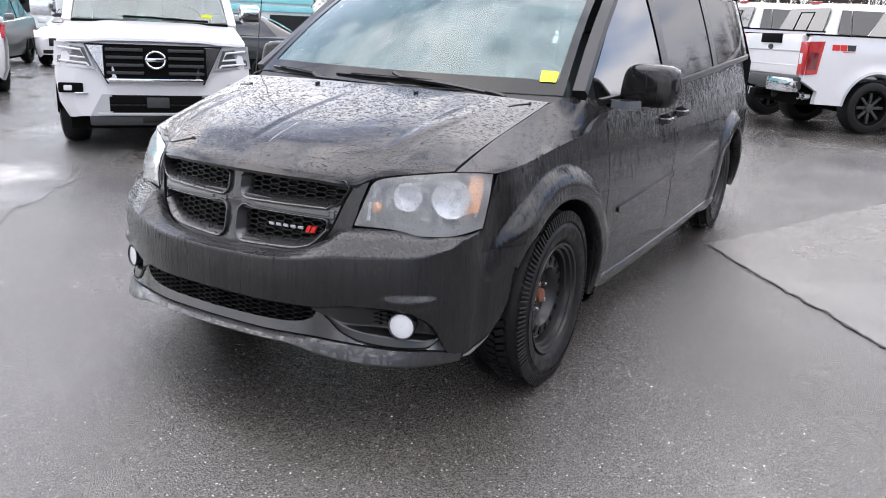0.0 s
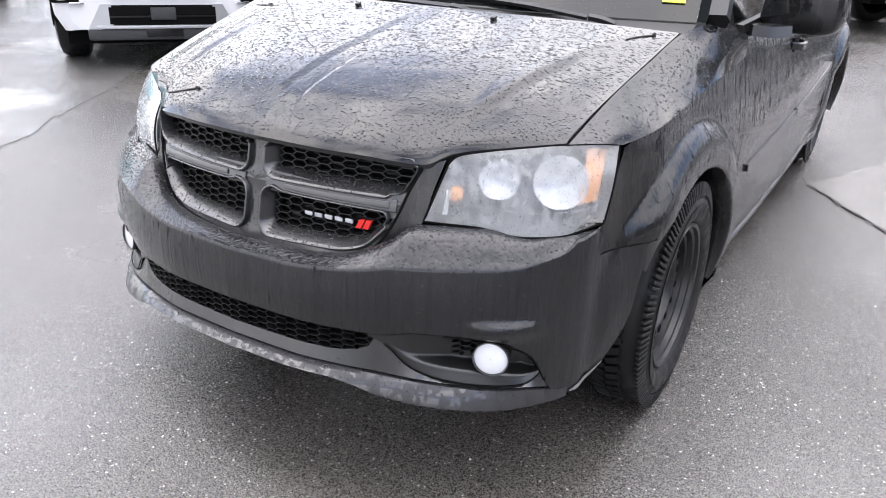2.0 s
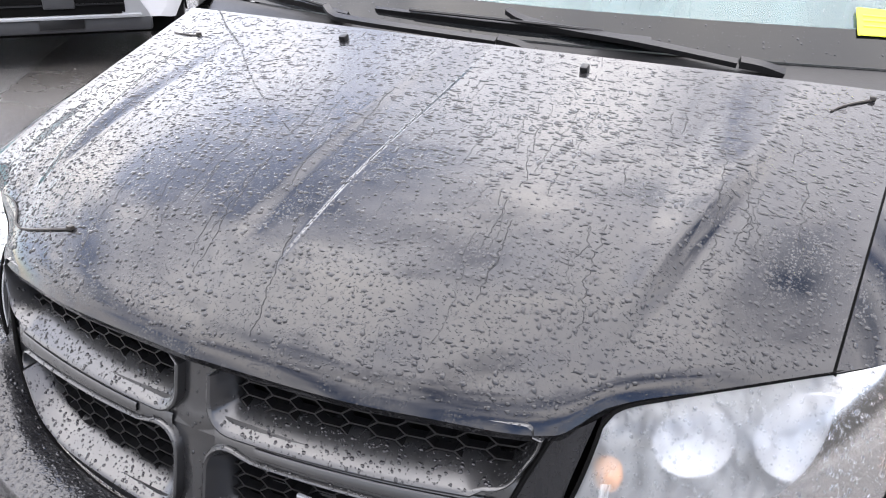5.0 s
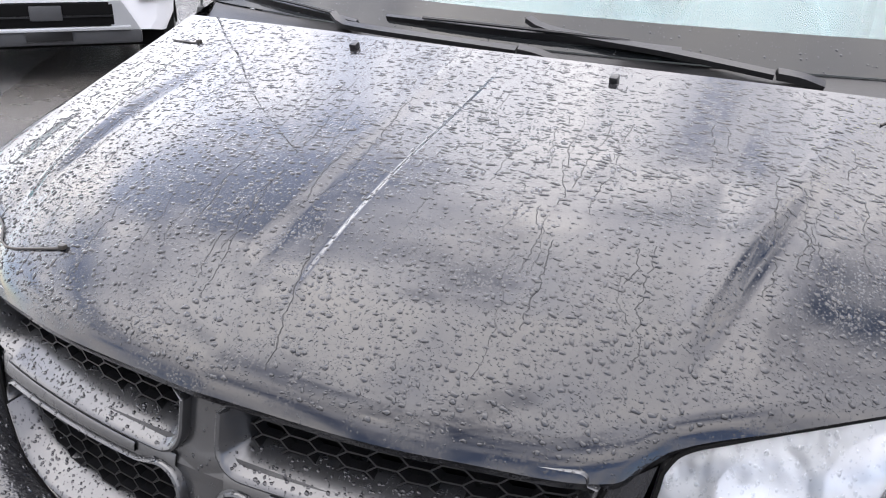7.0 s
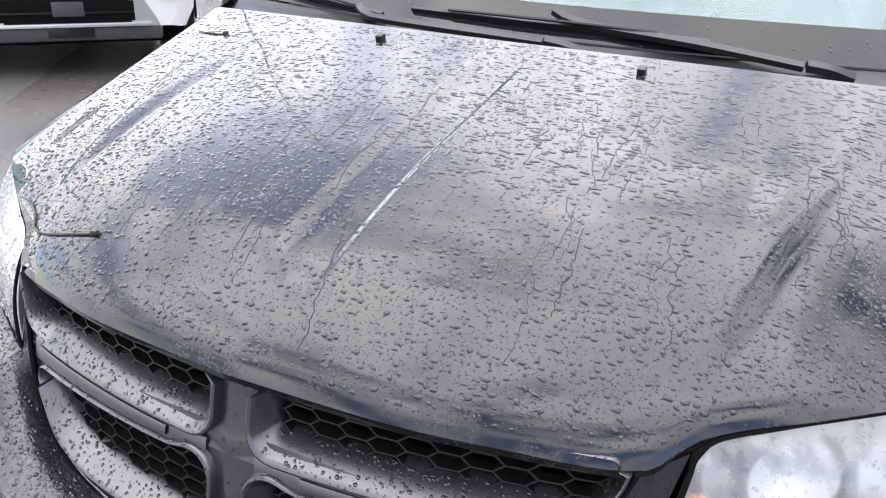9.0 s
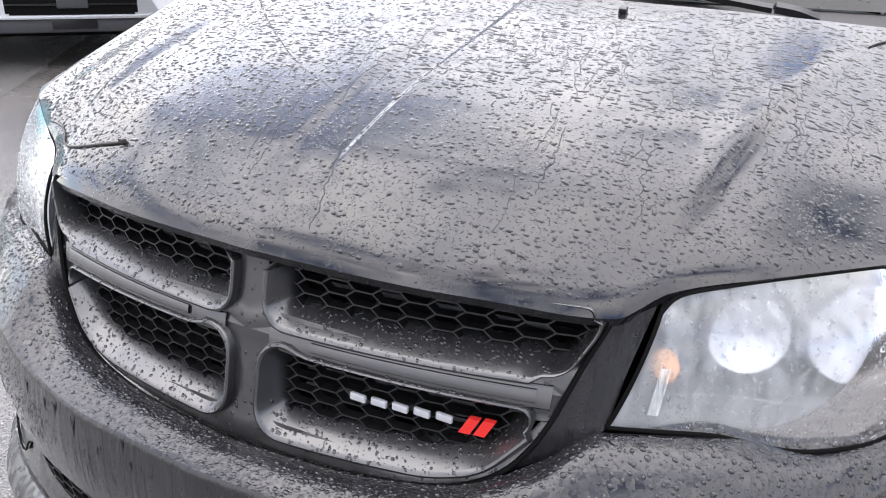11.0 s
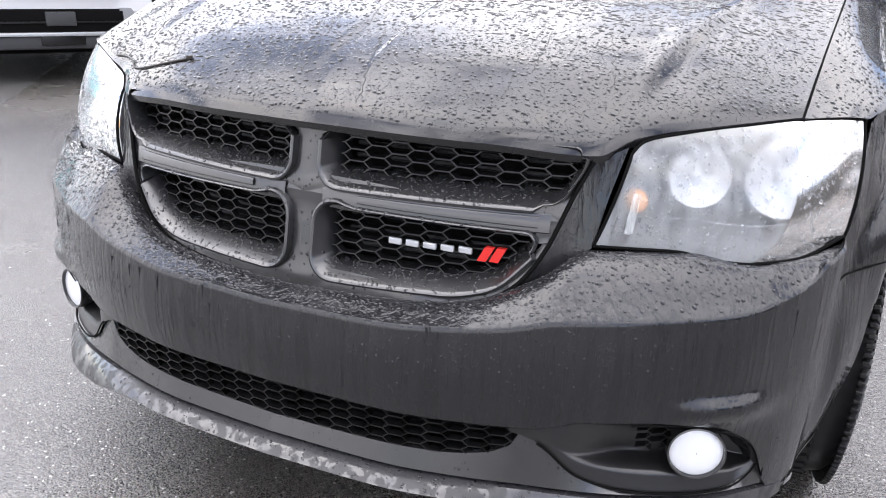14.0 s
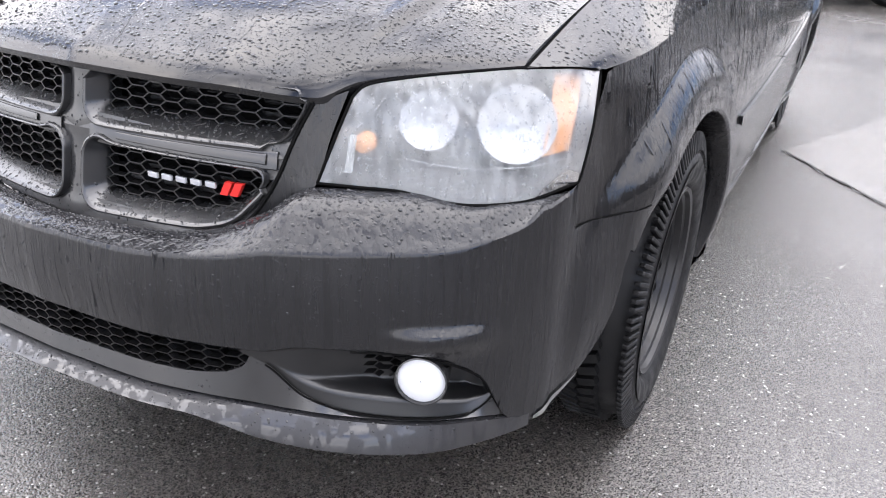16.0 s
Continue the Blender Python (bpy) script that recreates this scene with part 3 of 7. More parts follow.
TOP_Z = spline([0, 0.16, 0.258, 0.31, 0.40, 0.463, 0.60, 0.70, 0.78, 0.80, 0.82], [0.592, 0.598, 0.606, 0.617, 0.665, 0.712, 0.71, 0.69, 0.698, 0.703, 0.711])
LIP_LOW = spline([0, 0.3, 0.36, 0.43, 0.57, 0.70, 0.79, 0.85, 0.9], [0.333, 0.330, 0.321, 0.300, 0.275, 0.258, 0.254, 0.270, 0.28])
SEAM_Z = spline([0, 0.39, 0.48, 0.57, 0.65, 0.73, 0.77, 0.80, 0.9], [0.357, 0.352, 0.343, 0.331, 0.320, 0.312, 0.302, 0.29, 0.288])
POD_LOW = spline([0.40, 0.44, 0.50, 0.57, 0.65, 0.73, 0.757, 0.772], [0.447, 0.43, 0.372, 0.342, 0.327, 0.322, 0.342, 0.378])
NET_LOW = spline([0, 0.3, 0.37, 0.42], [0.390, 0.392, 0.402, 0.43])
W_Y = spline([0.45, 0.5, 0.566, 0.62, 0.73, 0.97, 1.46, 2.3, 3.2, 4.2, 4.9, 5.25], [0.80, 0.822, 0.843, 0.868, 0.897, 0.912, 0.947, 0.975, 0.985, 0.975, 0.945, 0.88])
SEC_Z = spline([0.2, 0.28, 0.38, 0.5, 0.7, 0.85, 0.93, 1.0, 1.1, 1.25], [-0.06, -0.034, -0.012, 0, 0, -0.01, -0.024, -0.036, -0.062, -0.095])
SHOULDER = spline([0.566, 0.75, 1.1, 1.46, 2.5, 4.2, 5.2], [0.897, 0.925, 0.965, 1.005, 1.06, 1.16, 1.21])
BELT = spline([1.3, 1.5, 2.45, 4.2, 5.2], [1.085, 1.092, 1.125, 1.215, 1.25])
HUB_Y, REAR_Y, HUB_Z, ARCH = 0.97, 4.172, 0.352, 0.40


def body_x(y, z):
    x = W_Y(y) + SEC_Z(z)
    for hy in (HUB_Y, REAR_Y):
        r = math.hypot(y - hy, z - HUB_Z)
        if r < 0.62 and z > 0.2:
            x += 0.038 * (1 - (1 - min(max((0.525 - r) / 0.08, 0), 1)) ** 2) * (0.5 + 0.5 * smooth(0.61, 0.70, z) if y < hy else 1)
            if y < HUB_Y:
                x += 0.024 * smooth(0.80, 0.585, y) * smooth(0.60, 0.40, r)
    return x


def plan_normal(x):
    d = (P_Y(x + 0.004) - P_Y(max(x - 0.004, 0))) / (0.004 + min(0.004, x))
    n = Vector((d, -1, 0)).normalized()
    return n


HF_Y = spline([0, 0.2, 0.36, 0.455, 0.50, 0.6, 0.722], [0.176, 0.19, 0.225, 0.264, 0.312, 0.375, 0.46])
HF_Z = spline([0, 0.3, 0.455, 0.50, 0.6, 0.722], [0.866, 0.862, 0.852, 0.874, 0.892, 0.906])
HR_Y = spline([0, 0.4, 0.784], [1.005, 1.025, 1.088])
HR_Z = spline([0, 0.4, 0.784], [1.118, 1.115, 1.102])
HOOD_G = spline([0, 0.02, 0.06, 0.12, 0.2, 0.35, 0.5, 0.75, 1], [0, 0.085, 0.17, 0.26, 0.365, 0.515, 0.635, 0.815, 1])


def hood_at(u, v):
    """The bonnet's surface: u from -1 to 1 across, v from 0 at its nose to 1 at the windscreen."""
    s, a = (1 if u >= 0 else -1), abs(u)
    xf, xr = 0.722 * a, 0.784 * a
    yf, zf, yr, zr = HF_Y(xf), HF_Z(xf), HR_Y(xr), HR_Z(xr)
    x, y = xf + (xr - xf) * v, yf + (yr - yf) * v
    k = 0.65 * smooth(0.74, 1.0, a)
    z = zf + (zr - zf) * (HOOD_G(v) * (1 - k) + v * k)
    sx = s * x
    sunk = smooth(-0.046, -0.006, sx) * (1 - smooth(0.049, 0.062, sx))
    z -= 0.0046 * sunk * smooth(0.25, 0.36, y) * smooth(1.02, 0.74, y)          # sunken centre channel
    rx = 0.455 + 0.24 * (y - 0.264)
    z += 0.015 * smooth(rx + 0.030, rx - 0.004, x) * smooth(0.02, 0.2, v) * smooth(1.0, 0.3, v)    # power dome
    return Vector((s * x, y, z))


minivan = thing("minivan", "black minivan wet with rain, standing on asphalt", "car")


def build_bonnet():
    us = sorted(set([i / 36 for i in range(-36, 37)] + [-0.064 + 0.006 * i for i in range(11)] + [0.063 + 0.0025 * i for i in range(10)] + [k * s for s in (1, -1) for k in (0.60, 0.615, 0.63, 0.645, 0.66, 0.675, 0.69, 0.705, 0.72, 0.735, 0.75, 0.765)]))
    vs = [0, 0.008, 0.02, 0.04, 0.07] + [0.1 + 0.9 * i / 44 for i in range(45)]
    rows = [[hood_at(u, 0) + Vector((0, 0.03, -0.02)) for u in us], [hood_at(u, 0) + Vector((0, 0.004, -0.011)) for u in us]]
    rows += [[hood_at(u, v) for u in us] for v in vs]
    rows.append([hood_at(u, 1) + Vector((0, 0.004, -0.02)) for u in us])
    bm = loft(rows)
    for s in (1, -1):
        loft([[hood_at(s, v) for v in vs], [hood_at(s, v) + Vector((0, 0, -0.02)) for v in vs]], bm)
    part("bonnet", bm, PAINT, minivan, "black bonnet covered in rain beads")


SIDE_CREASE = spline([0.415, 0.44, 0.455, 0.47, 0.487, 0.53, 0.58, 0.66], [0.697, 0.708, 0.712, 0.713, 0.633, 0.638, 0.644, 0.648])
SIDE_TOP_Y = spline([0.415, 0.455, 0.47, 0.487, 0.53, 0.66], [0.462, 0.490, 0.497, 0.4875, 0.5305, 0.6605])
SIDE_TOP_Z = spline([0.415, 0.455, 0.47, 0.487, 0.53, 0.58, 0.66], [0.703, 0.713, 0.716, 0.634, 0.639, 0.645, 0.649])
SIDE_LOW = spline([0.415, 0.44, 0.49, 0.52, 0.545, 0.57, 0.585, 0.595, 0.615, 0.645], [0.266, 0.267, 0.276, 0.303, 0.345, 0.39, 0.443, 0.53, 0.59, 0.645])


def bumper_columns(s):
    rows = []
    plan = [(0.8 * i / 84, None) for i in range(85)]
    y = 0.42
    while y <= 0.645:
        lo, hi = 0.80, 0.90
        for _ in range(30):
            m = (lo + hi) / 2
            lo, hi = (m, hi) if P_Y(m) < y else (lo, m)
        plan.append((lo, y))
        y += 0.0045
    for x, side in plan:
        n = plan_normal(x)
        if side is None:
            y, lo, cr, top = P_Y(x), FACE_LOW(x), CREASE(x), Vector((x, TOP_Y(x), TOP_Z(x)))
        else:
            y, lo, cr = side, SIDE_LOW(side), SIDE_CREASE(side)
            top = Vector((min(x, 0.822) if side < 0.475 else x, SIDE_TOP_Y(side), SIDE_TOP_Z(side)))
        col = [Vector((x, y, lo)) - n * (0.05 if side is None else 0.012), Vector((x, y, lo - 0.002)) - n * 0.006]
        for k in range(37):
            z = lo + 0.004 + (cr - 0.005 - lo - 0.004) * k / 36
            puff = 0.006 * math.sin(math.pi * k / 36) * smooth(0.50, 0.42, y)
            puff += 0.015 * smooth(0.10, 0.02, abs(x - 0.69)) * smooth(0.516, 0.492, z) * smooth(0.44, 0.485, z)
            col.append(Vector((x, y, z)) + n * puff)
        base = Vector((x, y, cr)) - n * 0.004 * smooth(0.50, 0.46, y)
        for k in range(9):
            t = k / 8
            q = base.lerp(top, t)
            q.z += 0.017 * math.sin(math.pi * t ** 1.35) * smooth(0.81, 0.72, x)
            col.append(q)
        if y > 0.44:
            k = smooth(0.44, 0.53, y)
            low = (body_x(y, max(lo, 0.28)) + 0.0025 - x) * k
            for p in col[:2]:
                p.x += low
            for p in col[2:]:
                p.x += (body_x(p.y, p.z) + 0.0025 - p.x) * k
        rows.append([mirror(p, s) for p in col])
    return rows


def build_bumper():
    bm = bmesh.new()
    for s in (1, -1):
        loft(bumper_columns(s), bm, flip=s < 0)
        a = curve([(0.31, 0.178, 0.617), (0.36, 0.197, 0.645), (0.40, 0.216, 0.705), (0.43, 0.245, 0.793), (0.450, 0.266, 0.842)], 24)
        b = curve([(0.312, 0.179, 0.618), (0.40, 0.215, 0.665), (0.463, 0.243, 0.712), (0.477, 0.27, 0.79), (0.492, 0.30, 0.862)], 24)
        loft([[mirror(p, s) for p in r] for r in ([p.lerp(q, k / 4) for p, q in zip(a, b)] for k in range(5))], bm, flip=s < 0)
    bmesh.ops.remove_doubles(bm, verts=bm.verts[:], dist=0.0008)
    part("bumper_cover", bm, BUMPERPAINT, minivan, "black front bumper cover with run-off streaks")
    # valance under the lower grille, and the lip
    xs = [0.806 * i / 70 for i in range(-70, 71)]
    bm = bmesh.new()
    rows = []
    for x in xs:
        a, s = abs(x), (1 if x >= 0 else -1)
        n, y = plan_normal(a), P_Y(a)
        up = NET_LOW(a) if a < 0.41 else (POD_LOW(a) if a < 0.772 else SEAM_Z(a) + 0.006)
        rows.append([mirror(p, s) for p in (Vector((a, y, up)) - n * 0.05, Vector((a, y, up)) - n * 0.012, Vector((a, y, SEAM_Z(a) + 0.004)) - n * 0.002, Vector((a, y, SEAM_Z(a))) - n * 0.008)])
    part("valance", loft(rows), TRIM, minivan, "black plastic valance")
    rows = []
    for x in xs:
        a, s = abs(x), (1 if x >= 0 else -1)
        n, y = plan_normal(a), P_Y(a)
        zt, zl = SEAM_Z(a) - 0.003, LIP_LOW(a)
        out = 0.027 * smooth(0.80, 0.55, a) + 0.002
        c = Vector((a, y, 0))
        rows.append([mirror(p, s) for p in (c - n * 0.03 + Vector((0, 0, zt)), c + n * 0.002 + Vector((0, 0, zt)), c + n * (out * 0.55) + Vector((0, 0, zl + 0.72 * (zt - zl))), c + n * (out * 0.9) + Vector((0, 0, zl + 0.36 * (zt - zl))),
                                            c + n * out + Vector((0, 0, zl + 0.006)), c + n * (out - 0.006) + Vector((0, 0, zl)), c - n * 0.10 + Vector((0, 0, zl + 0.01)))])
    part("bumper_lip", loft(rows), LIPMAT, minivan, "scuffed wet lower lip with chipped paint")
    # lower grille
    net = hex_net(lambda x, z: abs(x) < 0.425 and NET_LOW(abs(x)) < z < FACE_LOW(abs(x)), lambda x, z, d: (x, P_Y(abs(x)) + 0.012 + d, z), 0.042, 0.0085, -0.44, 0.44, 0.375, 0.475, t=0.0021)
    part("lower_grille", net, MESH, minivan, "black hexagon mesh")
    # near-black sheet paints the unlit depth behind the mesh
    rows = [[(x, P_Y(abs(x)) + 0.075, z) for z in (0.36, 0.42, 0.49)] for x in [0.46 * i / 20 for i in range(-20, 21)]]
    part("lower_shade_backing", loft(rows), BLACK, minivan)


def quadrant(outer, hole, s, bm, full):
    """Frame between an opening and the outline round it, with a rolled rim and inner walls; both outlines in (x, z)."""
    cx, cz = sum(p[0] for p in hole) / len(hole), sum(p[1] for p in hole) / len(hole)

    def reach(poly, a):
        d, best = (math.cos(a), math.sin(a)), None
        for (x0, z0), (x1, z1) in zip(poly, poly[1:] + poly[:1]):
            ex, ez = x1 - x0, z1 - z0
            den = d[0] * ez - d[1] * ex
            if abs(den) < 1e-9:
                continue
            t = ((x0 - cx) * ez - (z0 - cz) * ex) / den
            k = ((x0 - cx) * d[1] - (z0 - cz) * d[0]) / den
            if t > 0 and -1e-6 <= k <= 1 + 1e-6:
                best = t if best is None else min(best, t)
        return best or 0.01
    angs = sorted(set([round(2 * math.pi * i / 110, 5) for i in range(110)] + [round(math.atan2(p[1] - cz, p[0] - cx) % (2 * math.pi), 5) for p in outer + hole]))
    rows = []
    for a in angs:
        ro, rh = reach(outer, a), reach(hole, a)
        inner = rh + 0.0262 * full(cx + rh * math.cos(a), cz + rh * math.sin(a))
        ro = max(ro, inner + 0.002)
        col = []
        for r, back in ((inner, 0.012), (ro, 0.007)):
            x, z = cx + r * math.cos(a), cz + r * math.sin(a)
            col.append((s * x, grille_y(x, z) + back, z))
        rows.append(col)
    loft(rows + [rows[0]], bm, flip=s < 0)


def rolled_frame(hole, s, bm, full):
    """A crisp rolled frame round an opening; full() tells how much of its width it keeps at a place."""
    pts = []
    for p, q in zip(hole, hole[1:] + hole[:1]):
        p, q = Vector(p), Vector(q)
        cuts = max(1, int((q - p).length / 0.014))
        pts += [p.lerp(q, i / cuts) for i in range(cuts)]
    n = len(pts)
    area = sum(a.x * b.y - b.x * a.y for a, b in zip(pts, pts[1:] + pts[:1]))
    rows = []
    for i, p in enumerate(pts):
        t = (pts[(i + 1) % n] - pts[i - 1]).normalized()
        o = Vector((t.y, -t.x)) * (1 if area > 0 else -1)
        f = full(p.x, p.y)
        col = []
        for d, back in ((-0.005, 0.058), (0.0, 0.036), (0.008, 0.020), (0.0165, 0.0035), (0.0185, 0.0), (0.0215, -0.0018), (0.0245, -0.0005), (0.0262, 0.003), (0.0268, 0.014)):
            q = p + o * (d * f)
            col.append((s * q.x, grille_y(q.x, q.y) + back, q.y))
        rows.append(col)
    loft(rows + [rows[0]], bm, flip=(s < 0) != (area < 0))


def grille_y(x, z):
    return 0.137 + 0.34 * x * x + (z - 0.60) * 0.20


def rounded(poly, r, n=5):
    """A polygon with its corners rounded."""
    out = []
    m = len(poly)
    for i in range(m):
        p0, p, p1 = Vector(poly[i - 1]), Vector(poly[i]), Vector(poly[(i + 1) % m])
        a, b = (p0 - p), (p1 - p)
        k = min(r, a.length * 0.45, b.length * 0.45)
        a, b = p + a.normalized() * k, p + b.normalized() * k
        for j in range(n + 1):
            t = j / n
            q = a * (1 - t) ** 2 + p * 2 * t * (1 - t) + b * t * t
            out.append((q.x, q.y))
    return out


def inside_poly(poly, x, z):
    c = False
    for (x0, z0), (x1, z1) in zip(poly, poly[1:] + poly[:1]):
        if (z0 > z) != (z1 > z) and x < (x1 - x0) * (z - z0) / (z1 - z0) + x0:
            c = not c
    return c


def build_grille():
    grille = part("grille_surround", bmesh.new(), TRIM, minivan, "black cross-bar grille surround")
    bm = bmesh.new()
    up_out = [(0, 0.752), (0, 0.868), (0.455, 0.856), (0.449, 0.842), (0.43, 0.793), (0.417, 0.752)]
    lo_out = [(0, 0.752), (0.417, 0.752), (0.40, 0.706), (0.36, 0.646), (0.31, 0.618), (0.258, 0.607), (0.16, 0.599), (0, 0.593)]
    up_hole = rounded([(0.048, 0.787), (0.048, 0.872), (0.432, 0.861), (0.43, 0.838), (0.405, 0.789)], 0.016, 8)
    lo_hole = rounded([(0.046, 0.726), (0.376, 0.720), (0.36, 0.70), (0.325, 0.660), (0.27, 0.645), (0.046, 0.638)], 0.022, 8)
    for s in (1, -1):
        for out, hole, full in ((up_out, up_hole, lambda x, z: 0.12 if z > 0.85 else (0.55 if x > 0.38 else 1.0)), (lo_out, lo_hole, lambda x, z: (0.6 if x > 0.1 else 1.0 - 0.4 * smooth(0.05, 0.1, x)) if z > 0.71 else 1.0)):
            quadrant(out, hole, s, bm, full)
            rolled_frame(hole, s, bm, full)
    bmesh.ops.remove_doubles(bm, verts=bm.verts[:], dist=0.0006)
    bm.to_mesh(grille.data)
    bm.free()
    for p in grille.data.polygons:
        p.use_smooth = True
    grille.data.set_sharp_from_angle(angle=radians(28))
    for s in (1, -1):
        for hole, z0 in ((up_hole, 0.785), (lo_hole, 0.635)):
            net = hex_net(lambda x, z: inside_poly(hole, x, z), lambda x, z, d: (s * x, grille_y(x, z) + 0.034 + d, z), 0.048, 0.0092, 0.04, 0.47, z0, z0 + 0.11, t=0.0021)
            part("grille_mesh", net, MESH, minivan, "black hexagon mesh")
        # recessed face of the cross bar, with a long raised panel on it
        xs = [0.036 + 0.366 * i / 24 for i in range(25)]
        rows = []
        for i, x in enumerate(xs):
            lo, hi = 0.7385 - 0.006 * i / 24, 0.7625
            rows.append([(s * x, grille_y(x, z) + back, z) for z, back in ((lo, 0.006), (lo + 0.002, 0.0045), (hi - 0.002, 0.0045), (hi, 0.006))])
        part("bar_face", loft(rows, flip=s < 0), TRIM, minivan)
        rows = []
        for i in range(21):
            x = 0.10 + 0.285 * i / 20
            lo, hi = 0.7455 - 0.005 * i / 20, 0.7585
            rows.append([(s * x, grille_y(x, z) + back, z) for z, back in ((lo, 0.006), (lo + 0.0004, 0.0022), (lo + 0.0022, 0.0008), (hi - 0.0022, 0.0008), (hi - 0.0004, 0.0022), (hi, 0.006))])
        part("bar_panel", loft(rows, flip=s < 0), TRIM, minivan)
        # seam round the surround
        pts = curve([(0.0, 0.134, 0.5935), (0.16, 0.145, 0.5985), (0.258, 0.163, 0.607), (0.31, 0.176, 0.618), (0.36, 0.195, 0.646), (0.40, 0.214, 0.706), (0.43, 0.243, 0.793), (0.449, 0.264, 0.842)], 40)
        part("seam", tube([mirror(p, s) for p in pts], 0.0035, 6), BLACK, minivan)
    # depth behind both rows of mesh, its shade painted as one near-black sheet
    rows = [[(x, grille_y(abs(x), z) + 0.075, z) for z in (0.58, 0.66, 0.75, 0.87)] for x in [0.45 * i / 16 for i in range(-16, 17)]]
    part("grille_shade_backing", loft(rows), BLACK, minivan)
    for z in (0.66, 0.685, 0.71, 0.805, 0.825, 0.845):
        for s in (1, -1):
            part("cooler_tube", tube([(s * 0.06, grille_y(0.06, z) + 0.068, z), (s * 0.4, grille_y(0.4, z) + 0.06, z)], 0.004, 5), DARKTRIM, minivan)
    # badge: pale bars and two red slashes
    badge = part("badge", bmesh.new(), BADGE, minivan, "small pale bars with two red slashes")
    bm = bmesh.new()
    for i in range(5):
        x = 0.149 + i * 0.0288
        z = 0.689 + 0.0 * i
        w = 0.0225
        zs = (z - 0.0052, z + 0.0052)
        y = grille_y(x, z) + 0.024
        box((x, y, zs[0]), (x + w, y + 0.006, zs[1]), 0.002, bm, 2)
    bm.to_mesh(badge.data)
    bm.free()
    for k in range(2):
        bm = bmesh.new()
        x, z = 0.296 + 0.0185 * k, 0.6885
        y = grille_y(x, z) + 0.018
        f = [bm.verts.new(p) for p in ((x, y, z - 0.012), (x + 0.0145, y + 0.002, z - 0.012), (x + 0.0265, y + 0.003, z + 0.012), (x + 0.012, y + 0.001, z + 0.012))]
        g = [bm.verts.new(v.co + Vector((0, 0.008, 0))) for v in f]
        bm.faces.new(f)
        for i in range(4):
            bm.faces.new((f[i], f[(i + 1) % 4], g[(i + 1) % 4], g[i]))
        part("badge_slash", bm, RED, badge, "red slanted bar")


HL_TOP = [(0.497, 0.303, 0.852), (0.508, 0.318, 0.868), (0.56, 0.352, 0.882), (0.65, 0.412, 0.895), (0.722, 0.464, 0.902), (0.775, 0.515, 0.902), (0.817, 0.566, 0.896)]
HL_LOW = [(0.466, 0.246, 0.718), (0.52, 0.272, 0.715), (0.585, 0.305, 0.711), (0.63, 0.325, 0.700), (0.69, 0.358, 0.692), (0.75, 0.405, 0.694), (0.822, 0.50, 0.716)]


def headlight_at(t, k):
    """The lamp's lens: t from its inner to its outer end, k from its lower to its upper edge."""
    n = 40
    i = t * (n - 1)
    j = min(int(i), n - 2)
    a = HLL[j].lerp(HLL[j + 1], i - j)
    b = HLT[j].lerp(HLT[j + 1], i - j)
    p = a.lerp(b, k)
    nrm = Vector((0.45 + 0.45 * t, -0.85, 0.25)).normalized()
    return p + nrm * 0.024 * math.sin(math.pi * k) ** 0.8 * (0.5 + 0.4 * math.sin(math.pi * min(max(t, 0), 1))), nrm


HLT, HLL = curve(HL_TOP, 40), curve(HL_LOW, 40)


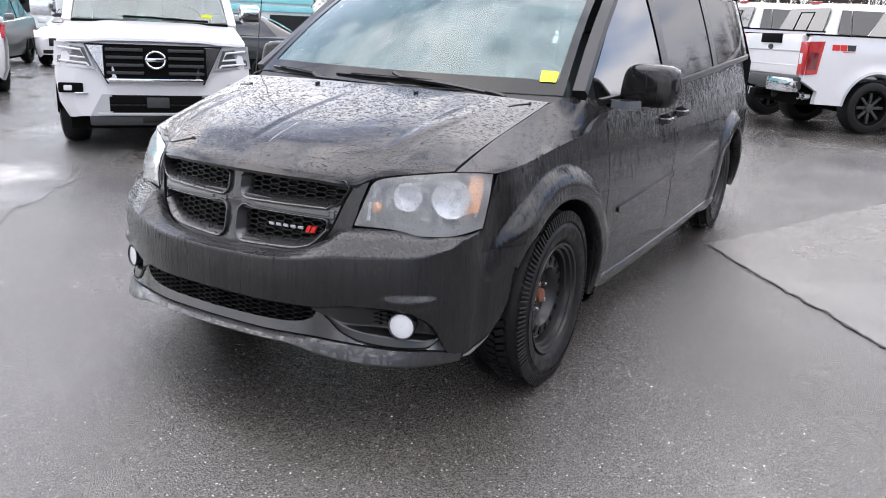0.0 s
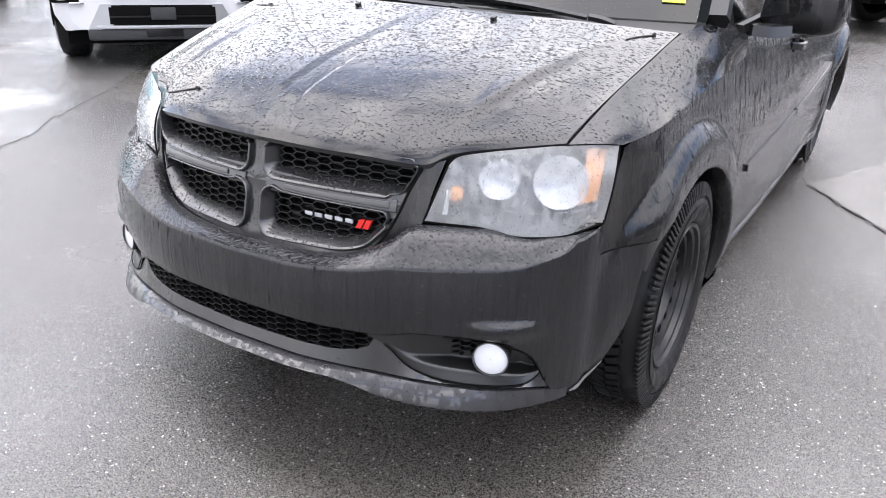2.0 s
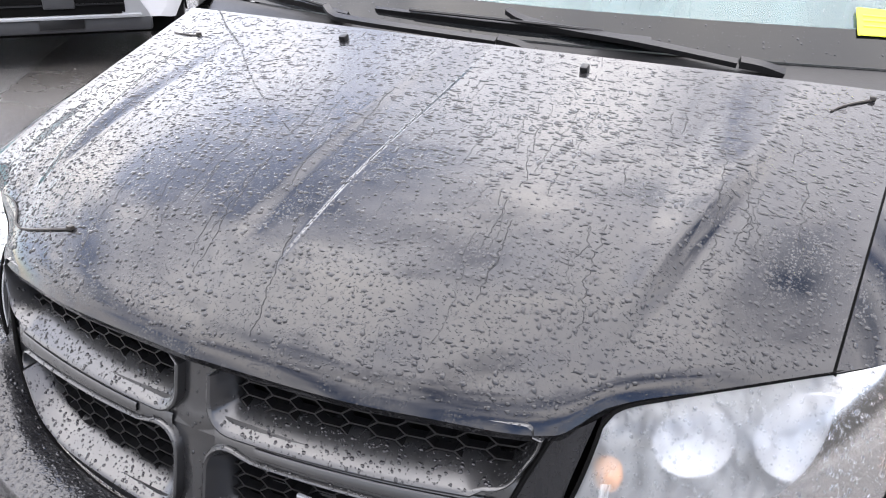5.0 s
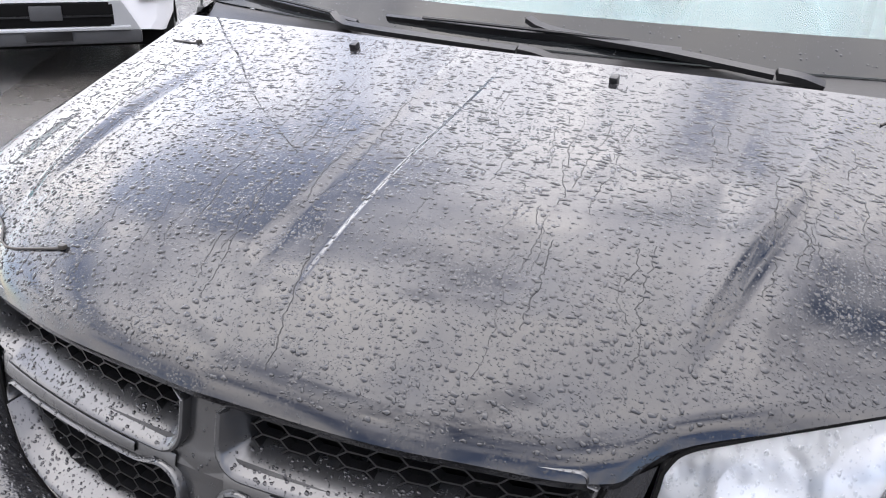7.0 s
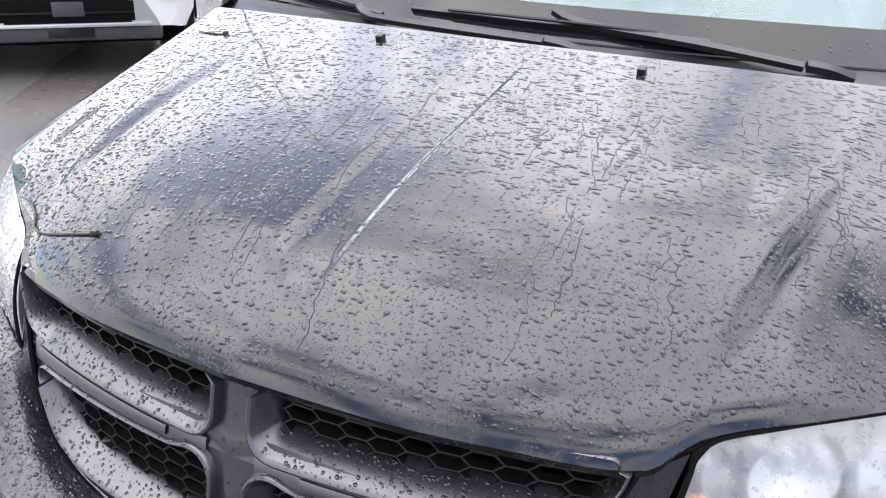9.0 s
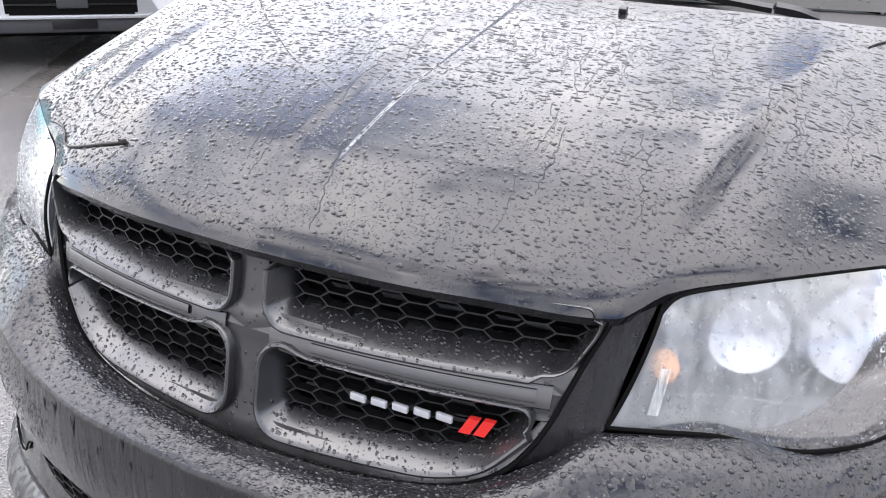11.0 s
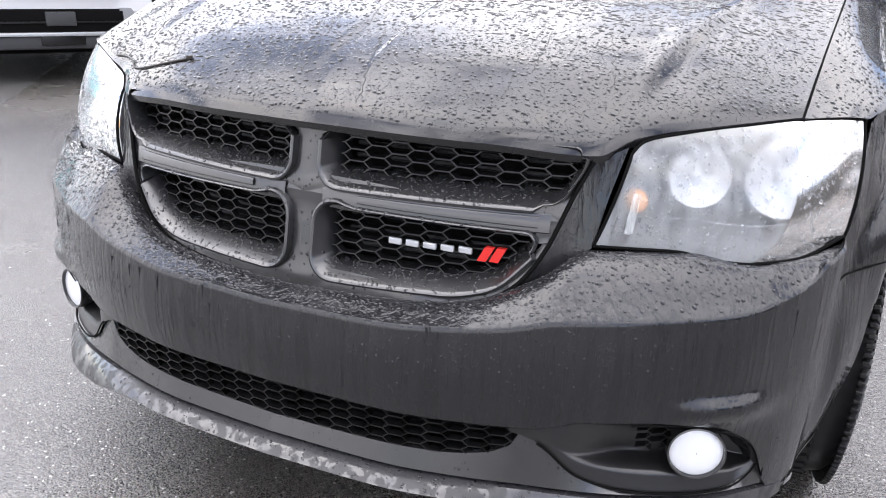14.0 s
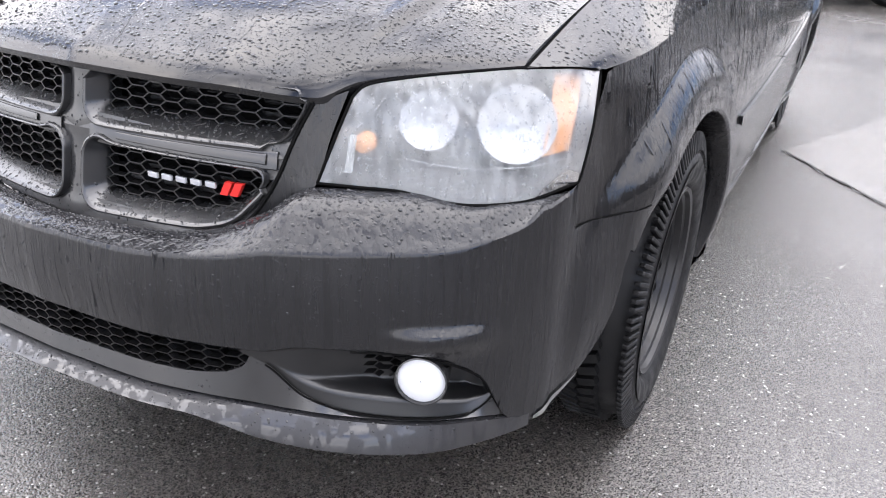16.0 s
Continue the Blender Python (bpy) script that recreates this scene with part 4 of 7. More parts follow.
def build_headlight(s):
    lamp = part("headlight", bmesh.new(), HOUSING, minivan, "clouded clear headlight with two round reflectors, beaded with rain")
    ts, ks = [i / 40 for i in range(41)], [i / 14 for i in range(15)]
    # housing bowl behind the lens
    bm = bmesh.new()
    rows = []
    for t in ts:
        col = []
        for k in ks:
            p, n = headlight_at(t, k)
            d = 0.105 * min(1, 5 * k, 5 * (1 - k), 7 * t + 0.05, 5 * (1 - t) + 0.05)
            col.append(mirror(p - Vector((0.35, -0.9, 0)) * d, s))
        rows.append(col)
    loft(rows, bm, flip=s < 0)
    bm.to_mesh(lamp.data)
    bm.free()
    for p in lamp.data.polygons:
        p.use_smooth = True
    lens = part("lens", loft([[mirror(headlight_at(t, k)[0], s) for k in ks] for t in ts], flip=s < 0), LENS, lamp, "rain-beaded clear lens with water runs")
    lens.visible_shadow = False
    edge = [headlight_at(t, 0)[0] for t in ts] + [headlight_at(1, k)[0] for k in ks[1:]] + [headlight_at(t, 1)[0] for t in ts[::-1][1:]] + [headlight_at(0, k)[0] for k in ks[::-1][1:-1]]
    part("gasket", tube([mirror(p, s) for p in edge + edge[:1]], 0.0028, 6), BLACK, lamp)
    for t, k, r in ((0.335, 0.55, 0.047), (0.675, 0.53, 0.064)):
        p, n = headlight_at(t, k)
        c = p - Vector((0.42, -0.9, 0)) * 0.046
        bm = disc_stack([(-0.03, r * 1.02), (0.0, r * 1.04), (0.002, r * 1.02), (0.0, r * 0.98), (-0.008, r * 0.84), (-0.018, r * 0.62), (-0.026, r * 0.34), (-0.029, r * 0.1), (-0.029, 0.001)], 48)
        bowl = part("reflector", bm, SILVER, lamp, "bright silver reflector bowl")
        bowl.matrix_basis = look(mirror(c, s), mirror(c + Vector((0.42, -1, 0.10)), s)) @ pose(0, 0, 0, 0, 90, 0)
        bulb = part("bulb", disc_stack([(-0.029, 0.007), (-0.018, 0.0072), (-0.014, 0.005), (-0.013, 0.001)], 16), SILVER, bowl)
    p, n = headlight_at(0.09, 0.36)
    bm = disc_stack([(-0.025, 0.018), (-0.008, 0.018), (0.004, 0.012), (0.006, 0.001)], 20)
    am = part("marker_bulb", bm, AMBER, lamp, "small amber bulb")
    am.matrix_basis = look(mirror(p + Vector((0, 0.03, 0)), s), mirror(p + Vector((0.3, -1, 0)), s)) @ pose(0, 0, 0, 0, 90, 0)
    rows = [[mirror(headlight_at(t, k)[0] - Vector((0.5, -0.6, 0)) * 0.036, s) for k in (0.28, 0.5, 0.72, 0.92)] for t in (0.82, 0.86, 0.90, 0.945)]
    part("side_reflector", loft(rows), AMBER, lamp, "amber side reflector")
    rows = [[mirror(headlight_at(t, 0.26 + dk)[0] - Vector((0.2, -1, 0)) * 0.010, s) for dk in (0, 0.004)] for t in [0.05 + 0.88 * i / 24 for i in range(25)]]
    part("divider", loft(rows), LAMPGLASS, lamp)
    p, n = headlight_at(0.075, 0.27)
    q = [mirror(p + Vector((dx, -0.004 + dy, dz)), s) for dx, dy, dz in ((0, 0, -0.022), (0.012, 0.005, -0.022), (0.017, 0.012, 0.04), (0.006, 0.007, 0.04))]
    bm = bmesh.new()
    cap(bm, q)
    part("tape", bm, TAPE, lamp, "torn strip of clear tape")
    return lamp


def build_fog_pod(s):
    pod = part("fog_pod", bmesh.new(), PODMAT, minivan, "recessed black fog lamp pod")
    bm = bmesh.new()
    xs = [0.40 + 0.372 * i / 40 for i in range(41)]
    rows = []
    for x in xs:
        n, y = plan_normal(x), P_Y(x)
        lo, hi = POD_LOW(x), FACE_LOW(x)
        hi = max(hi, lo + 0.004)
        col = []
        for k in range(29):
            t = k / 28
            sunk = 0.16 * min(1, t / 0.2) + 0.84 * smooth(0.22, 0.34, t)
            deep = 0.052 * min(sunk, 9 * (1 - t)) * smooth(0.45, 0.60, x) * smooth(0.774, 0.742, x) + 0.008
            col.append(mirror(Vector((x, y, lo + (hi - lo) * t)) - n * deep, s))
        rows.append(col)
    loft(rows, bm, flip=s < 0)
    bm.to_mesh(pod.data)
    bm.free()
    for p in pod.data.polygons:
        p.use_smooth = True
    edge = [Vector((x, P_Y(x), POD_LOW(x))) - plan_normal(x) * 0.004 for x in [0.44 + 0.332 * i / 40 for i in range(41)]]
    edge += [Vector((x, P_Y(x), FACE_LOW(x))) + plan_normal(x) * 0.001 for x in [0.768 - 0.20 * i / 24 for i in range(25)]]
    part("pod_seam", tube([mirror(p, s) for p in edge], 0.0018, 6), BLACK, pod)
    c, aim = Vector((0.663, 0.257, 0.402)), Vector((0.30, -1, 0.06))
    fog = part("fog_lamp", disc_stack([(-0.05, 0.043), (0.0, 0.0465), (0.008, 0.0455), (0.009, 0.043), (0.002, 0.0415)], 40), TRIM, pod, "round fog lamp in a black ring")
    fog.matrix_basis = look(mirror(c, s), mirror(c + aim, s)) @ pose(0, 0, 0, 0, 90, 0)
    part("fog_lens", disc_stack([(0.002, 0.0415), (0.0045, 0.037), (0.0065, 0.020), (0.007, 0.001)], 36), LAMPGLASS, fog, "bright white fog lamp lens")
    net = hex_net(lambda x, z: 0.583 < x < 0.63 and 0.40 < z < 0.452, lambda x, z, d: (s * x, P_Y(x) + 0.03 + d, z), 0.030, 0.0075, 0.58, 0.64, 0.40, 0.46, t=0.0016, depth=0.015)
    part("vent_mesh", net, MESH, pod)


def wheel_arch(hy, s, name, outline, a0, a1, material, label=""):
    """A body side panel round a wheel opening: outline in (y, z)."""
    bm = bmesh.new()
    rows = []
    for i in range(73):
        a = radians(a0 + (a1 - a0) * i / 72)
        d, best = (math.cos(a), math.sin(a)), None
        for (y0, z0), (y1, z1) in zip(outline, outline[1:]):
            ey, ez = y1 - y0, z1 - z0
            den = d[0] * ez - d[1] * ey
            if abs(den) < 1e-9:
                continue
            t = ((y0 - hy) * ez - (z0 - HUB_Z) * ey) / den
            k = ((y0 - hy) * d[1] - (z0 - HUB_Z) * d[0]) / den
            if t > 0 and -1e-6 <= k <= 1 + 1e-6:
                best = t if best is None else max(best, t)
        best = max(best or ARCH + 0.02, ARCH + 0.012)
        col = []
        for r, dx in ((ARCH - 0.004, -0.09), (ARCH - 0.004, -0.02), (ARCH, -0.004)):
            y, z = hy + r * d[0], HUB_Z + r * d[1]
            col.append(Vector((s * (body_x(y, z) + dx), y, z)))
        for k in range(36):
            f = (k / 35) ** 1.25
            r = ARCH + 0.006 + (best - ARCH - 0.006) * f
            y, z = hy + r * d[0], HUB_Z + r * d[1]
            col.append(Vector((s * body_x(y, z), y, z)))
        rows.append(col)
    loft(rows, bm, flip=s > 0)
    return part(name, bm, material, minivan, label)


def build_fender(s):
    line = [(1.452, 0.27), (1.452, SHOULDER(1.452))] + [(y, SHOULDER(y)) for y in (1.3, 1.15, 1.0, 0.85, 0.75, 0.65, 0.575)] + [(0.535, 0.82), (0.498, 0.722), (0.496, 0.628), (0.53, 0.630), (0.72, 0.640)]
    wheel_arch(HUB_Y, s, "fender", line, -13, 149, SIDEPAINT, "black front fender with a rolled wheel arch")
    inner = curve([(0.726, 0.464, 0.903), (0.749, 0.70, 0.991), (0.769, 0.90, 1.047), (0.789, 1.09, 1.098), (0.842, 1.26, 1.120), (0.895, 1.452, 1.085)], 40)
    outer = [Vector((body_x(y, SHOULDER(y)), y, SHOULDER(y))) for y in [0.566 + (1.452 - 0.566) * i / 39 for i in range(40)]]
    rows = []
    for k in range(9):
        t = k / 8
        rows.append([mirror(p.lerp(q, t) + Vector((0.006, -0.002, 0.004)) * math.sin(math.pi * t), s) for p, q in zip(inner, outer)])
    part("fender_top", loft(rows, flip=s < 0), PAINT, minivan, "black fender crown streaked with rain")
    # shut line beside the bonnet, and the dark liner in the arch
    part("bonnet_gap", tube([mirror(p + Vector((-0.003, 0, -0.004)), s) for p in inner[:26]], 0.0042, 6), BLACK, minivan)


def scuff(s):
    """Bare plastic where the chin has scraped."""
    rows = []
    for i in range(15):
        t = i / 14
        y = 0.422 + 0.108 * t
        w = 0.017 * math.sin(math.pi * (0.08 + 0.84 * t)) ** 0.7
        row = []
        for k in range(4):
            z = SIDE_LOW(y) + 0.006 + w * k / 3
            x = W_Y(y) + SEC_Z(z)
            lo, hi = 0.80, 0.90
            for _ in range(24):
                m = (lo + hi) / 2
                lo, hi = (m, hi) if P_Y(m) < y else (lo, m)
            blend = smooth(0.44, 0.53, y)
            row.append(mirror(Vector((lo + (body_x(y, z) + 0.0025 - lo) * blend + 0.003, y - 0.001, z)), s))
        rows.append(row)
    part("chin_scuff", loft(rows), SCUFF, minivan, "pale scraped patch on the bumper corner")


def fender_seam(s):
    pts = [Vector((body_x(y, z) + dx, y, z)) for y, z, dx in ((0.497, 0.716, 0.001), (0.491, 0.68, 0.002), (0.488, 0.640, 0.002), (0.491, 0.6345, 0.002), (0.53, 0.639, 0.002), (0.58, 0.6455, 0.002), (0.645, 0.649, 0.002))]
    part("fender_seam", tube([mirror(p, s) for p in curve(pts, 60)], 0.0017, 6), BLACK, minivan)


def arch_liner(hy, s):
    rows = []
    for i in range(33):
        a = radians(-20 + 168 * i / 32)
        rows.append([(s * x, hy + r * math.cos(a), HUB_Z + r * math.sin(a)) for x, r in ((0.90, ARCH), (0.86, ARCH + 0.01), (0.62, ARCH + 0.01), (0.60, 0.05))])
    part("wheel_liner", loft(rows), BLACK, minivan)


def panel(name, y0, y1, zlow, ztop, s, label=""):
    rows = []
    ny = max(4, int((y1 - y0) / 0.05))
    for i in range(ny + 1):
        y = y0 + (y1 - y0) * i / ny
        lo, hi = zlow(y), ztop(y)
        col = [Vector((body_x(y, lo) - 0.03, y, lo))]
        for k in range(25):
            z = lo + (hi - lo) * k / 24
            g = 0.0035 * smooth(0.012, 0.004, abs(z - SHOULDER(y)))
            crease = 0.008 * smooth(0.035, 0.0, abs(z - (0.475 + 0.012 * (y - 1.5))))
            col.append(Vector((body_x(y, z) - crease - g, y, z)))
        rows.append([mirror(p, s) for p in col])
    edge = [[p + Vector((-s * 0.03, 0, 0)) for p in rows[0]]] + rows + [[p + Vector((-s * 0.03, 0, 0)) for p in rows[-1]]]
    return part(name, loft(edge, flip=s > 0), SIDEPAINT, minivan, label)


def build_side(s):
    low = lambda y: 0.305
    front = panel("front_door", 1.458, 2.452, low, BELT, s, "black front door with rain runs")
    slide = panel("sliding_door", 2.462, 3.62, low, BELT, s, "black sliding door with rain runs")
    line = [(3.63, 0.27), (3.63, BELT(3.63))] + [(y, BELT(y)) for y in (3.9, 4.2, 4.5, 4.9, 5.16)] + [(5.22, 0.9), (5.22, 0.5), (5.16, 0.28)]
    wheel_arch(REAR_Y, s, "rear_quarter", line[::-1], -12, 192, SIDEPAINT, "black rear quarter panel")
    # sill and its bright edge
    ys = [1.38 + (3.8 - 1.38) * i / 30 for i in range(31)]
    rows = [[mirror(p, s) for p in (Vector((body_x(y, 0.30) - 0.002, y, 0.302)), Vector((body_x(y, 0.30) + 0.004, y, 0.296)), Vector((body_x(y, 0.3) + 0.001, y, 0.27)), Vector((body_x(y, 0.3) - 0.03, y, 0.215)), Vector((body_x(y, 0.3) - 0.14, y, 0.20)))] for y in ys]
    part("sill", loft(rows), PAINT, minivan)
    for door, y0, y1 in ((front, 1.59, 2.445), (slide, 2.47, 3.60)):
        pts = [Vector((body_x(y, 0.605 + 0.05 * (y - 1.585)) + 0.004, y, 0.605 + 0.05 * (y - 1.585))) for y in [y0 + (y1 - y0) * i / 20 for i in range(21)]]
        bm = ribbon([mirror(p, s) for p in pts], [(-0.006, -0.013), (0.007, -0.011), (0.010, 0.005), (0.003, 0.013), (-0.006, 0.013)] if s < 0 else [(0.006, -0.013), (-0.007, -0.011), (-0.010, 0.005), (-0.003, 0.013), (0.006, 0.013)])
        part("side_moulding", bm, PAINT, door, "body-coloured rub strip")
    for door, y in ((front, 2.28), (slide, 2.59)):
        z = 0.955 + 0.06 * (y - 2.28)
        x = body_x(y, z)
        cup = part("handle_cup", box((-0.012, -0.06, -0.03), (0.004, 0.06, 0.03), 0.004), BLACK, door)
        cup.matrix_basis = pose(s * x, y, z)
        pts = curve([(x - 0.002, y - 0.09, z + 0.002), (x + 0.03, y - 0.055, z), (x + 0.036, y, z), (x + 0.03, y + 0.055, z), (x - 0.002, y + 0.09, z + 0.002)], 14)
        part("door_handle", ribbon([mirror(p, s) for p in pts], [(-0.006, -0.013), (0.006, -0.013), (0.007, 0.010), (0, 0.016), (-0.006, 0.012)]), PAINT, door, "wet black door handle")


ROOF_Z = spline([0, 0.4, 0.66, 0.74], [1.735, 1.725, 1.69, 1.655])


def glass_x(y, z):
    """Half width of the glasshouse."""
    zb = BELT(y)
    return W_Y(y) + SEC_Z(min(zb, 1.1)) - 0.012 - 0.30 * max(0, z - zb) - 0.12 * max(0, z - zb) ** 2


def ws_at(u, k):
    """The windscreen: u from -1 to 1 across, k from its base to its top."""
    a = abs(u)
    b = Vector((0.80 * u, 1.085 + 0.115 * a * a, 1.122 + 0.004 * a))
    t = Vector((0.655 * u, 1.93 + 0.12 * a * a, 1.700 - 0.02 * a))
    p = b.lerp(t, k)
    p += Vector((0, -0.03, 0.045)) * math.sin(math.pi * k) * 0.7
    return p


def build_cabin():
    us, ks = [i / 20 for i in range(-20, 21)], [i / 16 for i in range(17)]
    ws = part("windscreen", loft([[ws_at(u, k) for u in us] for k in ks]), SCREEN, minivan, "rain-spotted windscreen with a green cast")
    ws.visible_shadow = False
    up = Vector((0, -0.0022, 0.0035))
    rows = [[ws_at(u, k) + up for u in us] for k in (-0.01, 0.03, 0.075)]
    bm = loft(rows)
    for s in (1, -1):
        loft([[ws_at(s * (0.955 + 0.045 * j / 2), k) + up for j in range(3)] for k in ks], bm)
    part("black_border", bm, mat("black_glass_print", (0.006, 0.007, 0.0075), rough=0.08, spec=0.35, vary=0.3, vary_scale=20), ws, "black printed edge of the glass")
    # cowl
    rows = []
    for u in us:
        h, w = hood_at(u * 0.995, 1), ws_at(u, -0.01)
        h = h + Vector((0, 0.008, -0.012))
        rows.append([h, h.lerp(w, 0.35) + Vector((0, 0, -0.016)), h.lerp(w, 0.8) + Vector((0, 0, -0.010)), w])
    part("cowl", loft(rows), WIPER, minivan, "black plastic cowl with water and debris")
    # roof, pillars and side glass
    rows = []
    for i in range(25):
        k = i / 24
        y0 = 1.93
        row = []
        for u in us:
            a = abs(u)
            y = (y0 + 0.12 * a * a) * (1 - k) + 5.05 * k
            row.append((0.70 * u, y, ROOF_Z(0.70 * a) - 0.03 * smooth(0.12, 0, k) + 0.04 * math.sin(math.pi * k) - 0.06 * smooth(0.85, 1, k)))
        rows.append(row)
    part("roof", loft(rows), PAINT, minivan)
    for s in (1, -1):
        post = curve([(0.852, 1.245, 1.128), (0.80, 1.52, 1.325), (0.752, 1.83, 1.535), (0.70, 2.08, 1.672)], 24)
        part("a_pillar", ribbon([mirror(p, s) for p in post], [(-0.036, -0.02), (0.022, -0.028), (0.032, 0.0), (0.020, 0.022), (-0.030, 0.02)]), WIPER, minivan, "black windscreen pillar with rain runs")
        rail = curve([(0.70, 2.06, 1.672), (0.715, 2.6, 1.69), (0.715, 3.6, 1.69), (0.70, 4.6, 1.68), (0.68, 5.02, 1.64)], 24)
        part("roof_rail", ribbon([mirror(p, s) for p in rail], [(-0.04, -0.045), (0.045, -0.045), (0.04, 0.0), (0.0, 0.03), (-0.04, 0.035)]), PAINT, minivan)

        def top_z(y):
            return min(1.655, 1.128 + (y - 1.33) * 0.70)
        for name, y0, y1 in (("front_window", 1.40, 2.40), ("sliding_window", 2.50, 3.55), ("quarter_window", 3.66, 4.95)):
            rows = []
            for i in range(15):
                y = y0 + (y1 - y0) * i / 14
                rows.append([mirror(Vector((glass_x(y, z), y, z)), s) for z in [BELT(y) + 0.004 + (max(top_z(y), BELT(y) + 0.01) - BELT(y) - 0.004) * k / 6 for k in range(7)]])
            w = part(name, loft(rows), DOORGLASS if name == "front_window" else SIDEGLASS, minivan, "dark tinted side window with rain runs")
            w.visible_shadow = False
        for y in (2.45, 3.605, 5.0):
            rows = [[mirror(Vector((glass_x(y, z) + 0.004, y + d, z)), s) for d in (-0.065, 0.065)] for z in [BELT(y) + (1.67 - BELT(y)) * k / 6 for k in range(7)]]
            part("window_post", loft(rows), MESH if y < 4 else PAINT, minivan)
        ys = [1.40 + 3.7 * i / 40 for i in range(41)]
        part("belt_strip", ribbon([mirror(Vector((glass_x(y, BELT(y)) + 0.012, y, BELT(y) + 0.004)), s) for y in ys], [(-0.012, -0.014), (0.012, -0.014), (0.010, 0.012), (-0.010, 0.014)]), MESH, minivan)
        # door mirror
        foot = part("mirror_foot", ribbon(curve([mirror(Vector((0.885, 1.50, 1.085)), s), mirror(Vector((0.94, 1.555, 1.078)), s), mirror(Vector((1.00, 1.59, 1.083)), s)], 8), [(-0.04, -0.018), (0.04, -0.018), (0.035, 0.016), (-0.035, 0.02)]), TRIM, minivan)
        bm = bmesh.new()
        bmesh.ops.create_cube(bm, size=1)
        bmesh.ops.subdivide_edges(bm, edges=bm.edges[:], cuts=7, use_grid_fill=True)
        for v in bm.verts:
            p = v.co * 2
            q = Vector(p)
            f = (abs(p.x) ** 4 + abs(p.y) ** 4 + abs(p.z) ** 4) ** 0.25
            q = p / f
            v.co = Vector((q.x * 0.128 * (1 - 0.12 * q.z * (q.x < 0)), q.y * (0.062 if q.y < 0 else 0.04), q.z * 0.092))
        shell = part("mirror_shell", bm, PAINT, minivan, "rounded black door mirror")
        shell.matrix_basis = pose(s * 1.035, 1.625, 1.162, 0, 0, s * -14)
        gl = part("mirror_glass", box((-0.105, -0.003, -0.072), (0.105, 0.003, 0.072), 0.002), CHROME, shell)
        gl.matrix_basis = pose(0, 0.041, 0)
    # back end
    rows = [[(x, 5.24 - 0.05 * (abs(x) / 0.88) ** 3, z) for x in [0.88 * i / 12 for i in range(-12, 13)]] for z in (0.3, 0.5, 0.8, 1.2)]
    rows += [[(x * (0.88 - 0.35 * (z - 1.2)) / 0.88, 5.24 - 0.3 * (z - 1.2), z) for x in [0.88 * i / 12 for i in range(-12, 13)]] for z in (1.4, 1.6, 1.7)]
    part("tailgate", loft(rows), PAINT, minivan)
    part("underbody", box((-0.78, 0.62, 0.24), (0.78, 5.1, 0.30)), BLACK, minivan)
    # solid near-black block stands for the shaded bay; no engine is built
    part("engine_bay_fill", box((-0.66, 0.62, 0.30), (0.66, 1.25, 0.80)), BLACK, minivan)
    # cabin
    part("dashboard", loft([[(0.78 * u, y, z + 0.05 * math.sin(3 * u + 1) * 0.3) for u in us] for y, z in ((1.14, 1.075), (1.35, 1.10), (1.62, 1.085), (1.70, 1.02), (1.74, 0.75))]), CABIN, minivan, "dark dashboard")
    part("cabin_floor", box((-0.85, 1.3, 0.30), (0.85, 5.1, 0.34)), CABIN, minivan)
    for s in (1, -1):
        seat = part("seat", box((s * 0.16, 2.0, 0.36), (s * 0.70, 2.55, 0.78) if s > 0 else (-0.70, 2.55, 0.78), 0.05) if s > 0 else box((-0.70, 2.0, 0.36), (-0.16, 2.55, 0.78), 0.05), SEATCLOTH, minivan)
        back = part("seat_back", box((-0.26, -0.08, 0), (0.26, 0.08, 0.66), 0.06), SEATCLOTH, seat)
        back.matrix_basis = pose(s * 0.43, 2.55, 0.72, -14)
        rest = part("headrest", box((-0.13, -0.05, 0), (0.13, 0.05, 0.19), 0.04), SEATCLOTH, seat)
        rest.matrix_basis = pose(s * 0.43, 2.74, 1.37, -10)
    wheel = part("steering_wheel", tube([(0.185 * math.cos(a), 0.185 * math.sin(a), 0) for a in [2 * math.pi * i / 32 for i in range(33)]], 0.014, 8), CABIN, minivan)
    wheel.matrix_basis = pose(0.40, 1.80, 1.05, 62, 0, 0)


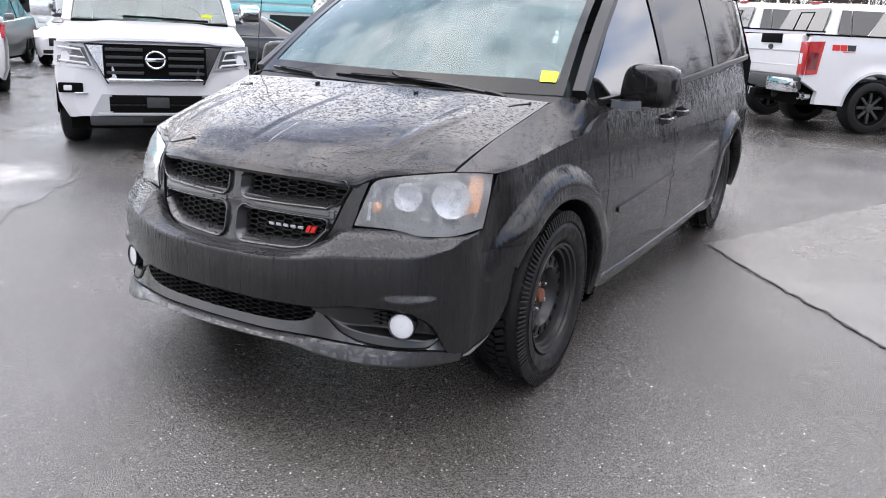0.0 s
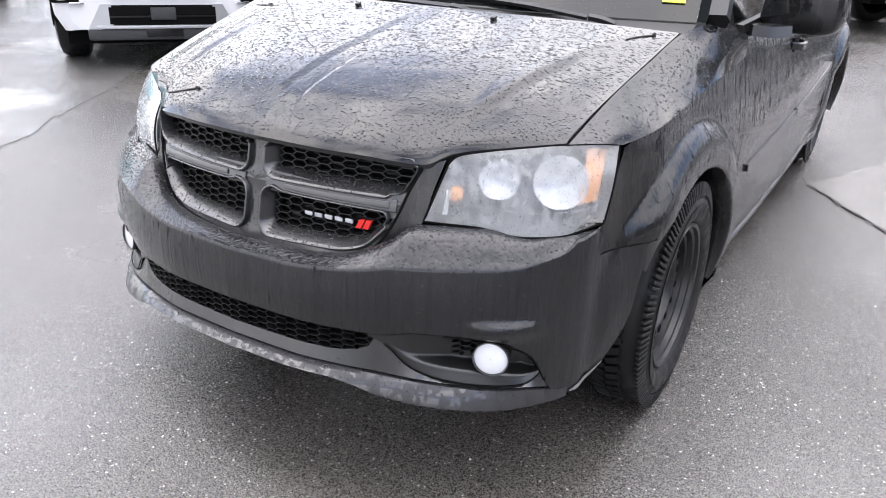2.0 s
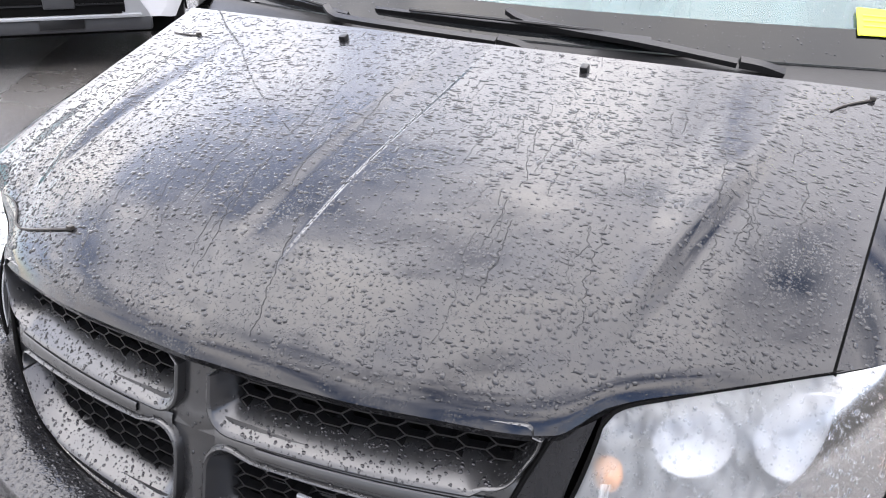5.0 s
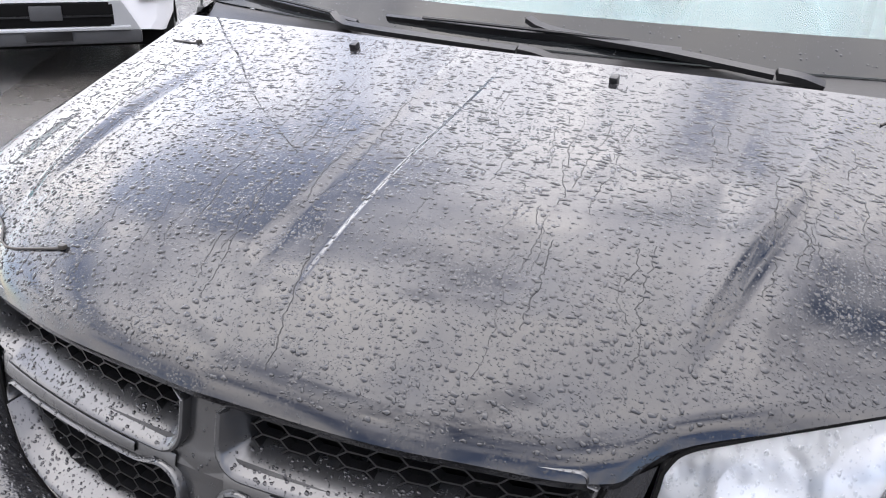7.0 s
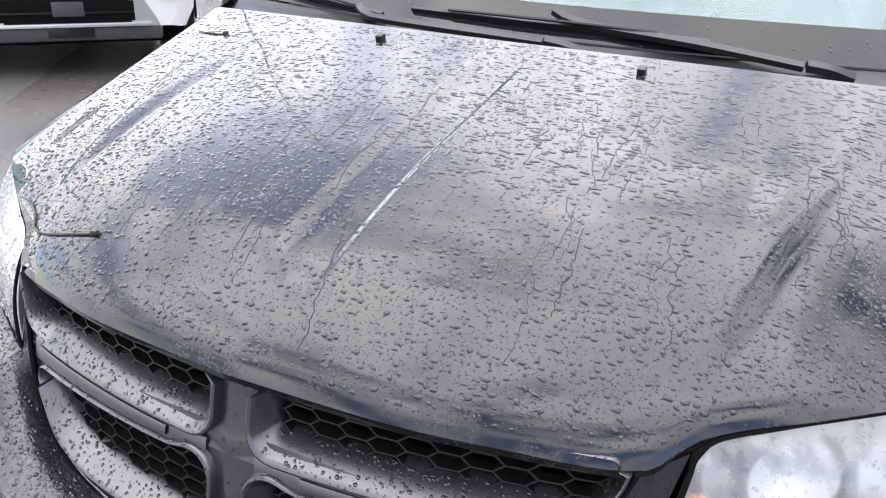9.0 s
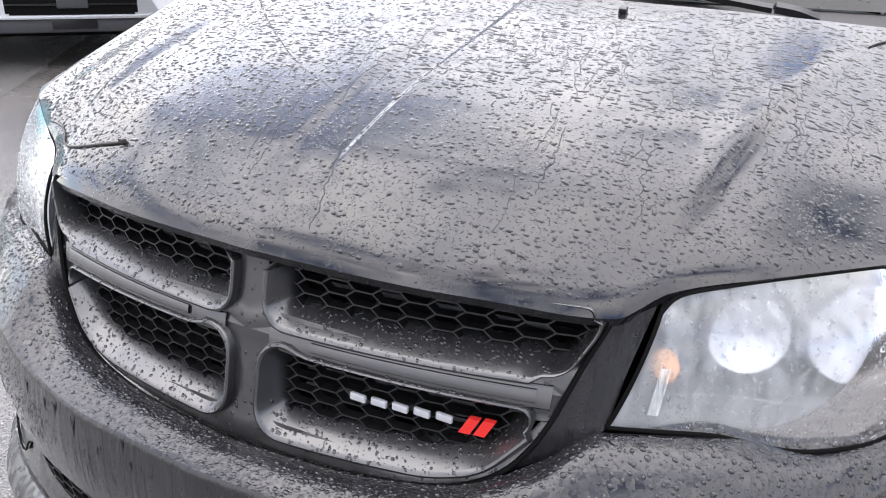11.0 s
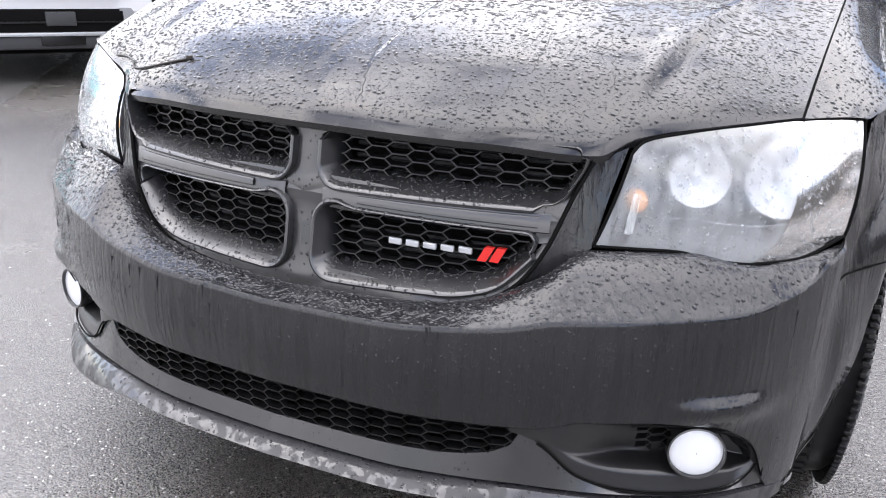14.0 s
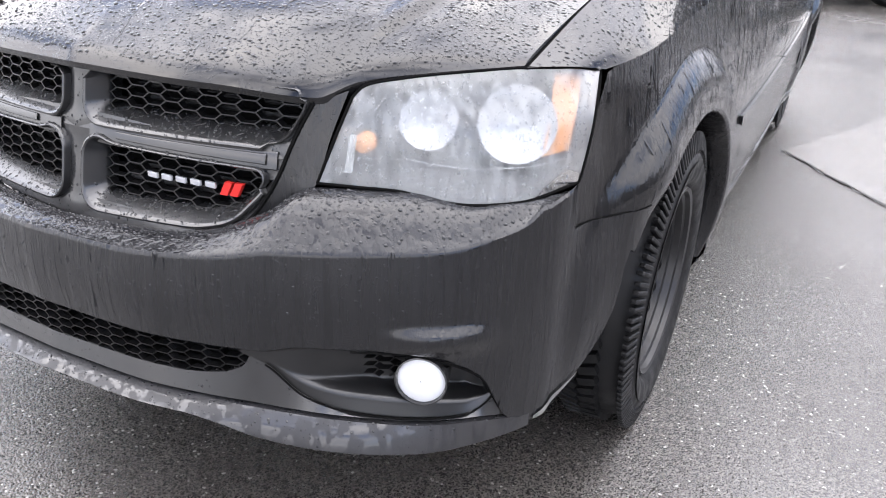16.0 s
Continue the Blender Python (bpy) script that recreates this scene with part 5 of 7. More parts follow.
def build_wheel(c, s, turn=0.0):
    """A black steel wheel with round slots, bright nuts and a ribbed winter tyre, axle along x; outer face towards +x."""
    rim = part("wheel", bmesh.new(), STEEL, minivan, "black steel wheel with a wet tyre")
    R, r, w = 0.352, 0.222, 0.105
    bm = disc_stack([(-0.10, 0.10), (-0.10, r - 0.01), (0.02, r - 0.012), (0.055, r - 0.006), (0.078, r + 0.004), (0.084, r + 0.001), (0.081, r - 0.008), (0.070, r - 0.011), (0.066, r - 0.020), (0.050, r - 0.024), (0.046, r - 0.033), (0.016, r - 0.038), (0.010, 0.178), (0.024, 0.168), (0.036, 0.160), (0.040, 0.120), (0.034, 0.112), (0.000, 0.098), (-0.004, 0.085), (-0.004, 0.036), (0.012, 0.034), (0.012, 0.001)], 56)
    bm.to_mesh(rim.data)
    bm.free()
    for p in rim.data.polygons:
        p.use_smooth = True
    rim.data.set_sharp_from_angle(angle=radians(32))
    rim.matrix_basis = pose(*c, 0, 0, turn) @ Matrix.Diagonal((s, 1, 1, 1))
    prof = [(-w, r + 0.006), (-w - 0.006, r + 0.03), (-w - 0.012, (R + r) / 2), (-w - 0.004, R - 0.035), (-w + 0.014, R - 0.028), (-0.05, R - 0.016), (0.05, R - 0.016), (w - 0.014, R - 0.028), (w + 0.004, R - 0.048), (w + 0.010, R - 0.07), (w + 0.012, (R + r) / 2), (w + 0.008, r + 0.035), (w + 0.003, r + 0.02), (w - 0.012, r + 0.004), (w - 0.03, r - 0.002)]
    part("tyre", disc_stack([(x - 0.02, q) for x, q in prof], 72), RUBBER, rim, "wet black winter tyre")
    blocks = bmesh.new()
    rng = random.Random(3)
    for i in range(66):
        a = 2 * math.pi * i / 66
        for x0, x1, rr, lean in ((-0.124, -0.070, R - 0.017, 0.25), (-0.058, -0.018, R - 0.009, -0.35), (-0.012, 0.028, R - 0.009, 0.35), (0.038, 0.096, R - 0.017, -0.25)):
            b = box((x0, -0.0105, -0.018), (x1, 0.0105, 0.009))
            tilt = 22 if x1 > 0.05 else (-22 if x0 < -0.1 else 0)
            add(blocks, b, Matrix.Rotation(a, 4, "X") @ Matrix.Translation((0, 0, rr)) @ pose(0, 0, 0, 0, tilt, math.degrees(lean)))
    for i in range(118):
        a = 2 * math.pi * (i + 0.25 * rng.random()) / 118
        for x0, x1 in ((0.078, 0.0915), (-0.137, -0.124)):
            add(blocks, box((x0, -0.0048, -0.024), (x1, 0.0048, 0.020), 0.002, seg=1), Matrix.Rotation(a, 4, "X") @ Matrix.Translation((0, 0, R - 0.040)) @ pose(0, 0, 0, 0, -14 if x0 > 0 else 14, 0))
    part("tread", blocks, RUBBER, rim, "deep tread blocks", sharp=20)
    for i in range(16):
        a = 2 * math.pi * (i + 0.5) / 16
        slot = part("vent_slot", disc_stack([(0.030, 0.016), (0.0405, 0.0165), (0.0405, 0.013), (0.034, 0.001)], 12), BLACK, rim)
        slot.matrix_basis = Matrix.Rotation(a, 4, "X") @ Matrix.Translation((0.0, 0, 0.141)) @ Matrix.Diagonal((1, 0.62, 1, 1))
    for i in range(5):
        a = 2 * math.pi * i / 5 + 0.35
        nut = part("lug_nut", disc_stack([(-0.006, 0.0125), (0.012, 0.0115), (0.022, 0.008), (0.024, 0.001)], 8), NUT, rim, "bright lug nut", sharp=25)
        nut.matrix_basis = Matrix.Rotation(a, 4, "X") @ Matrix.Translation((0, 0, 0.0575))
    part("hub_cap", disc_stack([(-0.006, 0.042), (0.006, 0.040), (0.010, 0.030), (0.026, 0.028), (0.030, 0.02), (0.030, 0.001)], 24), RUST, rim, "rusty bare hub")
    return rim


def build_wipers():
    off = Vector((0, -0.5, 0.86))

    def on(u, k, h):
        return ws_at(u, k) + off * h
    for pivot, joint, bend, a, b, knee in (((0.62, -0.03), (0.40, -0.005), (0.10, 0.025), (-0.34, 0.005), (0.42, 0.0), 0.03), ((0.05, -0.03), (-0.22, -0.03), (-0.45, -0.025), (-0.90, 0.005), (-0.42, -0.02), 0.035)):
        arm = part("wiper", ribbon(curve([on(*pivot, 0.016), on(*joint, 0.020), on(*bend, 0.018), on(bend[0] - 0.05, bend[1] + knee * 0.6, 0.020)], 18), [(-0.009, -0.005), (0.009, -0.005), (0.007, 0.005), (-0.007, 0.005)], up=off), WIPER, minivan, "black wiper beaded with rain")
        part("blade", ribbon([on(a[0] + (b[0] - a[0]) * i / 14, a[1] + (b[1] - a[1]) * i / 14 + 0.012, 0.008 + 0.004 * math.sin(math.pi * i / 14)) for i in range(15)], [(-0.005, -0.008), (0.005, -0.008), (0.004, 0.006), (-0.004, 0.006)], up=off), WIPER, arm)
        part("blade_spine", tube([on(a[0] + (b[0] - a[0]) * (0.15 + 0.7 * i / 8), a[1] + (b[1] - a[1]) * (0.15 + 0.7 * i / 8) + 0.012, 0.020 + 0.004 * math.sin(math.pi * i / 8)) for i in range(9)], 0.0035, 6), WIPER, arm)
        part("pivot_cover", ribbon(curve([on(pivot[0] + 0.10, pivot[1] - 0.005, 0.004), on(pivot[0] + 0.05, pivot[1], 0.014), on(pivot[0] + 0.005, pivot[1], 0.020)], 10), [(-0.012, -0.006), (0.012, -0.006), (0.008, 0.006), (-0.008, 0.006)], up=off), WIPER, arm)


def build_van_details():
    for s in (1, -1):
        u = s * 0.254 / 0.773
        v = (0.94 - 0.25) / (1.02 - 0.25)
        p = hood_at(u, 0.92)
        noz = part("washer_nozzle", box((-0.0075, -0.009, -0.004), (0.0075, 0.009, 0.009), 0.003), WIPER, minivan, "small black washer nozzle")
        noz.matrix_basis = pose(p.x, p.y, p.z + 0.002, 17)
    base = Vector((-0.852, 1.195, 1.075))
    ant = part("antenna_base", disc_stack([(-0.02, 0.017), (0.008, 0.015), (0.028, 0.010), (0.034, 0.001)], 14), MESH, minivan, "black antenna base with a thin mast")
    ant.matrix_basis = Matrix.Translation(base) @ pose(0, 0, 0, 0, -90, 0)
    part("antenna_mast", tube([base + Vector((0, 0, 0.02)), base + Vector((0.005, 0.06, 0.45)), base + Vector((0.01, 0.13, 0.86))], 0.003, 6, r_end=0.0018), DARKTRIM, minivan)
    # price note on the glass
    c = [ws_at(u, k) + Vector((0, -0.004, 0.006)) for u, k in ((0.866, 0.058), (0.948, 0.058), (0.948, 0.118), (0.860, 0.122))]
    bm = bmesh.new()
    cap(bm, c)
    cap(bm, [p + Vector((0, -0.001, 0.0015)) for p in c])
    note = part("paper_note", bm, YELLOW, minivan, "yellow paper note on the windscreen")
    bm = bmesh.new()
    for k in (0.3, 0.5, 0.68):
        a, b = c[0].lerp(c[3], k), c[1].lerp(c[2], k)
        d = (c[3] - c[0]) * 0.05
        q = Vector((0, -0.002, 0.003))
        cap(bm, [a.lerp(b, 0.15) + q, a.lerp(b, 0.85) + q, a.lerp(b, 0.85) + d + q, a.lerp(b, 0.15) + d + q])
    part("print_bars", bm, INK, note)


build_bonnet()
build_bumper()
build_grille()
for s in (1, -1):
    build_headlight(s)
    build_fog_pod(s)
    build_fender(s)
    fender_seam(s)
    scuff(s)
    arch_liner(HUB_Y, s)
    arch_liner(REAR_Y, s)
    build_side(s)
    build_wheel((s * 0.844, HUB_Y, HUB_Z), s)
    build_wheel((s * 0.85, REAR_Y, HUB_Z), s)
build_cabin()
build_wipers()
build_van_details()


# ---------------------------------------------------------------- other vehicles: front towards -y, +x its left side, base at the nose
def simple_wheel(parent, c, R, w, rim_mat, s, spokes=8, label=""):
    hub = part("wheel", disc_stack([(-w * 0.4, R * 0.5), (w * 0.30, R * 0.64), (w * 0.48, R * 0.655), (w * 0.46, R * 0.60), (w * 0.12, R * 0.56), (w * 0.08, R * 0.2), (w * 0.1, 0.001)], 36), BLACK, parent, label)
    hub.matrix_basis = pose(*c) @ Matrix.Diagonal((s, 1, 1, 1))
    part("tyre", disc_stack([(-w * 0.5, R * 0.64), (-w * 0.54, R * 0.82), (-w * 0.46, R * 0.95), (-w * 0.3, R), (w * 0.3, R), (w * 0.46, R * 0.95), (w * 0.53, R * 0.82), (w * 0.5, R * 0.67), (w * 0.42, R * 0.64)], 48), RUBBER, hub)
    for i in range(spokes):
        a = 2 * math.pi * i / spokes
        b = box((w * 0.16, -R * 0.055, R * 0.12), (w * 0.34, R * 0.055, R * 0.60), 0.008)
        sp = part("spoke", b, rim_mat, hub)
        sp.matrix_basis = Matrix.Rotation(a, 4, "X")
    part("centre_cap", disc_stack([(w * 0.1, R * 0.17), (w * 0.38, R * 0.15), (w * 0.40, 0.001)], 20), rim_mat, hub)
    return hub


def shell(stations, name, paint, parent, label="", n=9):
    """A closed body over stations (y, half width, bottom, top, shoulder drop)."""
    rows = []
    for y, w, zb, zt, drop in stations:
        zs = zt - drop
        side = [(w * 0.90, zb), (w * 0.975, zb + (zs - zb) * 0.2), (w, zb + (zs - zb) * 0.55), (w * 0.985, zb + (zs - zb) * 0.85), (w * 0.955, zs), (w * 0.88, zs + drop * 0.55), (w * 0.70, zt - drop * 0.12), (w * 0.35, zt), (0, zt + drop * 0.05)]
        rows.append([(x, y, z) for x, z in side] + [(-x, y, z) for x, z in side[::-1][1:]])
    bm = loft(rows)
    cap(bm, rows[0])
    cap(bm, rows[-1])
    return part(name, bm, paint, parent, label, sharp=40)


def patch(name, corners, m, parent, label="", bulge=0.0, off=0.0):
    """A four-cornered slightly curved pane with thickness."""
    a, b, c, d = [Vector(p) for p in corners]
    nrm = (b - a).cross(d - a).normalized()
    rows = []
    for i in range(9):
        t = i / 8
        rows.append([a.lerp(b, k / 8).lerp(d.lerp(c, k / 8), t) + nrm * (off + bulge * math.sin(math.pi * t) * math.sin(math.pi * k / 8)) for k in range(9)])
    bm = loft(rows)
    loft([[p - nrm * 0.012 for p in r] for r in rows], bm)
    return part(name, bm, m, parent, label)


def arch_plate(parent, hy, hz, r, x, s, m=None):
    # flat near-black half disc on the flank paints the shade of a wheel opening
    rows = []
    for i in range(25):
        a = radians(-8 + 196 * i / 24)
        rows.append([(s * (x + dx), hy + q * math.cos(a), hz + q * math.sin(a)) for dx, q in ((-0.16, 0.02), (0.006, 0.02), (0.006, r), (-0.01, r))])
    return part("wheel_well_shade", loft(rows), m or BLACK, parent)


def car(name, label, at, paint, L=4.8, W=0.92, hood=0.92, cowl=1.25, belt=1.0, roof=1.45, tail=1.0, back=4.3, deck=1.05, R=0.33, over=0.9, base=2.8, rim=None, group="parked cars"):
    """A plain parked car: lower shell, glasshouse, panes, lamps, mirrors and wheels."""
    c = thing(name, label, "car", group, at=at)
    z0 = 0.22
    shell([(0.0, W * 0.72, 0.3, hood - 0.22, 0.12), (0.08, W * 0.84, z0, hood - 0.10, 0.14), (0.35, W * 0.95, z0, hood, 0.10), (0.8, W, z0, hood + 0.05, 0.09), (cowl, W, z0, belt, 0.06), (L * 0.5, W, z0, belt + 0.02, 0.05),
           (back - 0.1, W, z0, deck, 0.06), (L - 0.3, W * 0.96, z0, deck - 0.01, 0.08), (L - 0.08, W * 0.9, z0 + 0.05, deck - 0.06, 0.1), (L, W * 0.82, 0.34, deck - 0.2, 0.1)], "body", paint, c)
    ws, rs = cowl + 0.75, back - 0.65
    rows = []
    for y, w, z in ((cowl - 0.02, W * 0.86, belt - 0.02), (cowl + 0.1, W * 0.85, belt + 0.07), (ws, W * 0.72, roof - 0.06), (ws + 0.2, W * 0.70, roof - 0.01), ((ws + rs) / 2, W * 0.69, roof), (rs, W * 0.68, roof - 0.03), (rs + 0.12, W * 0.69, roof - 0.08), (back, W * 0.80, deck + 0.01)):
        b = belt - 0.03
        k = max(z, b + 0.02)
        rows.append([(W * 0.88, y, b), (w + (W * 0.88 - w) * 0.2, y, b + (k - b) * 0.75), (w * 0.92, y, k), (w * 0.45, y, k + 0.02), (0, y, k + 0.025), (-w * 0.45, y, k + 0.02), (-w * 0.92, y, k), (-w - (W * 0.88 - w) * 0.2, y, b + (k - b) * 0.75), (-W * 0.88, y, b)])
    part("cabin", loft(rows), paint, c, sharp=45)
    patch("windscreen", [(-W * 0.76, cowl + 0.03, belt + 0.045), (W * 0.76, cowl + 0.03, belt + 0.045), (W * 0.62, ws - 0.03, roof - 0.055), (-W * 0.62, ws - 0.03, roof - 0.055)], CARGLASS, c, "dark windscreen", 0.03, 0.022)
    patch("rear_window", [(W * 0.66, back - 0.06, deck + 0.06), (-W * 0.66, back - 0.06, deck + 0.06), (-W * 0.58, rs + 0.1, roof - 0.06), (W * 0.58, rs + 0.1, roof - 0.06)], CARGLASS, c, "", 0.02, 0.022)
    for s in (1, -1):
        m = (ws + rs) / 2 + 0.1
        for y0, y1, t0, t1 in ((cowl + 0.35, m - 0.04, ws + 0.02, m - 0.04), (m + 0.04, back - 0.35, m + 0.04, rs)):
            q = [(s * W * 0.885, y0, belt + 0.02), (s * W * 0.885, y1, belt + 0.02), (s * W * 0.735, t1, roof - 0.085), (s * W * 0.735, t0, roof - 0.085)]
            patch("side_window", q if s < 0 else [q[1], q[0], q[3], q[2]], CARGLASS, c, "", 0.01, 0.016)
        hl = patch("headlight", [(s * W * 0.86, 0.10, hood - 0.24), (s * W * 0.42, 0.035, hood - 0.22), (s * W * 0.45, 0.10, hood - 0.12), (s * W * 0.93, 0.30, hood - 0.07)], LAMPGLASS, c, "clear headlight", 0.01, 0.03 if s < 0 else -0.03)
        patch("tail_lamp", [(s * W * 0.93, L - 0.18, deck - 0.30), (s * W * 0.60, L + 0.005, deck - 0.28), (s * W * 0.60, L - 0.02, deck - 0.13), (s * W * 0.95, L - 0.22, deck - 0.08)], TAILRED, c, "red tail lamp", 0.01, -0.03 if s < 0 else 0.03)
        mi = part("door_mirror", box((-0.11, -0.05, -0.07), (0.11, 0.05, 0.07), 0.045), paint, c)
        mi.matrix_basis = pose(s * (W + 0.08), cowl + 0.42, belt + 0.08)
        for hy in (over, over + base):
            arch_plate(c, hy, R, R + 0.06, W * 0.985, s)
            simple_wheel(c, (s * (W - 0.12), hy, R), R, 0.22, rim or ALLOY, s, 7)
    part("grille", box((-W * 0.5, -0.012, hood - 0.42), (W * 0.5, 0.06, hood - 0.22), 0.03), MESH, c, "dark mesh grille")
    part("lower_intake", box((-W * 0.66, -0.008, 0.32), (W * 0.66, 0.08, 0.42), 0.02), MESH, c)
    part("underside", box((-W * 0.85, 0.2, 0.16), (W * 0.85, L - 0.3, 0.3)), BLACK, c)
    return c


# grey-green film lightens the pane in place of daylight through the cabin
SUVGLASS = glass("clear_suv_glass", (0.75, 0.86, 0.84), clear=0.8, haze=0.16, film_color=(0.50, 0.58, 0.57), uneven=0.3)
LAMPINNER = mat("grey_lamp_inner", (0.16, 0.165, 0.17), rough=0.25, metal=0.5, coat=0.8, vary=0.3, vary_scale=25)
CLEARLAMP = mat("clear_lamp_cover", (0.52, 0.54, 0.56), rough=0.15, metal=0.4, coat=0.8, vary=0.3, vary_scale=18)


def large_suv(at):
    c = thing("large_suv", "white full-size suv with a wide dark chrome-framed grille", "car", "parked cars", at=at)
    W = 0.995
    shell([(0.10, 0.80, 0.34, 0.80, 0.10), (0.12, 0.90, 0.33, 0.98, 0.07), (0.16, 0.945, 0.33, 1.03, 0.06), (0.45, 0.985, 0.33, 1.08, 0.07), (0.9, W, 0.34, 1.135, 0.08), (1.25, W, 0.34, 1.17, 0.08), (2.5, W, 0.34, 1.2, 0.06), (4.6, W, 0.34, 1.22, 0.06), (5.1, 0.95, 0.36, 1.2, 0.08), (5.25, 0.88, 0.4, 1.0, 0.1)], "body", WHITEPAINT, c)
    part("bonnet", loft([[(x, y, z + 0.018 * math.cos(x * 1.5) + 0.012 * smooth(0.62, 0.5, abs(x))) for x in [0.90 * i / 18 for i in range(-18, 19)]] for y, z in ((0.105, 1.005), (0.11, 1.03), (0.2, 1.055), (0.6, 1.105), (1.0, 1.16), (1.22, 1.185))]), WHITEPAINT, c)
    rows = []
    for y, w, k in ((1.93, 0.765, 1.79), (2.2, 0.74, 1.86), (3.5, 0.74, 1.88), (4.7, 0.74, 1.84), (5.1, 0.8, 1.25)):
        rows.append([(0.93, y, 1.16), (w + 0.02, y, k - 0.07), (w * 0.94, y, k), (0, y, k + 0.03), (-w * 0.94, y, k), (-w - 0.02, y, k - 0.07), (-0.93, y, 1.16)])
    part("cabin", loft(rows), WHITEPAINT, c, sharp=45)
    for s in (1, -1):
        part("a_pillar", ribbon(curve([(s * 0.885, 1.17, 1.18), (s * 0.84, 1.55, 1.49), (s * 0.765, 1.96, 1.80)], 12), [(-0.05, -0.03), (0.05, -0.03), (0.045, 0.03), (-0.045, 0.03)]), WHITEPAINT, c)
        seat = part("seat_back", box((-0.27, -0.09, 0), (0.27, 0.09, 0.62), 0.07), SEATCLOTH, c)
        seat.matrix_basis = pose(s * 0.42, 2.55, 0.98, -12)
        rest = part("headrest", box((-0.15, -0.06, 0), (0.15, 0.06, 0.22), 0.05), SEATCLOTH, seat)
        rest.matrix_basis = pose(0, 0.01, 0.64)
    part("dashboard", box((-0.84, 1.22, 1.02), (0.84, 1.75, 1.20), 0.05), CABIN, c)
    part("steering_wheel", tube([(0.185 * math.cos(q), 0.185 * math.sin(q), 0) for q in [2 * math.pi * i / 28 for i in range(29)]], 0.016, 7), CABIN, c).matrix_basis = pose(0.42, 1.86, 1.22, 62)
    part("rear_view_mirror", box((-0.12, 1.82, 1.66), (0.12, 1.86, 1.73), 0.02), BLACK, c)
    wsg = patch("windscreen", [(-0.83, 1.19, 1.205), (0.83, 1.19, 1.205), (0.715, 1.92, 1.785), (-0.715, 1.92, 1.785)], SUVGLASS, c, "clear greenish windscreen with a yellow note", 0.03, 0.02)
    wsg.visible_shadow = False
    part("cowl", box((-0.84, 1.13, 1.165), (0.84, 1.25, 1.21), 0.02), BLACK, c)
    part("wiper", tube([(0.62, 1.17, 1.225), (0.0, 1.18, 1.245), (-0.3, 1.19, 1.25)], 0.012, 6), BLACK, c)
    part("note", box((0.55, 1.235, 1.245), (0.67, 1.26, 1.30)), YELLOW, c)
    for s in (1, -1):
        for y0, y1, t0, t1 in ((1.6, 2.55, 2.05, 2.55), (2.65, 3.6, 2.65, 3.6)):
            q = [(s * 0.945, y0, 1.2), (s * 0.945, y1, 1.2), (s * 0.80, t1, 1.78), (s * 0.80, t0, 1.78)]
            patch("side_window", q if s < 0 else [q[1], q[0], q[3], q[2]], CARGLASS, c, "", 0.01, 0.014)
        # headlight with two daylight bars
        q = [(s * 0.955, 0.14, 0.80), (s * 0.57, 0.07, 0.77), (s * 0.655, 0.07, 0.985), (s * 0.93, 0.15, 1.015)]
        hl = patch("headlight", q[::-1] if s < 0 else q, CLEARLAMP, c, "layered clear headlight", 0.01, 0.005)
        q = [(s * 0.925, 0.13, 0.825), (s * 0.605, 0.068, 0.80), (s * 0.665, 0.068, 0.965), (s * 0.905, 0.14, 0.99)]
        inner = patch("lamp_inner", q[::-1] if s < 0 else q, LAMPINNER, hl, "grey inner panel", 0.008, 0.012)
        for path in (((0.90, 0.965), (0.70, 0.945), (0.66, 0.875), (0.80, 0.885)), ((0.90, 0.845), (0.65, 0.825), (0.63, 0.80))):
            part("light_guide", tube([(s * x, 0.052 + 0.20 * max(0, x - 0.60), z) for x, z in path], 0.011, 6), LAMPGLASS, hl, "white light guide")
        # chrome wing beside the grille
        bm = bmesh.new()
        f = [(s * 0.47, 0.05, 0.985), (s * 0.645, 0.06, 0.99), (s * 0.465, 0.05, 0.655), (s * 0.375, 0.04, 0.69)]
        loft([[Vector(p) + Vector((0, d, 0)) for p in (f[0], f[1], f[2], f[3])] for d in (0, 0.05)], bm, closed=True)
        cap(bm, f)
        part("chrome_wing", bm, CHROME, c, "chrome wing")
        g = [(s * 0.655, 0.072, 0.998), (s * 0.47, 0.062, 0.642), (s * 0.455, 0.062, 0.642), (s * 0.632, 0.072, 0.998)]
        bm = bmesh.new()
        loft([[Vector(p) + Vector((0, d, 0)) for p in g] for d in (0, 0.03)], bm, closed=True)
        cap(bm, g)
        part("wing_gap", bm, BLACK, c)
        mir = part("door_mirror", box((-0.135, -0.06, -0.105), (0.135, 0.06, 0.105), 0.06, seg=3), CHROME, c, "chrome door mirror")
        mir.matrix_basis = pose(s * 1.15, 1.62, 1.32)
        part("mirror_arm", box((min(s * 0.93, s * 1.06), 1.58, 1.21), (max(s * 0.93, s * 1.06), 1.65, 1.25), 0.01), DARKTRIM, c)
        fogb = part("fog_slot", box((min(s * 0.70, s * 0.93), 0.07, 0.555), (max(s * 0.70, s * 0.93), 0.2, 0.645), 0.02), BLACK, c)
        part("fog_lamp", box((min(s * 0.80, s * 0.88), 0.055, 0.575), (max(s * 0.80, s * 0.88), 0.1, 0.625), 0.015), LAMPGLASS, fogb)
        part("fog_trim", box((min(s * 0.66, s * 0.78), 0.062, 0.545), (max(s * 0.66, s * 0.78), 0.12, 0.562), 0.004), CHROME, fogb)
        # grey cladding corner
        bm = bmesh.new()
        f = [(s * 0.44, 0.05, 0.545), (s * 0.44, 0.05, 0.355), (s * 0.66, 0.08, 0.33), (s * 0.62, 0.07, 0.40), (s * 0.53, 0.06, 0.545)]
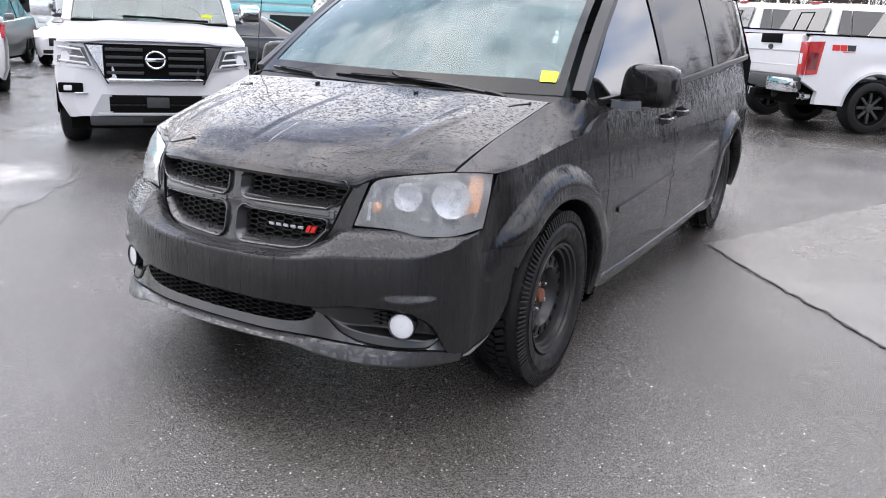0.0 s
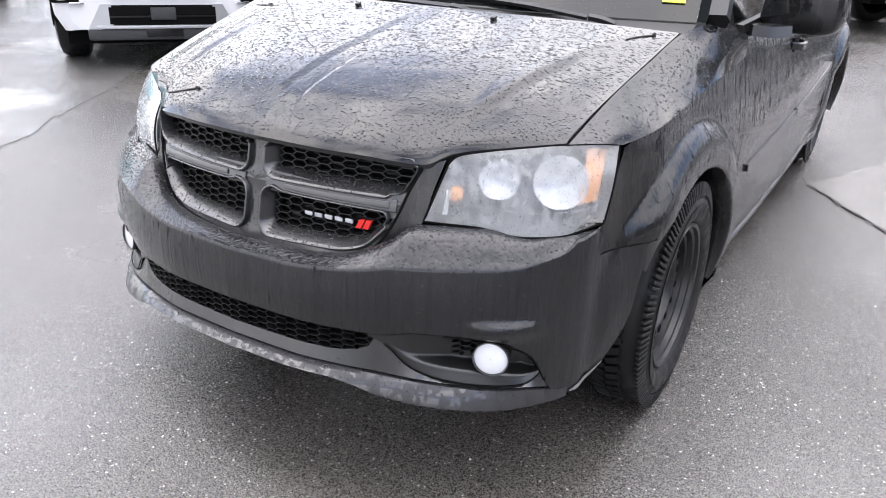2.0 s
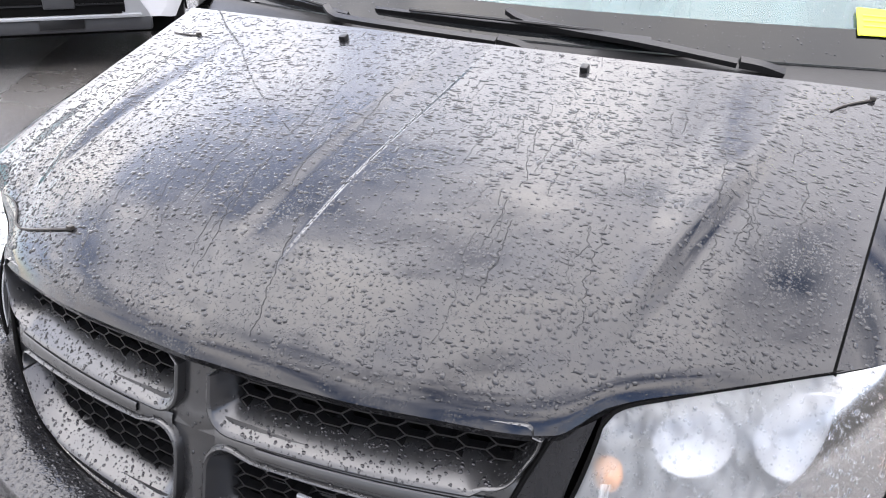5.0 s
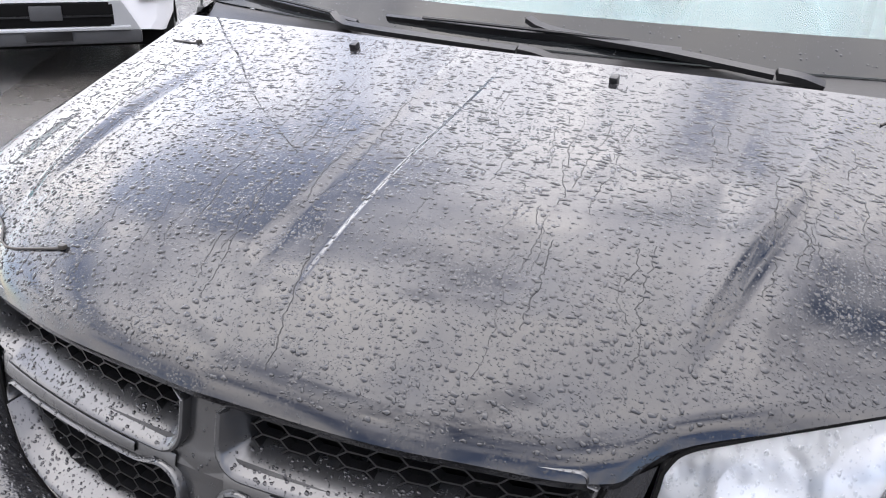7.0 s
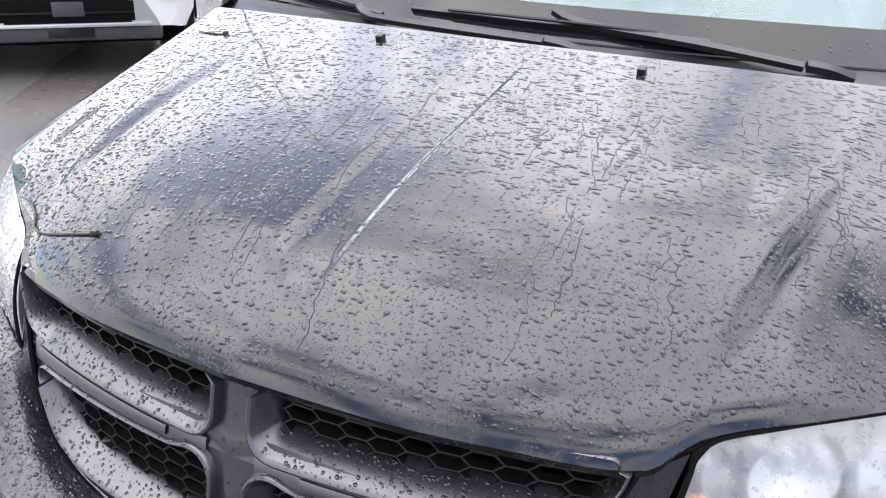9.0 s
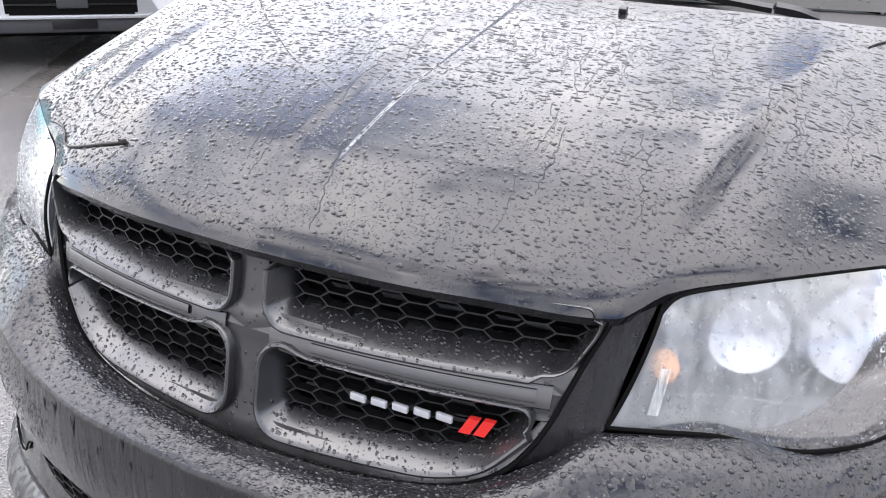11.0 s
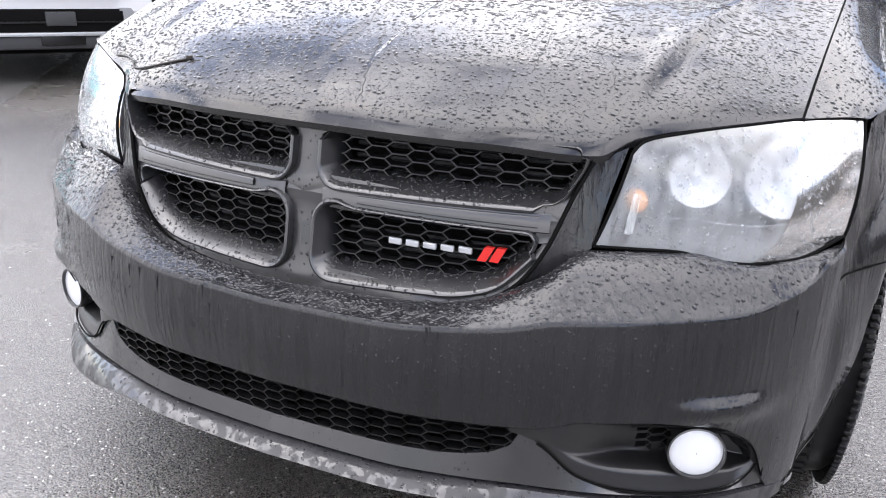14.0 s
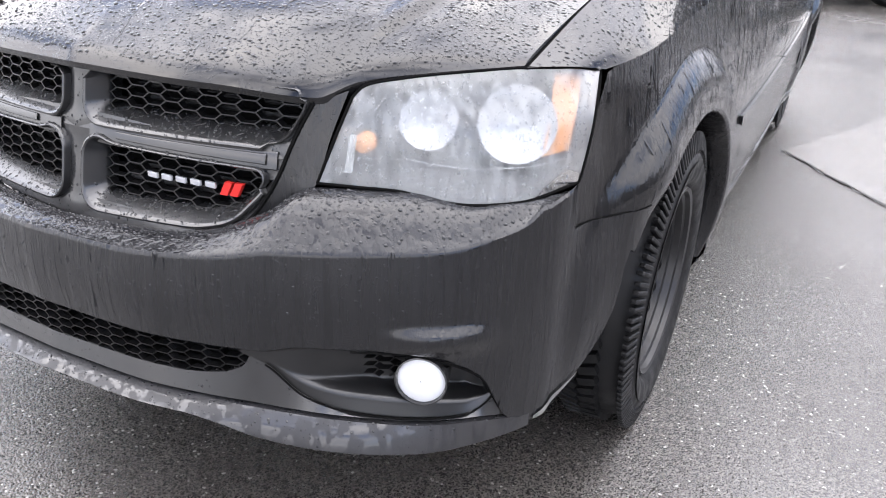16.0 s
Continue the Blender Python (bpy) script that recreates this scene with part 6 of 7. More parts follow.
        loft([[Vector(p) + Vector((0, d, 0)) for p in f] for d in (0, 0.08)], bm, closed=True)
        cap(bm, f)
        part("cladding", bm, GREYTRIM, c, "grey corner cladding")
        for hy in (0.98, 4.05):
            arch_plate(c, hy, 0.39, 0.46, 0.985, s)
            simple_wheel(c, (s * 0.85, hy, 0.39), 0.39, 0.27, ALLOY, s, 6)
    # grille with three bars and a ring emblem
    part("grille", box((-0.50, 0.045, 0.685), (0.50, 0.12, 0.99), 0.02), BLACK, c, "dark barred grille")
    part("bonnet_gap", box((-0.66, 0.05, 0.990), (0.66, 0.12, 1.002), 0.004), BLACK, c)
    for z in (0.745, 0.815, 0.885, 0.955):
        for s in (1, -1):
            part("grille_bar", box((min(s * 0.12, s * 0.47), 0.028, z - 0.014), (max(s * 0.12, s * 0.47), 0.06, z + 0.014), 0.006), DARKTRIM, c)
    em = part("emblem", tube([(0.092 * math.cos(a), 0, 0.076 * math.sin(a)) for a in [2 * math.pi * i / 28 for i in range(29)]], 0.012, 8), CHROME, c, "round chrome emblem")
    em.matrix_basis = pose(0, 0.02, 0.868)
    part("emblem_bar", box((-0.10, -0.008, -0.018), (0.10, 0.012, 0.018), 0.004), CHROME, em)
    part("grille_frame", box((-0.46, 0.03, 0.662), (0.46, 0.07, 0.695), 0.01), CHROME, c)
    part("lower_grille", box((-0.47, 0.05, 0.375), (0.47, 0.14, 0.535), 0.015), BLACK, c)
    part("radar_plate", box((-0.11, 0.035, 0.42), (0.11, 0.06, 0.52), 0.01), DARKTRIM, c)
    part("intake_bar", box((-0.46, 0.04, 0.44), (0.46, 0.065, 0.452)), MESH, c)
    part("skid_trim", box((-0.58, 0.035, 0.348), (0.58, 0.08, 0.375), 0.008), GREYTRIM, c)
    part("skid_plate", box((-0.66, 0.06, 0.25), (0.66, 0.3, 0.35), 0.03), DARKTRIM, c)
    part("plate_holder", box((-0.16, 0.045, 0.28), (0.16, 0.08, 0.36), 0.008), MESH, c)
    part("underside", box((-0.85, 0.3, 0.2), (0.85, 5.0, 0.36)), BLACK, c)
    return c


def pickup(at, label):
    c = thing("pickup_truck", label, "truck", "parked pickups", at=at)
    W, L = 1.0, 6.3
    shell([(0.0, 0.86, 0.5, 1.15, 0.1), (0.1, 0.94, 0.48, 1.25, 0.1), (0.6, W, 0.48, 1.33, 0.1), (1.5, W, 0.48, 1.40, 0.08), (2.6, W, 0.48, 1.42, 0.06), (4.02, W, 0.48, 1.44, 0.05)], "cab_body", WHITEPAINT, c)
    rows = []
    for y, w, k in ((1.5, 0.9, 1.42), (2.15, 0.78, 1.96), (2.5, 0.76, 2.02), (3.3, 0.76, 2.03), (3.75, 0.76, 2.01), (3.98, 0.88, 1.45)):
        rows.append([(0.94, y, 1.40), (w + 0.03, y, k - 0.09), (w * 0.94, y, k), (0, y, k + 0.03), (-w * 0.94, y, k), (-w - 0.03, y, k - 0.09), (-0.94, y, 1.40)])
    part("cab_roof", loft(rows), WHITEPAINT, c, sharp=45)
    patch("rear_window", [(0.78, 3.995, 1.50), (-0.78, 3.995, 1.50), (-0.68, 3.83, 1.93), (0.68, 3.83, 1.93)], CARGLASS, c, "dark rear window", 0.0, 0.012)
    sl = [Vector((x, 4.012 - 0.384 * (z - 1.50), z)) for x, z in ((0.24, 1.53), (-0.22, 1.53), (-0.22, 1.86), (0.24, 1.86))]
    part("slider_frame", tube(sl + sl[:1], 0.012, 6), BLACK, c)
    part("brake_light", box((-0.16, 3.70, 2.03), (0.16, 3.80, 2.065), 0.01), TAILRED, c, "red high brake light")
    part("windscreen", loft([[(x, y, z) for x in (-0.8 + 0.05 * k, 0, 0.8 - 0.05 * k)] for k, y, z in ((0, 1.5, 1.45), (1, 2.12, 1.97))]), CARGLASS, c)
    for s in (1, -1):
        for y0, y1, t0, t1 in ((1.85, 2.68, 2.2, 2.68), (2.80, 3.50, 2.80, 3.48), (3.53, 3.80, 3.51, 3.70)):
            q = [(s * 0.965, y0, 1.48), (s * 0.965, y1, 1.48), (s * 0.85, t1, 1.90), (s * 0.85, t0, 1.90)]
            patch("side_window", q if s < 0 else [q[1], q[0], q[3], q[2]], CARGLASS, c, "", 0.0, 0.016)
        # bed side with wheel opening
        hy, hz, r = 5.0, 0.42, 0.53
        rows = []
        line = [(4.06, 0.5), (4.06, 1.50), (6.22, 1.50), (6.26, 0.75)]
        for i in range(49):
            a = radians(2 + 176 * i / 48)
            d, best = (math.cos(a), math.sin(a)), None
            for (y0, z0), (y1, z1) in zip(line, line[1:]):
                ey, ez = y1 - y0, z1 - z0
                den = d[0] * ez - d[1] * ey
                t = ((y0 - hy) * ez - (z0 - hz) * ey) / den if abs(den) > 1e-9 else -1
                k = ((y0 - hy) * d[1] - (z0 - hz) * d[0]) / den if abs(den) > 1e-9 else -1
                if t > 0 and -1e-6 <= k <= 1 + 1e-6:
                    best = t
            best = max(best or 1.0, r + 0.05)
            col = [(s * (W - 0.10), hy + r * d[0], hz + r * d[1])]
            for k in range(10):
                q = r + (best - r) * (k / 9)
                z = hz + q * d[1]
                col.append((s * (W + 0.035 * smooth(r + 0.13, r, q) - 0.03 * smooth(1.2, 1.5, z)), hy + q * d[0], z))
            col.append((s * (W - 0.10), hy + best * d[0], hz + best * d[1]))
            rows.append(col)
        part("bed_side", loft(rows), WHITEPAINT, c, "white bed side")
        part("fender_flare", loft([[(s * (W + dx), hy + q * math.cos(radians(a)), hz + q * math.sin(radians(a))) for dx, q in ((-0.3, 0.50), (0.0, 0.50), (0.045, 0.535), (0.035, 0.57))] for a in range(4, 178, 6)]), GREYTRIM, c)
        lamp = patch("tail_lamp", [(s * (W + 0.006), 6.05, 0.92), (s * (W + 0.006), 6.24, 0.90), (s * (W + 0.006), 6.24, 1.40), (s * (W + 0.006), 5.99, 1.41)], TAILRED, c, "red tail lamp", 0.012, 0.0)
        part("lamp_side", box((min(s * 0.84, s * 1.0), 6.235, 0.90), (max(s * 0.84, s * 1.0), 6.285, 1.40), 0.015), TAILRED, lamp)
        patch("lamp_panel", [(s * (W + 0.012), 6.08, 0.98), (s * (W + 0.012), 6.225, 0.98), (s * (W + 0.012), 6.225, 1.24), (s * (W + 0.012), 6.06, 1.24)], mat("dark_red_lens", (0.13, 0.006, 0.008), rough=0.12, coat=1.0) if s > 0 else bpy.data.materials["dark_red_lens"], lamp, "darker red inner panel", 0.006, 0.004)
        part("reverse_light", box((min(s * 0.87, s * 0.94), 6.275, 1.06), (max(s * 0.87, s * 0.94), 6.29, 1.22), 0.004), LAMPGLASS, lamp)
        part("bumper_corner", box((min(s * 0.30, s * 0.95), 6.26, 0.62), (max(s * 0.30, s * 0.95), 6.46, 0.84), 0.04), CHROME, c, "chrome bumper end")
        for y in (0.95, hy):
            if y < 2:
                arch_plate(c, y, 0.42, 0.52, W - 0.004, s)
            simple_wheel(c, (s * 0.86, y, 0.42), 0.42, 0.30, DARKTRIM, s, 8)
        # marking: plain red and grey blocks
        for k, (y0, y1, m) in enumerate(((5.84, 5.72, RED), (5.70, 5.60, RED), (5.58, 5.45, DARKTRIM))):
            part("side_marking", box((min(s * 0.985, s * 1.0015), y1, 1.28), (max(s * 0.985, s * 1.0015), y0, 1.37)), m, c)
        part("marker_line", box((min(s * 0.985, s * 1.0015), 5.45, 1.255), (max(s * 0.985, s * 1.0015), 5.65, 1.265)), RED, c)
        part("exhaust_tip", disc_stack([(-0.1, 0.05), (0.0, 0.055), (0.0, 0.045), (-0.08, 0.04)], 16), CHROME, c).matrix_basis = pose(-0.70 - 0.13 * (s > 0), 6.1, 0.56, 0, 0, 90)
    gate = part("tailgate", box((-0.84, 6.20, 0.88), (0.84, 6.28, 1.50), 0.02), WHITEPAINT, c, "white tailgate")
    part("gate_step", box((-0.83, 6.27, 1.24), (0.83, 6.29, 1.26), 0.004), GREYTRIM, gate)
    part("gate_crease", box((-0.83, 6.27, 1.02), (0.83, 6.287, 1.035), 0.004), WHITEPAINT, gate)
    part("gate_handle", box((-0.30, 6.26, 1.36), (0.30, 6.305, 1.51), 0.015), BLACK, gate, "black tailgate handle")
    part("oval_emblem", disc_stack([(0, 0.055), (0.012, 0.05), (0.014, 0.001)], 24), DARKTRIM, gate).matrix_basis = pose(0, 6.285, 1.30, 0, 0, 90) @ Matrix.Diagonal((1, 1.3, 0.8, 1))
    part("bed_rail_cap", box((-0.98, 4.06, 1.495), (-0.86, 6.24, 1.52), 0.008), BLACK, c)
    part("bed_rail_cap", box((0.86, 4.06, 1.495), (0.98, 6.24, 1.52), 0.008), BLACK, c)
    part("bed_floor", box((-0.9, 4.06, 0.80), (0.9, 6.24, 0.86)), DARKTRIM, c)
    part("bumper_middle", box((-0.95, 6.22, 0.66), (0.95, 6.40, 0.86), 0.03), DARKTRIM, c)
    part("hitch", box((-0.09, 6.2, 0.50), (0.09, 6.5, 0.62), 0.015), BLACK, c)
    part("rear_axle", disc_stack([(-0.75, 0.07), (-0.2, 0.08), (-0.15, 0.16), (0.15, 0.16), (0.2, 0.08), (0.75, 0.07)], 16), BLACK, c).matrix_basis = pose(0, 5.0, 0.44)
    part("underside", box((-0.7, 0.3, 0.42), (0.7, 6.1, 0.6)), BLACK, c)
    part("spare_tyre", disc_stack([(-0.12, 0.2), (-0.12, 0.34), (0.0, 0.38), (0.1, 0.34), (0.1, 0.2)], 28), RUBBER, c).matrix_basis = pose(0, 5.75, 0.55, 0, 90, 0)
    return c


large_suv(pose(-4.46, 3.60, 0, 0, 0, 51.0) @ Matrix.Diagonal((0.98, 1, 1.065, 1)))
truck_at = pose(5.01, 16.23, 0, 0, 0, 128)
pickup(truck_at, "white four-door pickup with black wheels and red tail lamps")
pickup(truck_at @ pose(2.75, 0.1, 0) @ Matrix.Diagonal((1, 1, 1.06, 1)), "white four-door pickup parked behind another pickup")
pickup(truck_at @ pose(5.6, 0.1, 0) @ Matrix.Diagonal((1, 1, 1.10, 1)), "tall white pickup at the far end of a parked row")
car("sedan", "white sedan with a dark grille", pose(-15.69, 10.42, 0, 0, 0, 42), WHITEPAINT)
car("compact_suv", "grey compact suv parked among other cars", pose(-16.03, 7.57, 0, 0, 0, 44), GREYPAINT, L=4.6, belt=1.08, roof=1.68, hood=1.0, deck=1.2, back=4.5, R=0.36)
car("coupe", "black low sedan with wet paint", pose(-13.1, 9.13, 0, 0, 0, -50.3), BLACKPAINT, L=4.9, roof=1.42, belt=1.0)
car("hatchback", "white hatchback with upright red tail lamps", pose(-14.77, 6.83, 0, 0, 0, -116), WHITEPAINT, L=4.4, belt=1.05, roof=1.62, deck=1.18, back=4.3, R=0.36)


# ---------------------------------------------------------------- the far side of the yard
TEAL = mat("teal_cladding", (0.25, 0.62, 0.66), rough=0.5, vary=0.15, vary_scale=2)
PALE = mat("pale_cladding", (0.75, 0.80, 0.80), rough=0.6, vary=0.1, vary_scale=1.5)
CONCRETE = mat("weathered_concrete", (0.28, 0.275, 0.26), rough=0.85, vary=0.25, vary_scale=3, bump=0.2, bump_scale=30)
BARK = mat("wet_bark", (0.055, 0.045, 0.037), rough=0.9, vary=0.4, vary_scale=12, bump=0.5, bump_scale=40)
BEIGE = mat("beige_panel", (0.50, 0.44, 0.34), rough=0.7, vary=0.15, vary_scale=3)


def building(at):
    b = thing("commercial_building", "low teal and white clad commercial building", "building", at=at)
    part("wall", box((-16, 0, 0), (16, 10, 6.0)), PALE, b)
    for i in range(9):
        part("cladding_band", box((-16.1, -0.12, 1.75 + i * 0.42), (16.1, -0.01, 2.03 + i * 0.42), 0.02), TEAL, b)
    part("roof", box((-16.4, -0.4, 5.9), (16.4, 10.4, 6.3)), DARKTRIM, b)
    for i in range(11):
        x = -15 + i * 3
        w = part("window", box((x - 1.1, -0.05, 0.35), (x + 1.1, 0.02, 1.6)), CARGLASS, b)
        part("window_frame", box((x - 1.18, -0.10, 0.28), (x + 1.18, -0.02, 0.36)), GREYTRIM, w)
    return b


def bare_tree(at, h, seed):
    rng = random.Random(seed)
    t = thing("bare_tree", "leafless tree with a wet dark trunk", "tree", "bare trees", at=at)
    part("trunk", tube(curve([(0, 0, -0.05), (0.05, 0.02, h * 0.2), (-0.06, 0.05, h * 0.5), (0.1, 0, h)], 14), h * 0.028, 9, r_end=h * 0.006), BARK, t)
    bm = bmesh.new()

    def grow(p, d, l, r, n):
        q = p + d * l
        m = p.lerp(q, 0.5) + Vector((rng.uniform(-1, 1), rng.uniform(-1, 1), rng.uniform(-0.5, 1))) * l * 0.07
        tube([p, m, q], r, 5, bm, r_end=r * 0.55)
        if n:
            for _ in range(3):
                e = (d + Vector((rng.uniform(-1, 1), rng.uniform(-1, 1), rng.uniform(-0.3, 0.8))) * 0.75).normalized()
                grow(p.lerp(q, rng.uniform(0.45, 1)), e, l * rng.uniform(0.5, 0.75), r * 0.5, n - 1)
    for i in range(13):
        z = h * rng.uniform(0.13, 0.95)
        a = rng.uniform(0, 6.28)
        grow(Vector((0, 0, z)), Vector((math.cos(a), math.sin(a), 0.55)).normalized(), h * 0.22 * (1.15 - z / h), h * 0.010, 3)
    tagged(part("crown", bm, BARK, t, "bare twigs"), kind="stuff")
    return t


building(pose(-36.1, 19.3, 0, 0, 0, 45))
for i, (x, y, h) in enumerate(((-17.5, 24, 8), (-15.2, 26, 7), (-12.6, 25, 9), (14, 48, 9), (19, 47, 8), (24, 50, 10), (2, 60, 9), (-8, 52, 9), (9, 55, 8))):
    bare_tree(pose(x, y, 0, 0, 0, i * 40), h, i)


def far_woods(count, seed):
    """A thin belt of leafless trees beyond the yard."""
    rng = random.Random(seed)
    vs, fs = [], []

    def spike(p, d, l, r):
        u = d.cross(Vector((0.3, 0.9, 0.2))).normalized()
        w = d.cross(u)
        k = len(vs)
        for j in range(3):
            a = 2.094 * j
            vs.append(p + (u * math.cos(a) + w * math.sin(a)) * r)
        vs.append(p + d * l)
        fs.extend(((k, k + 1, k + 3), (k + 1, k + 2, k + 3), (k + 2, k, k + 3)))
    for _ in range(count):
        a = radians(rng.uniform(-75, 75))
        r = rng.uniform(52, 72)
        p, h = Vector((r * math.sin(a), r * math.cos(a), 0)), rng.uniform(5, 10)
        spike(p, Vector((rng.uniform(-0.06, 0.06), 0, 1)).normalized(), h, h * 0.02)
        for _ in range(34):
            z = h * rng.uniform(0.12, 0.92)
            q = rng.uniform(0, 6.28)
            d = Vector((math.cos(q), math.sin(q), rng.uniform(0.4, 1.3))).normalized()
            l = h * 0.34 * (1.1 - z / h) + 0.4
            spike(p + Vector((0, 0, z)), d, l, 0.035 + 0.02 * rng.random())
    me = bpy.data.meshes.new("far_woods")
    me.from_pydata([tuple(v) for v in vs], [], fs)
    me.materials.append(BARK)
    return tagged(new("far_woods", me), "belt of leafless trees beyond the yard", "trees", kind="stuff")


far_woods(620, 77)


def trailer(at):
    c = thing("camper_trailer", "white camper trailer with a covered spare wheel", "trailer", at=at)
    part("body", box((-1.2, 0, 0.6), (1.2, 6.0, 3.0), 0.12, seg=3), PALE, c)
    part("stripe", box((-1.215, 0.3, 1.2), (1.215, 5.7, 1.4), 0.01), DARKTRIM, c)
    part("window", box((-1.22, 1.5, 1.7), (1.22, 2.8, 2.3), 0.04), CARGLASS, c)
    part("spare_wheel", disc_stack([(-0.1, 0.1), (-0.1, 0.36), (0.0, 0.4), (0.1, 0.36), (0.1, 0.1), (0.1, 0.001)], 28), RUBBER, c).matrix_basis = pose(0.1, -0.1, 1.6, 0, 0, 90)
    part("door", box((-0.9, -0.02, 0.75), (-0.3, 0.03, 2.5), 0.02), BEIGE, c)
    for s in (1, -1):
        simple_wheel(c, (s * 1.05, 3.2, 0.35), 0.35, 0.2, ALLOY, s, 6)
    part("frame", box((-1.0, -0.3, 0.42), (1.0, 6.1, 0.6)), BLACK, c)
    return c


trailer(pose(-27.0, 16.4, 0, 0, 0, 45))
tagged(part("low_wall", box((-45, 33, 0), (30, 33.4, 0.9), 0.03), CONCRETE), "long weathered concrete kerb wall", "wall", kind="structure")


# ---------------------------------------------------------------- out of view, mirrored in the van's flank: a van, and a wall added to darken it
def cargo_van(at):
    c = thing("cargo_van", "tall white panel van with dark cab windows", "van", at=at)
    shell([(0.0, 0.8, 0.35, 0.95, 0.1), (0.15, 0.93, 0.3, 1.1, 0.1), (0.9, 0.98, 0.3, 1.35, 0.1), (1.6, 0.98, 0.3, 2.2, 0.15), (2.0, 0.98, 0.3, 2.4, 0.12), (5.4, 0.98, 0.3, 2.4, 0.12), (5.5, 0.95, 0.35, 2.3, 0.12)], "body", WHITEPAINT, c)
    patch("windscreen", [(-0.82, 0.95, 1.42), (0.82, 0.95, 1.42), (0.76, 1.5, 2.08), (-0.76, 1.5, 2.08)], CARGLASS, c, "", 0.02, 0.03)
    for s in (1, -1):
        q = [(s * 0.985, 1.35, 1.4), (s * 0.985, 2.2, 1.4), (s * 0.965, 2.2, 2.0), (s * 0.965, 1.65, 2.0)]
        patch("side_window", q if s < 0 else [q[1], q[0], q[3], q[2]], CARGLASS, c, "", 0.0, 0.012)
        for hy in (0.95, 4.4):
            arch_plate(c, hy, 0.36, 0.43, 0.97, s)
            simple_wheel(c, (s * 0.84, hy, 0.36), 0.36, 0.22, ALLOY, s, 6)
    part("underside", box((-0.8, 0.3, 0.2), (0.8, 5.3, 0.34)), BLACK, c)
    return c


cargo_van(pose(9.5, 4.5, 0, 0, 0, 8))
# added unseen wall: its dark colour and height darken the flank's reflection
REFLECTWALL = mat("dark_reflected_wall", (0.075, 0.072, 0.068), rough=0.85, vary=0.25, vary_scale=1.2, bump=0.2, bump_scale=12)
tagged(part("unseen_dark_wall", box((17, -14, 0), (17.4, 34, 3.6), 0.04), REFLECTWALL), "plain dark wall added out of view to darken the van's flank", "wall", kind="structure")


# ---------------------------------------------------------------- rain on the van
def bead(bm, p, n, along, a, b, h, seg=7, wob=0.22):
    """A flattened dome of water at p, a by b across and h high."""
    t = (along - n * along.dot(n)).normalized()
    w = n.cross(t)
    lobes = [1 + wob * math.sin(i * 2.4 + 900 * p.x + 500 * p.y) for i in range(seg)]
    rings = []
    for r, k in ((1.0, 0.0), (0.86, 0.55), (0.5, 0.92)):
        rings.append([bm.verts.new(p + t * (a * r * g * math.cos(q)) + w * (b * r * g * math.sin(q)) + n * (h * k - 0.0002)) for q, g in zip([2 * math.pi * i / seg for i in range(seg)], lobes)])
    top = bm.verts.new(p + n * h)
    for r0, r1 in zip(rings, rings[1:]):
        for i in range(seg):
            bm.faces.new((r0[i], r0[(i + 1) % seg], r1[(i + 1) % seg], r1[i]))
    for i in range(seg):
        bm.faces.new((rings[-1][i], rings[-1][(i + 1) % seg], top))


def surface(f, u, v, e=0.004):
    p = f(u, v)
    n = (f(u + e, v) - p).cross(f(u, v + e) - p).normalized()
    return p, (n if n.z > 0 else -n)


def ledge_at(u, v):
    """The wet top of the bumper: u from -1 to 1 across, v from its crease to its upper edge."""
    a, s = abs(u) * 0.815, (1 if u >= 0 else -1)
    n = plan_normal(a)
    lo = Vector((a, P_Y(a), CREASE(a))) - n * 0.004
    q = lo.lerp(Vector((a, TOP_Y(a), TOP_Z(a))), v)
    q.z += 0.017 * math.sin(math.pi * v ** 1.35) * smooth(0.81, 0.72, a)
    return mirror(q, s)


def crown_at(u, v):
    """The crown of the left fender."""
    i = min(max(u, 0), 0.999) * 39
    j = int(i)
    p = CROWN_IN[j].lerp(CROWN_IN[min(j + 1, 39)], i - j)
    y = 0.566 + (1.452 - 0.566) * u
    q = Vector((body_x(y, SHOULDER(y)), y, SHOULDER(y)))
    return p.lerp(q, v) + Vector((0.006, -0.002, 0.004)) * math.sin(math.pi * v)


CROWN_IN = curve([(0.726, 0.464, 0.903), (0.749, 0.70, 0.991), (0.769, 0.90, 1.047), (0.789, 1.09, 1.098), (0.842, 1.26, 1.120), (0.895, 1.452, 1.085)], 40)


def rain(name, f, count, u0, u1, v0, v1, small, big, seed, keep=None, flow=Vector((0.25, -1, 0)), stretch=(1.0, 1.6), wob=0.18):
    rng = random.Random(seed)
    bm = bmesh.new()
    taken = set()
    for _ in range(count):
        u, v = rng.uniform(u0, u1), rng.uniform(v0, v1)
        if keep and not keep(u, v, rng):
            continue
        p, n = surface(f, u, v)
        a = small + (big - small) * rng.random() ** 2.4
        cell = (int(p.x / 0.0036 + 600), int(p.y / 0.0036 + 600))
        if a > 0.0013:
            if any((cell[0] + i, cell[1] + j) in taken for i in (-1, 0, 1) for j in (-1, 0, 1)):
                continue
            taken.add(cell)
        side = Vector((1, rng.uniform(-0.4, 0.4), 0)) if rng.random() < 0.75 else flow
        bead(bm, p, n, side, a * rng.uniform(*stretch) * (1 + 0.6 * (v > 0.4 and seed == 11)), a * rng.uniform(0.75, 1.0), a * rng.uniform(0.40, 0.60) * (1 - 0.35 * (v if seed == 11 else 0)), 9 if a > 0.002 else 6, wob)
    return tagged(part(name, bm, DROP, minivan, "rain beads"), kind="stuff")


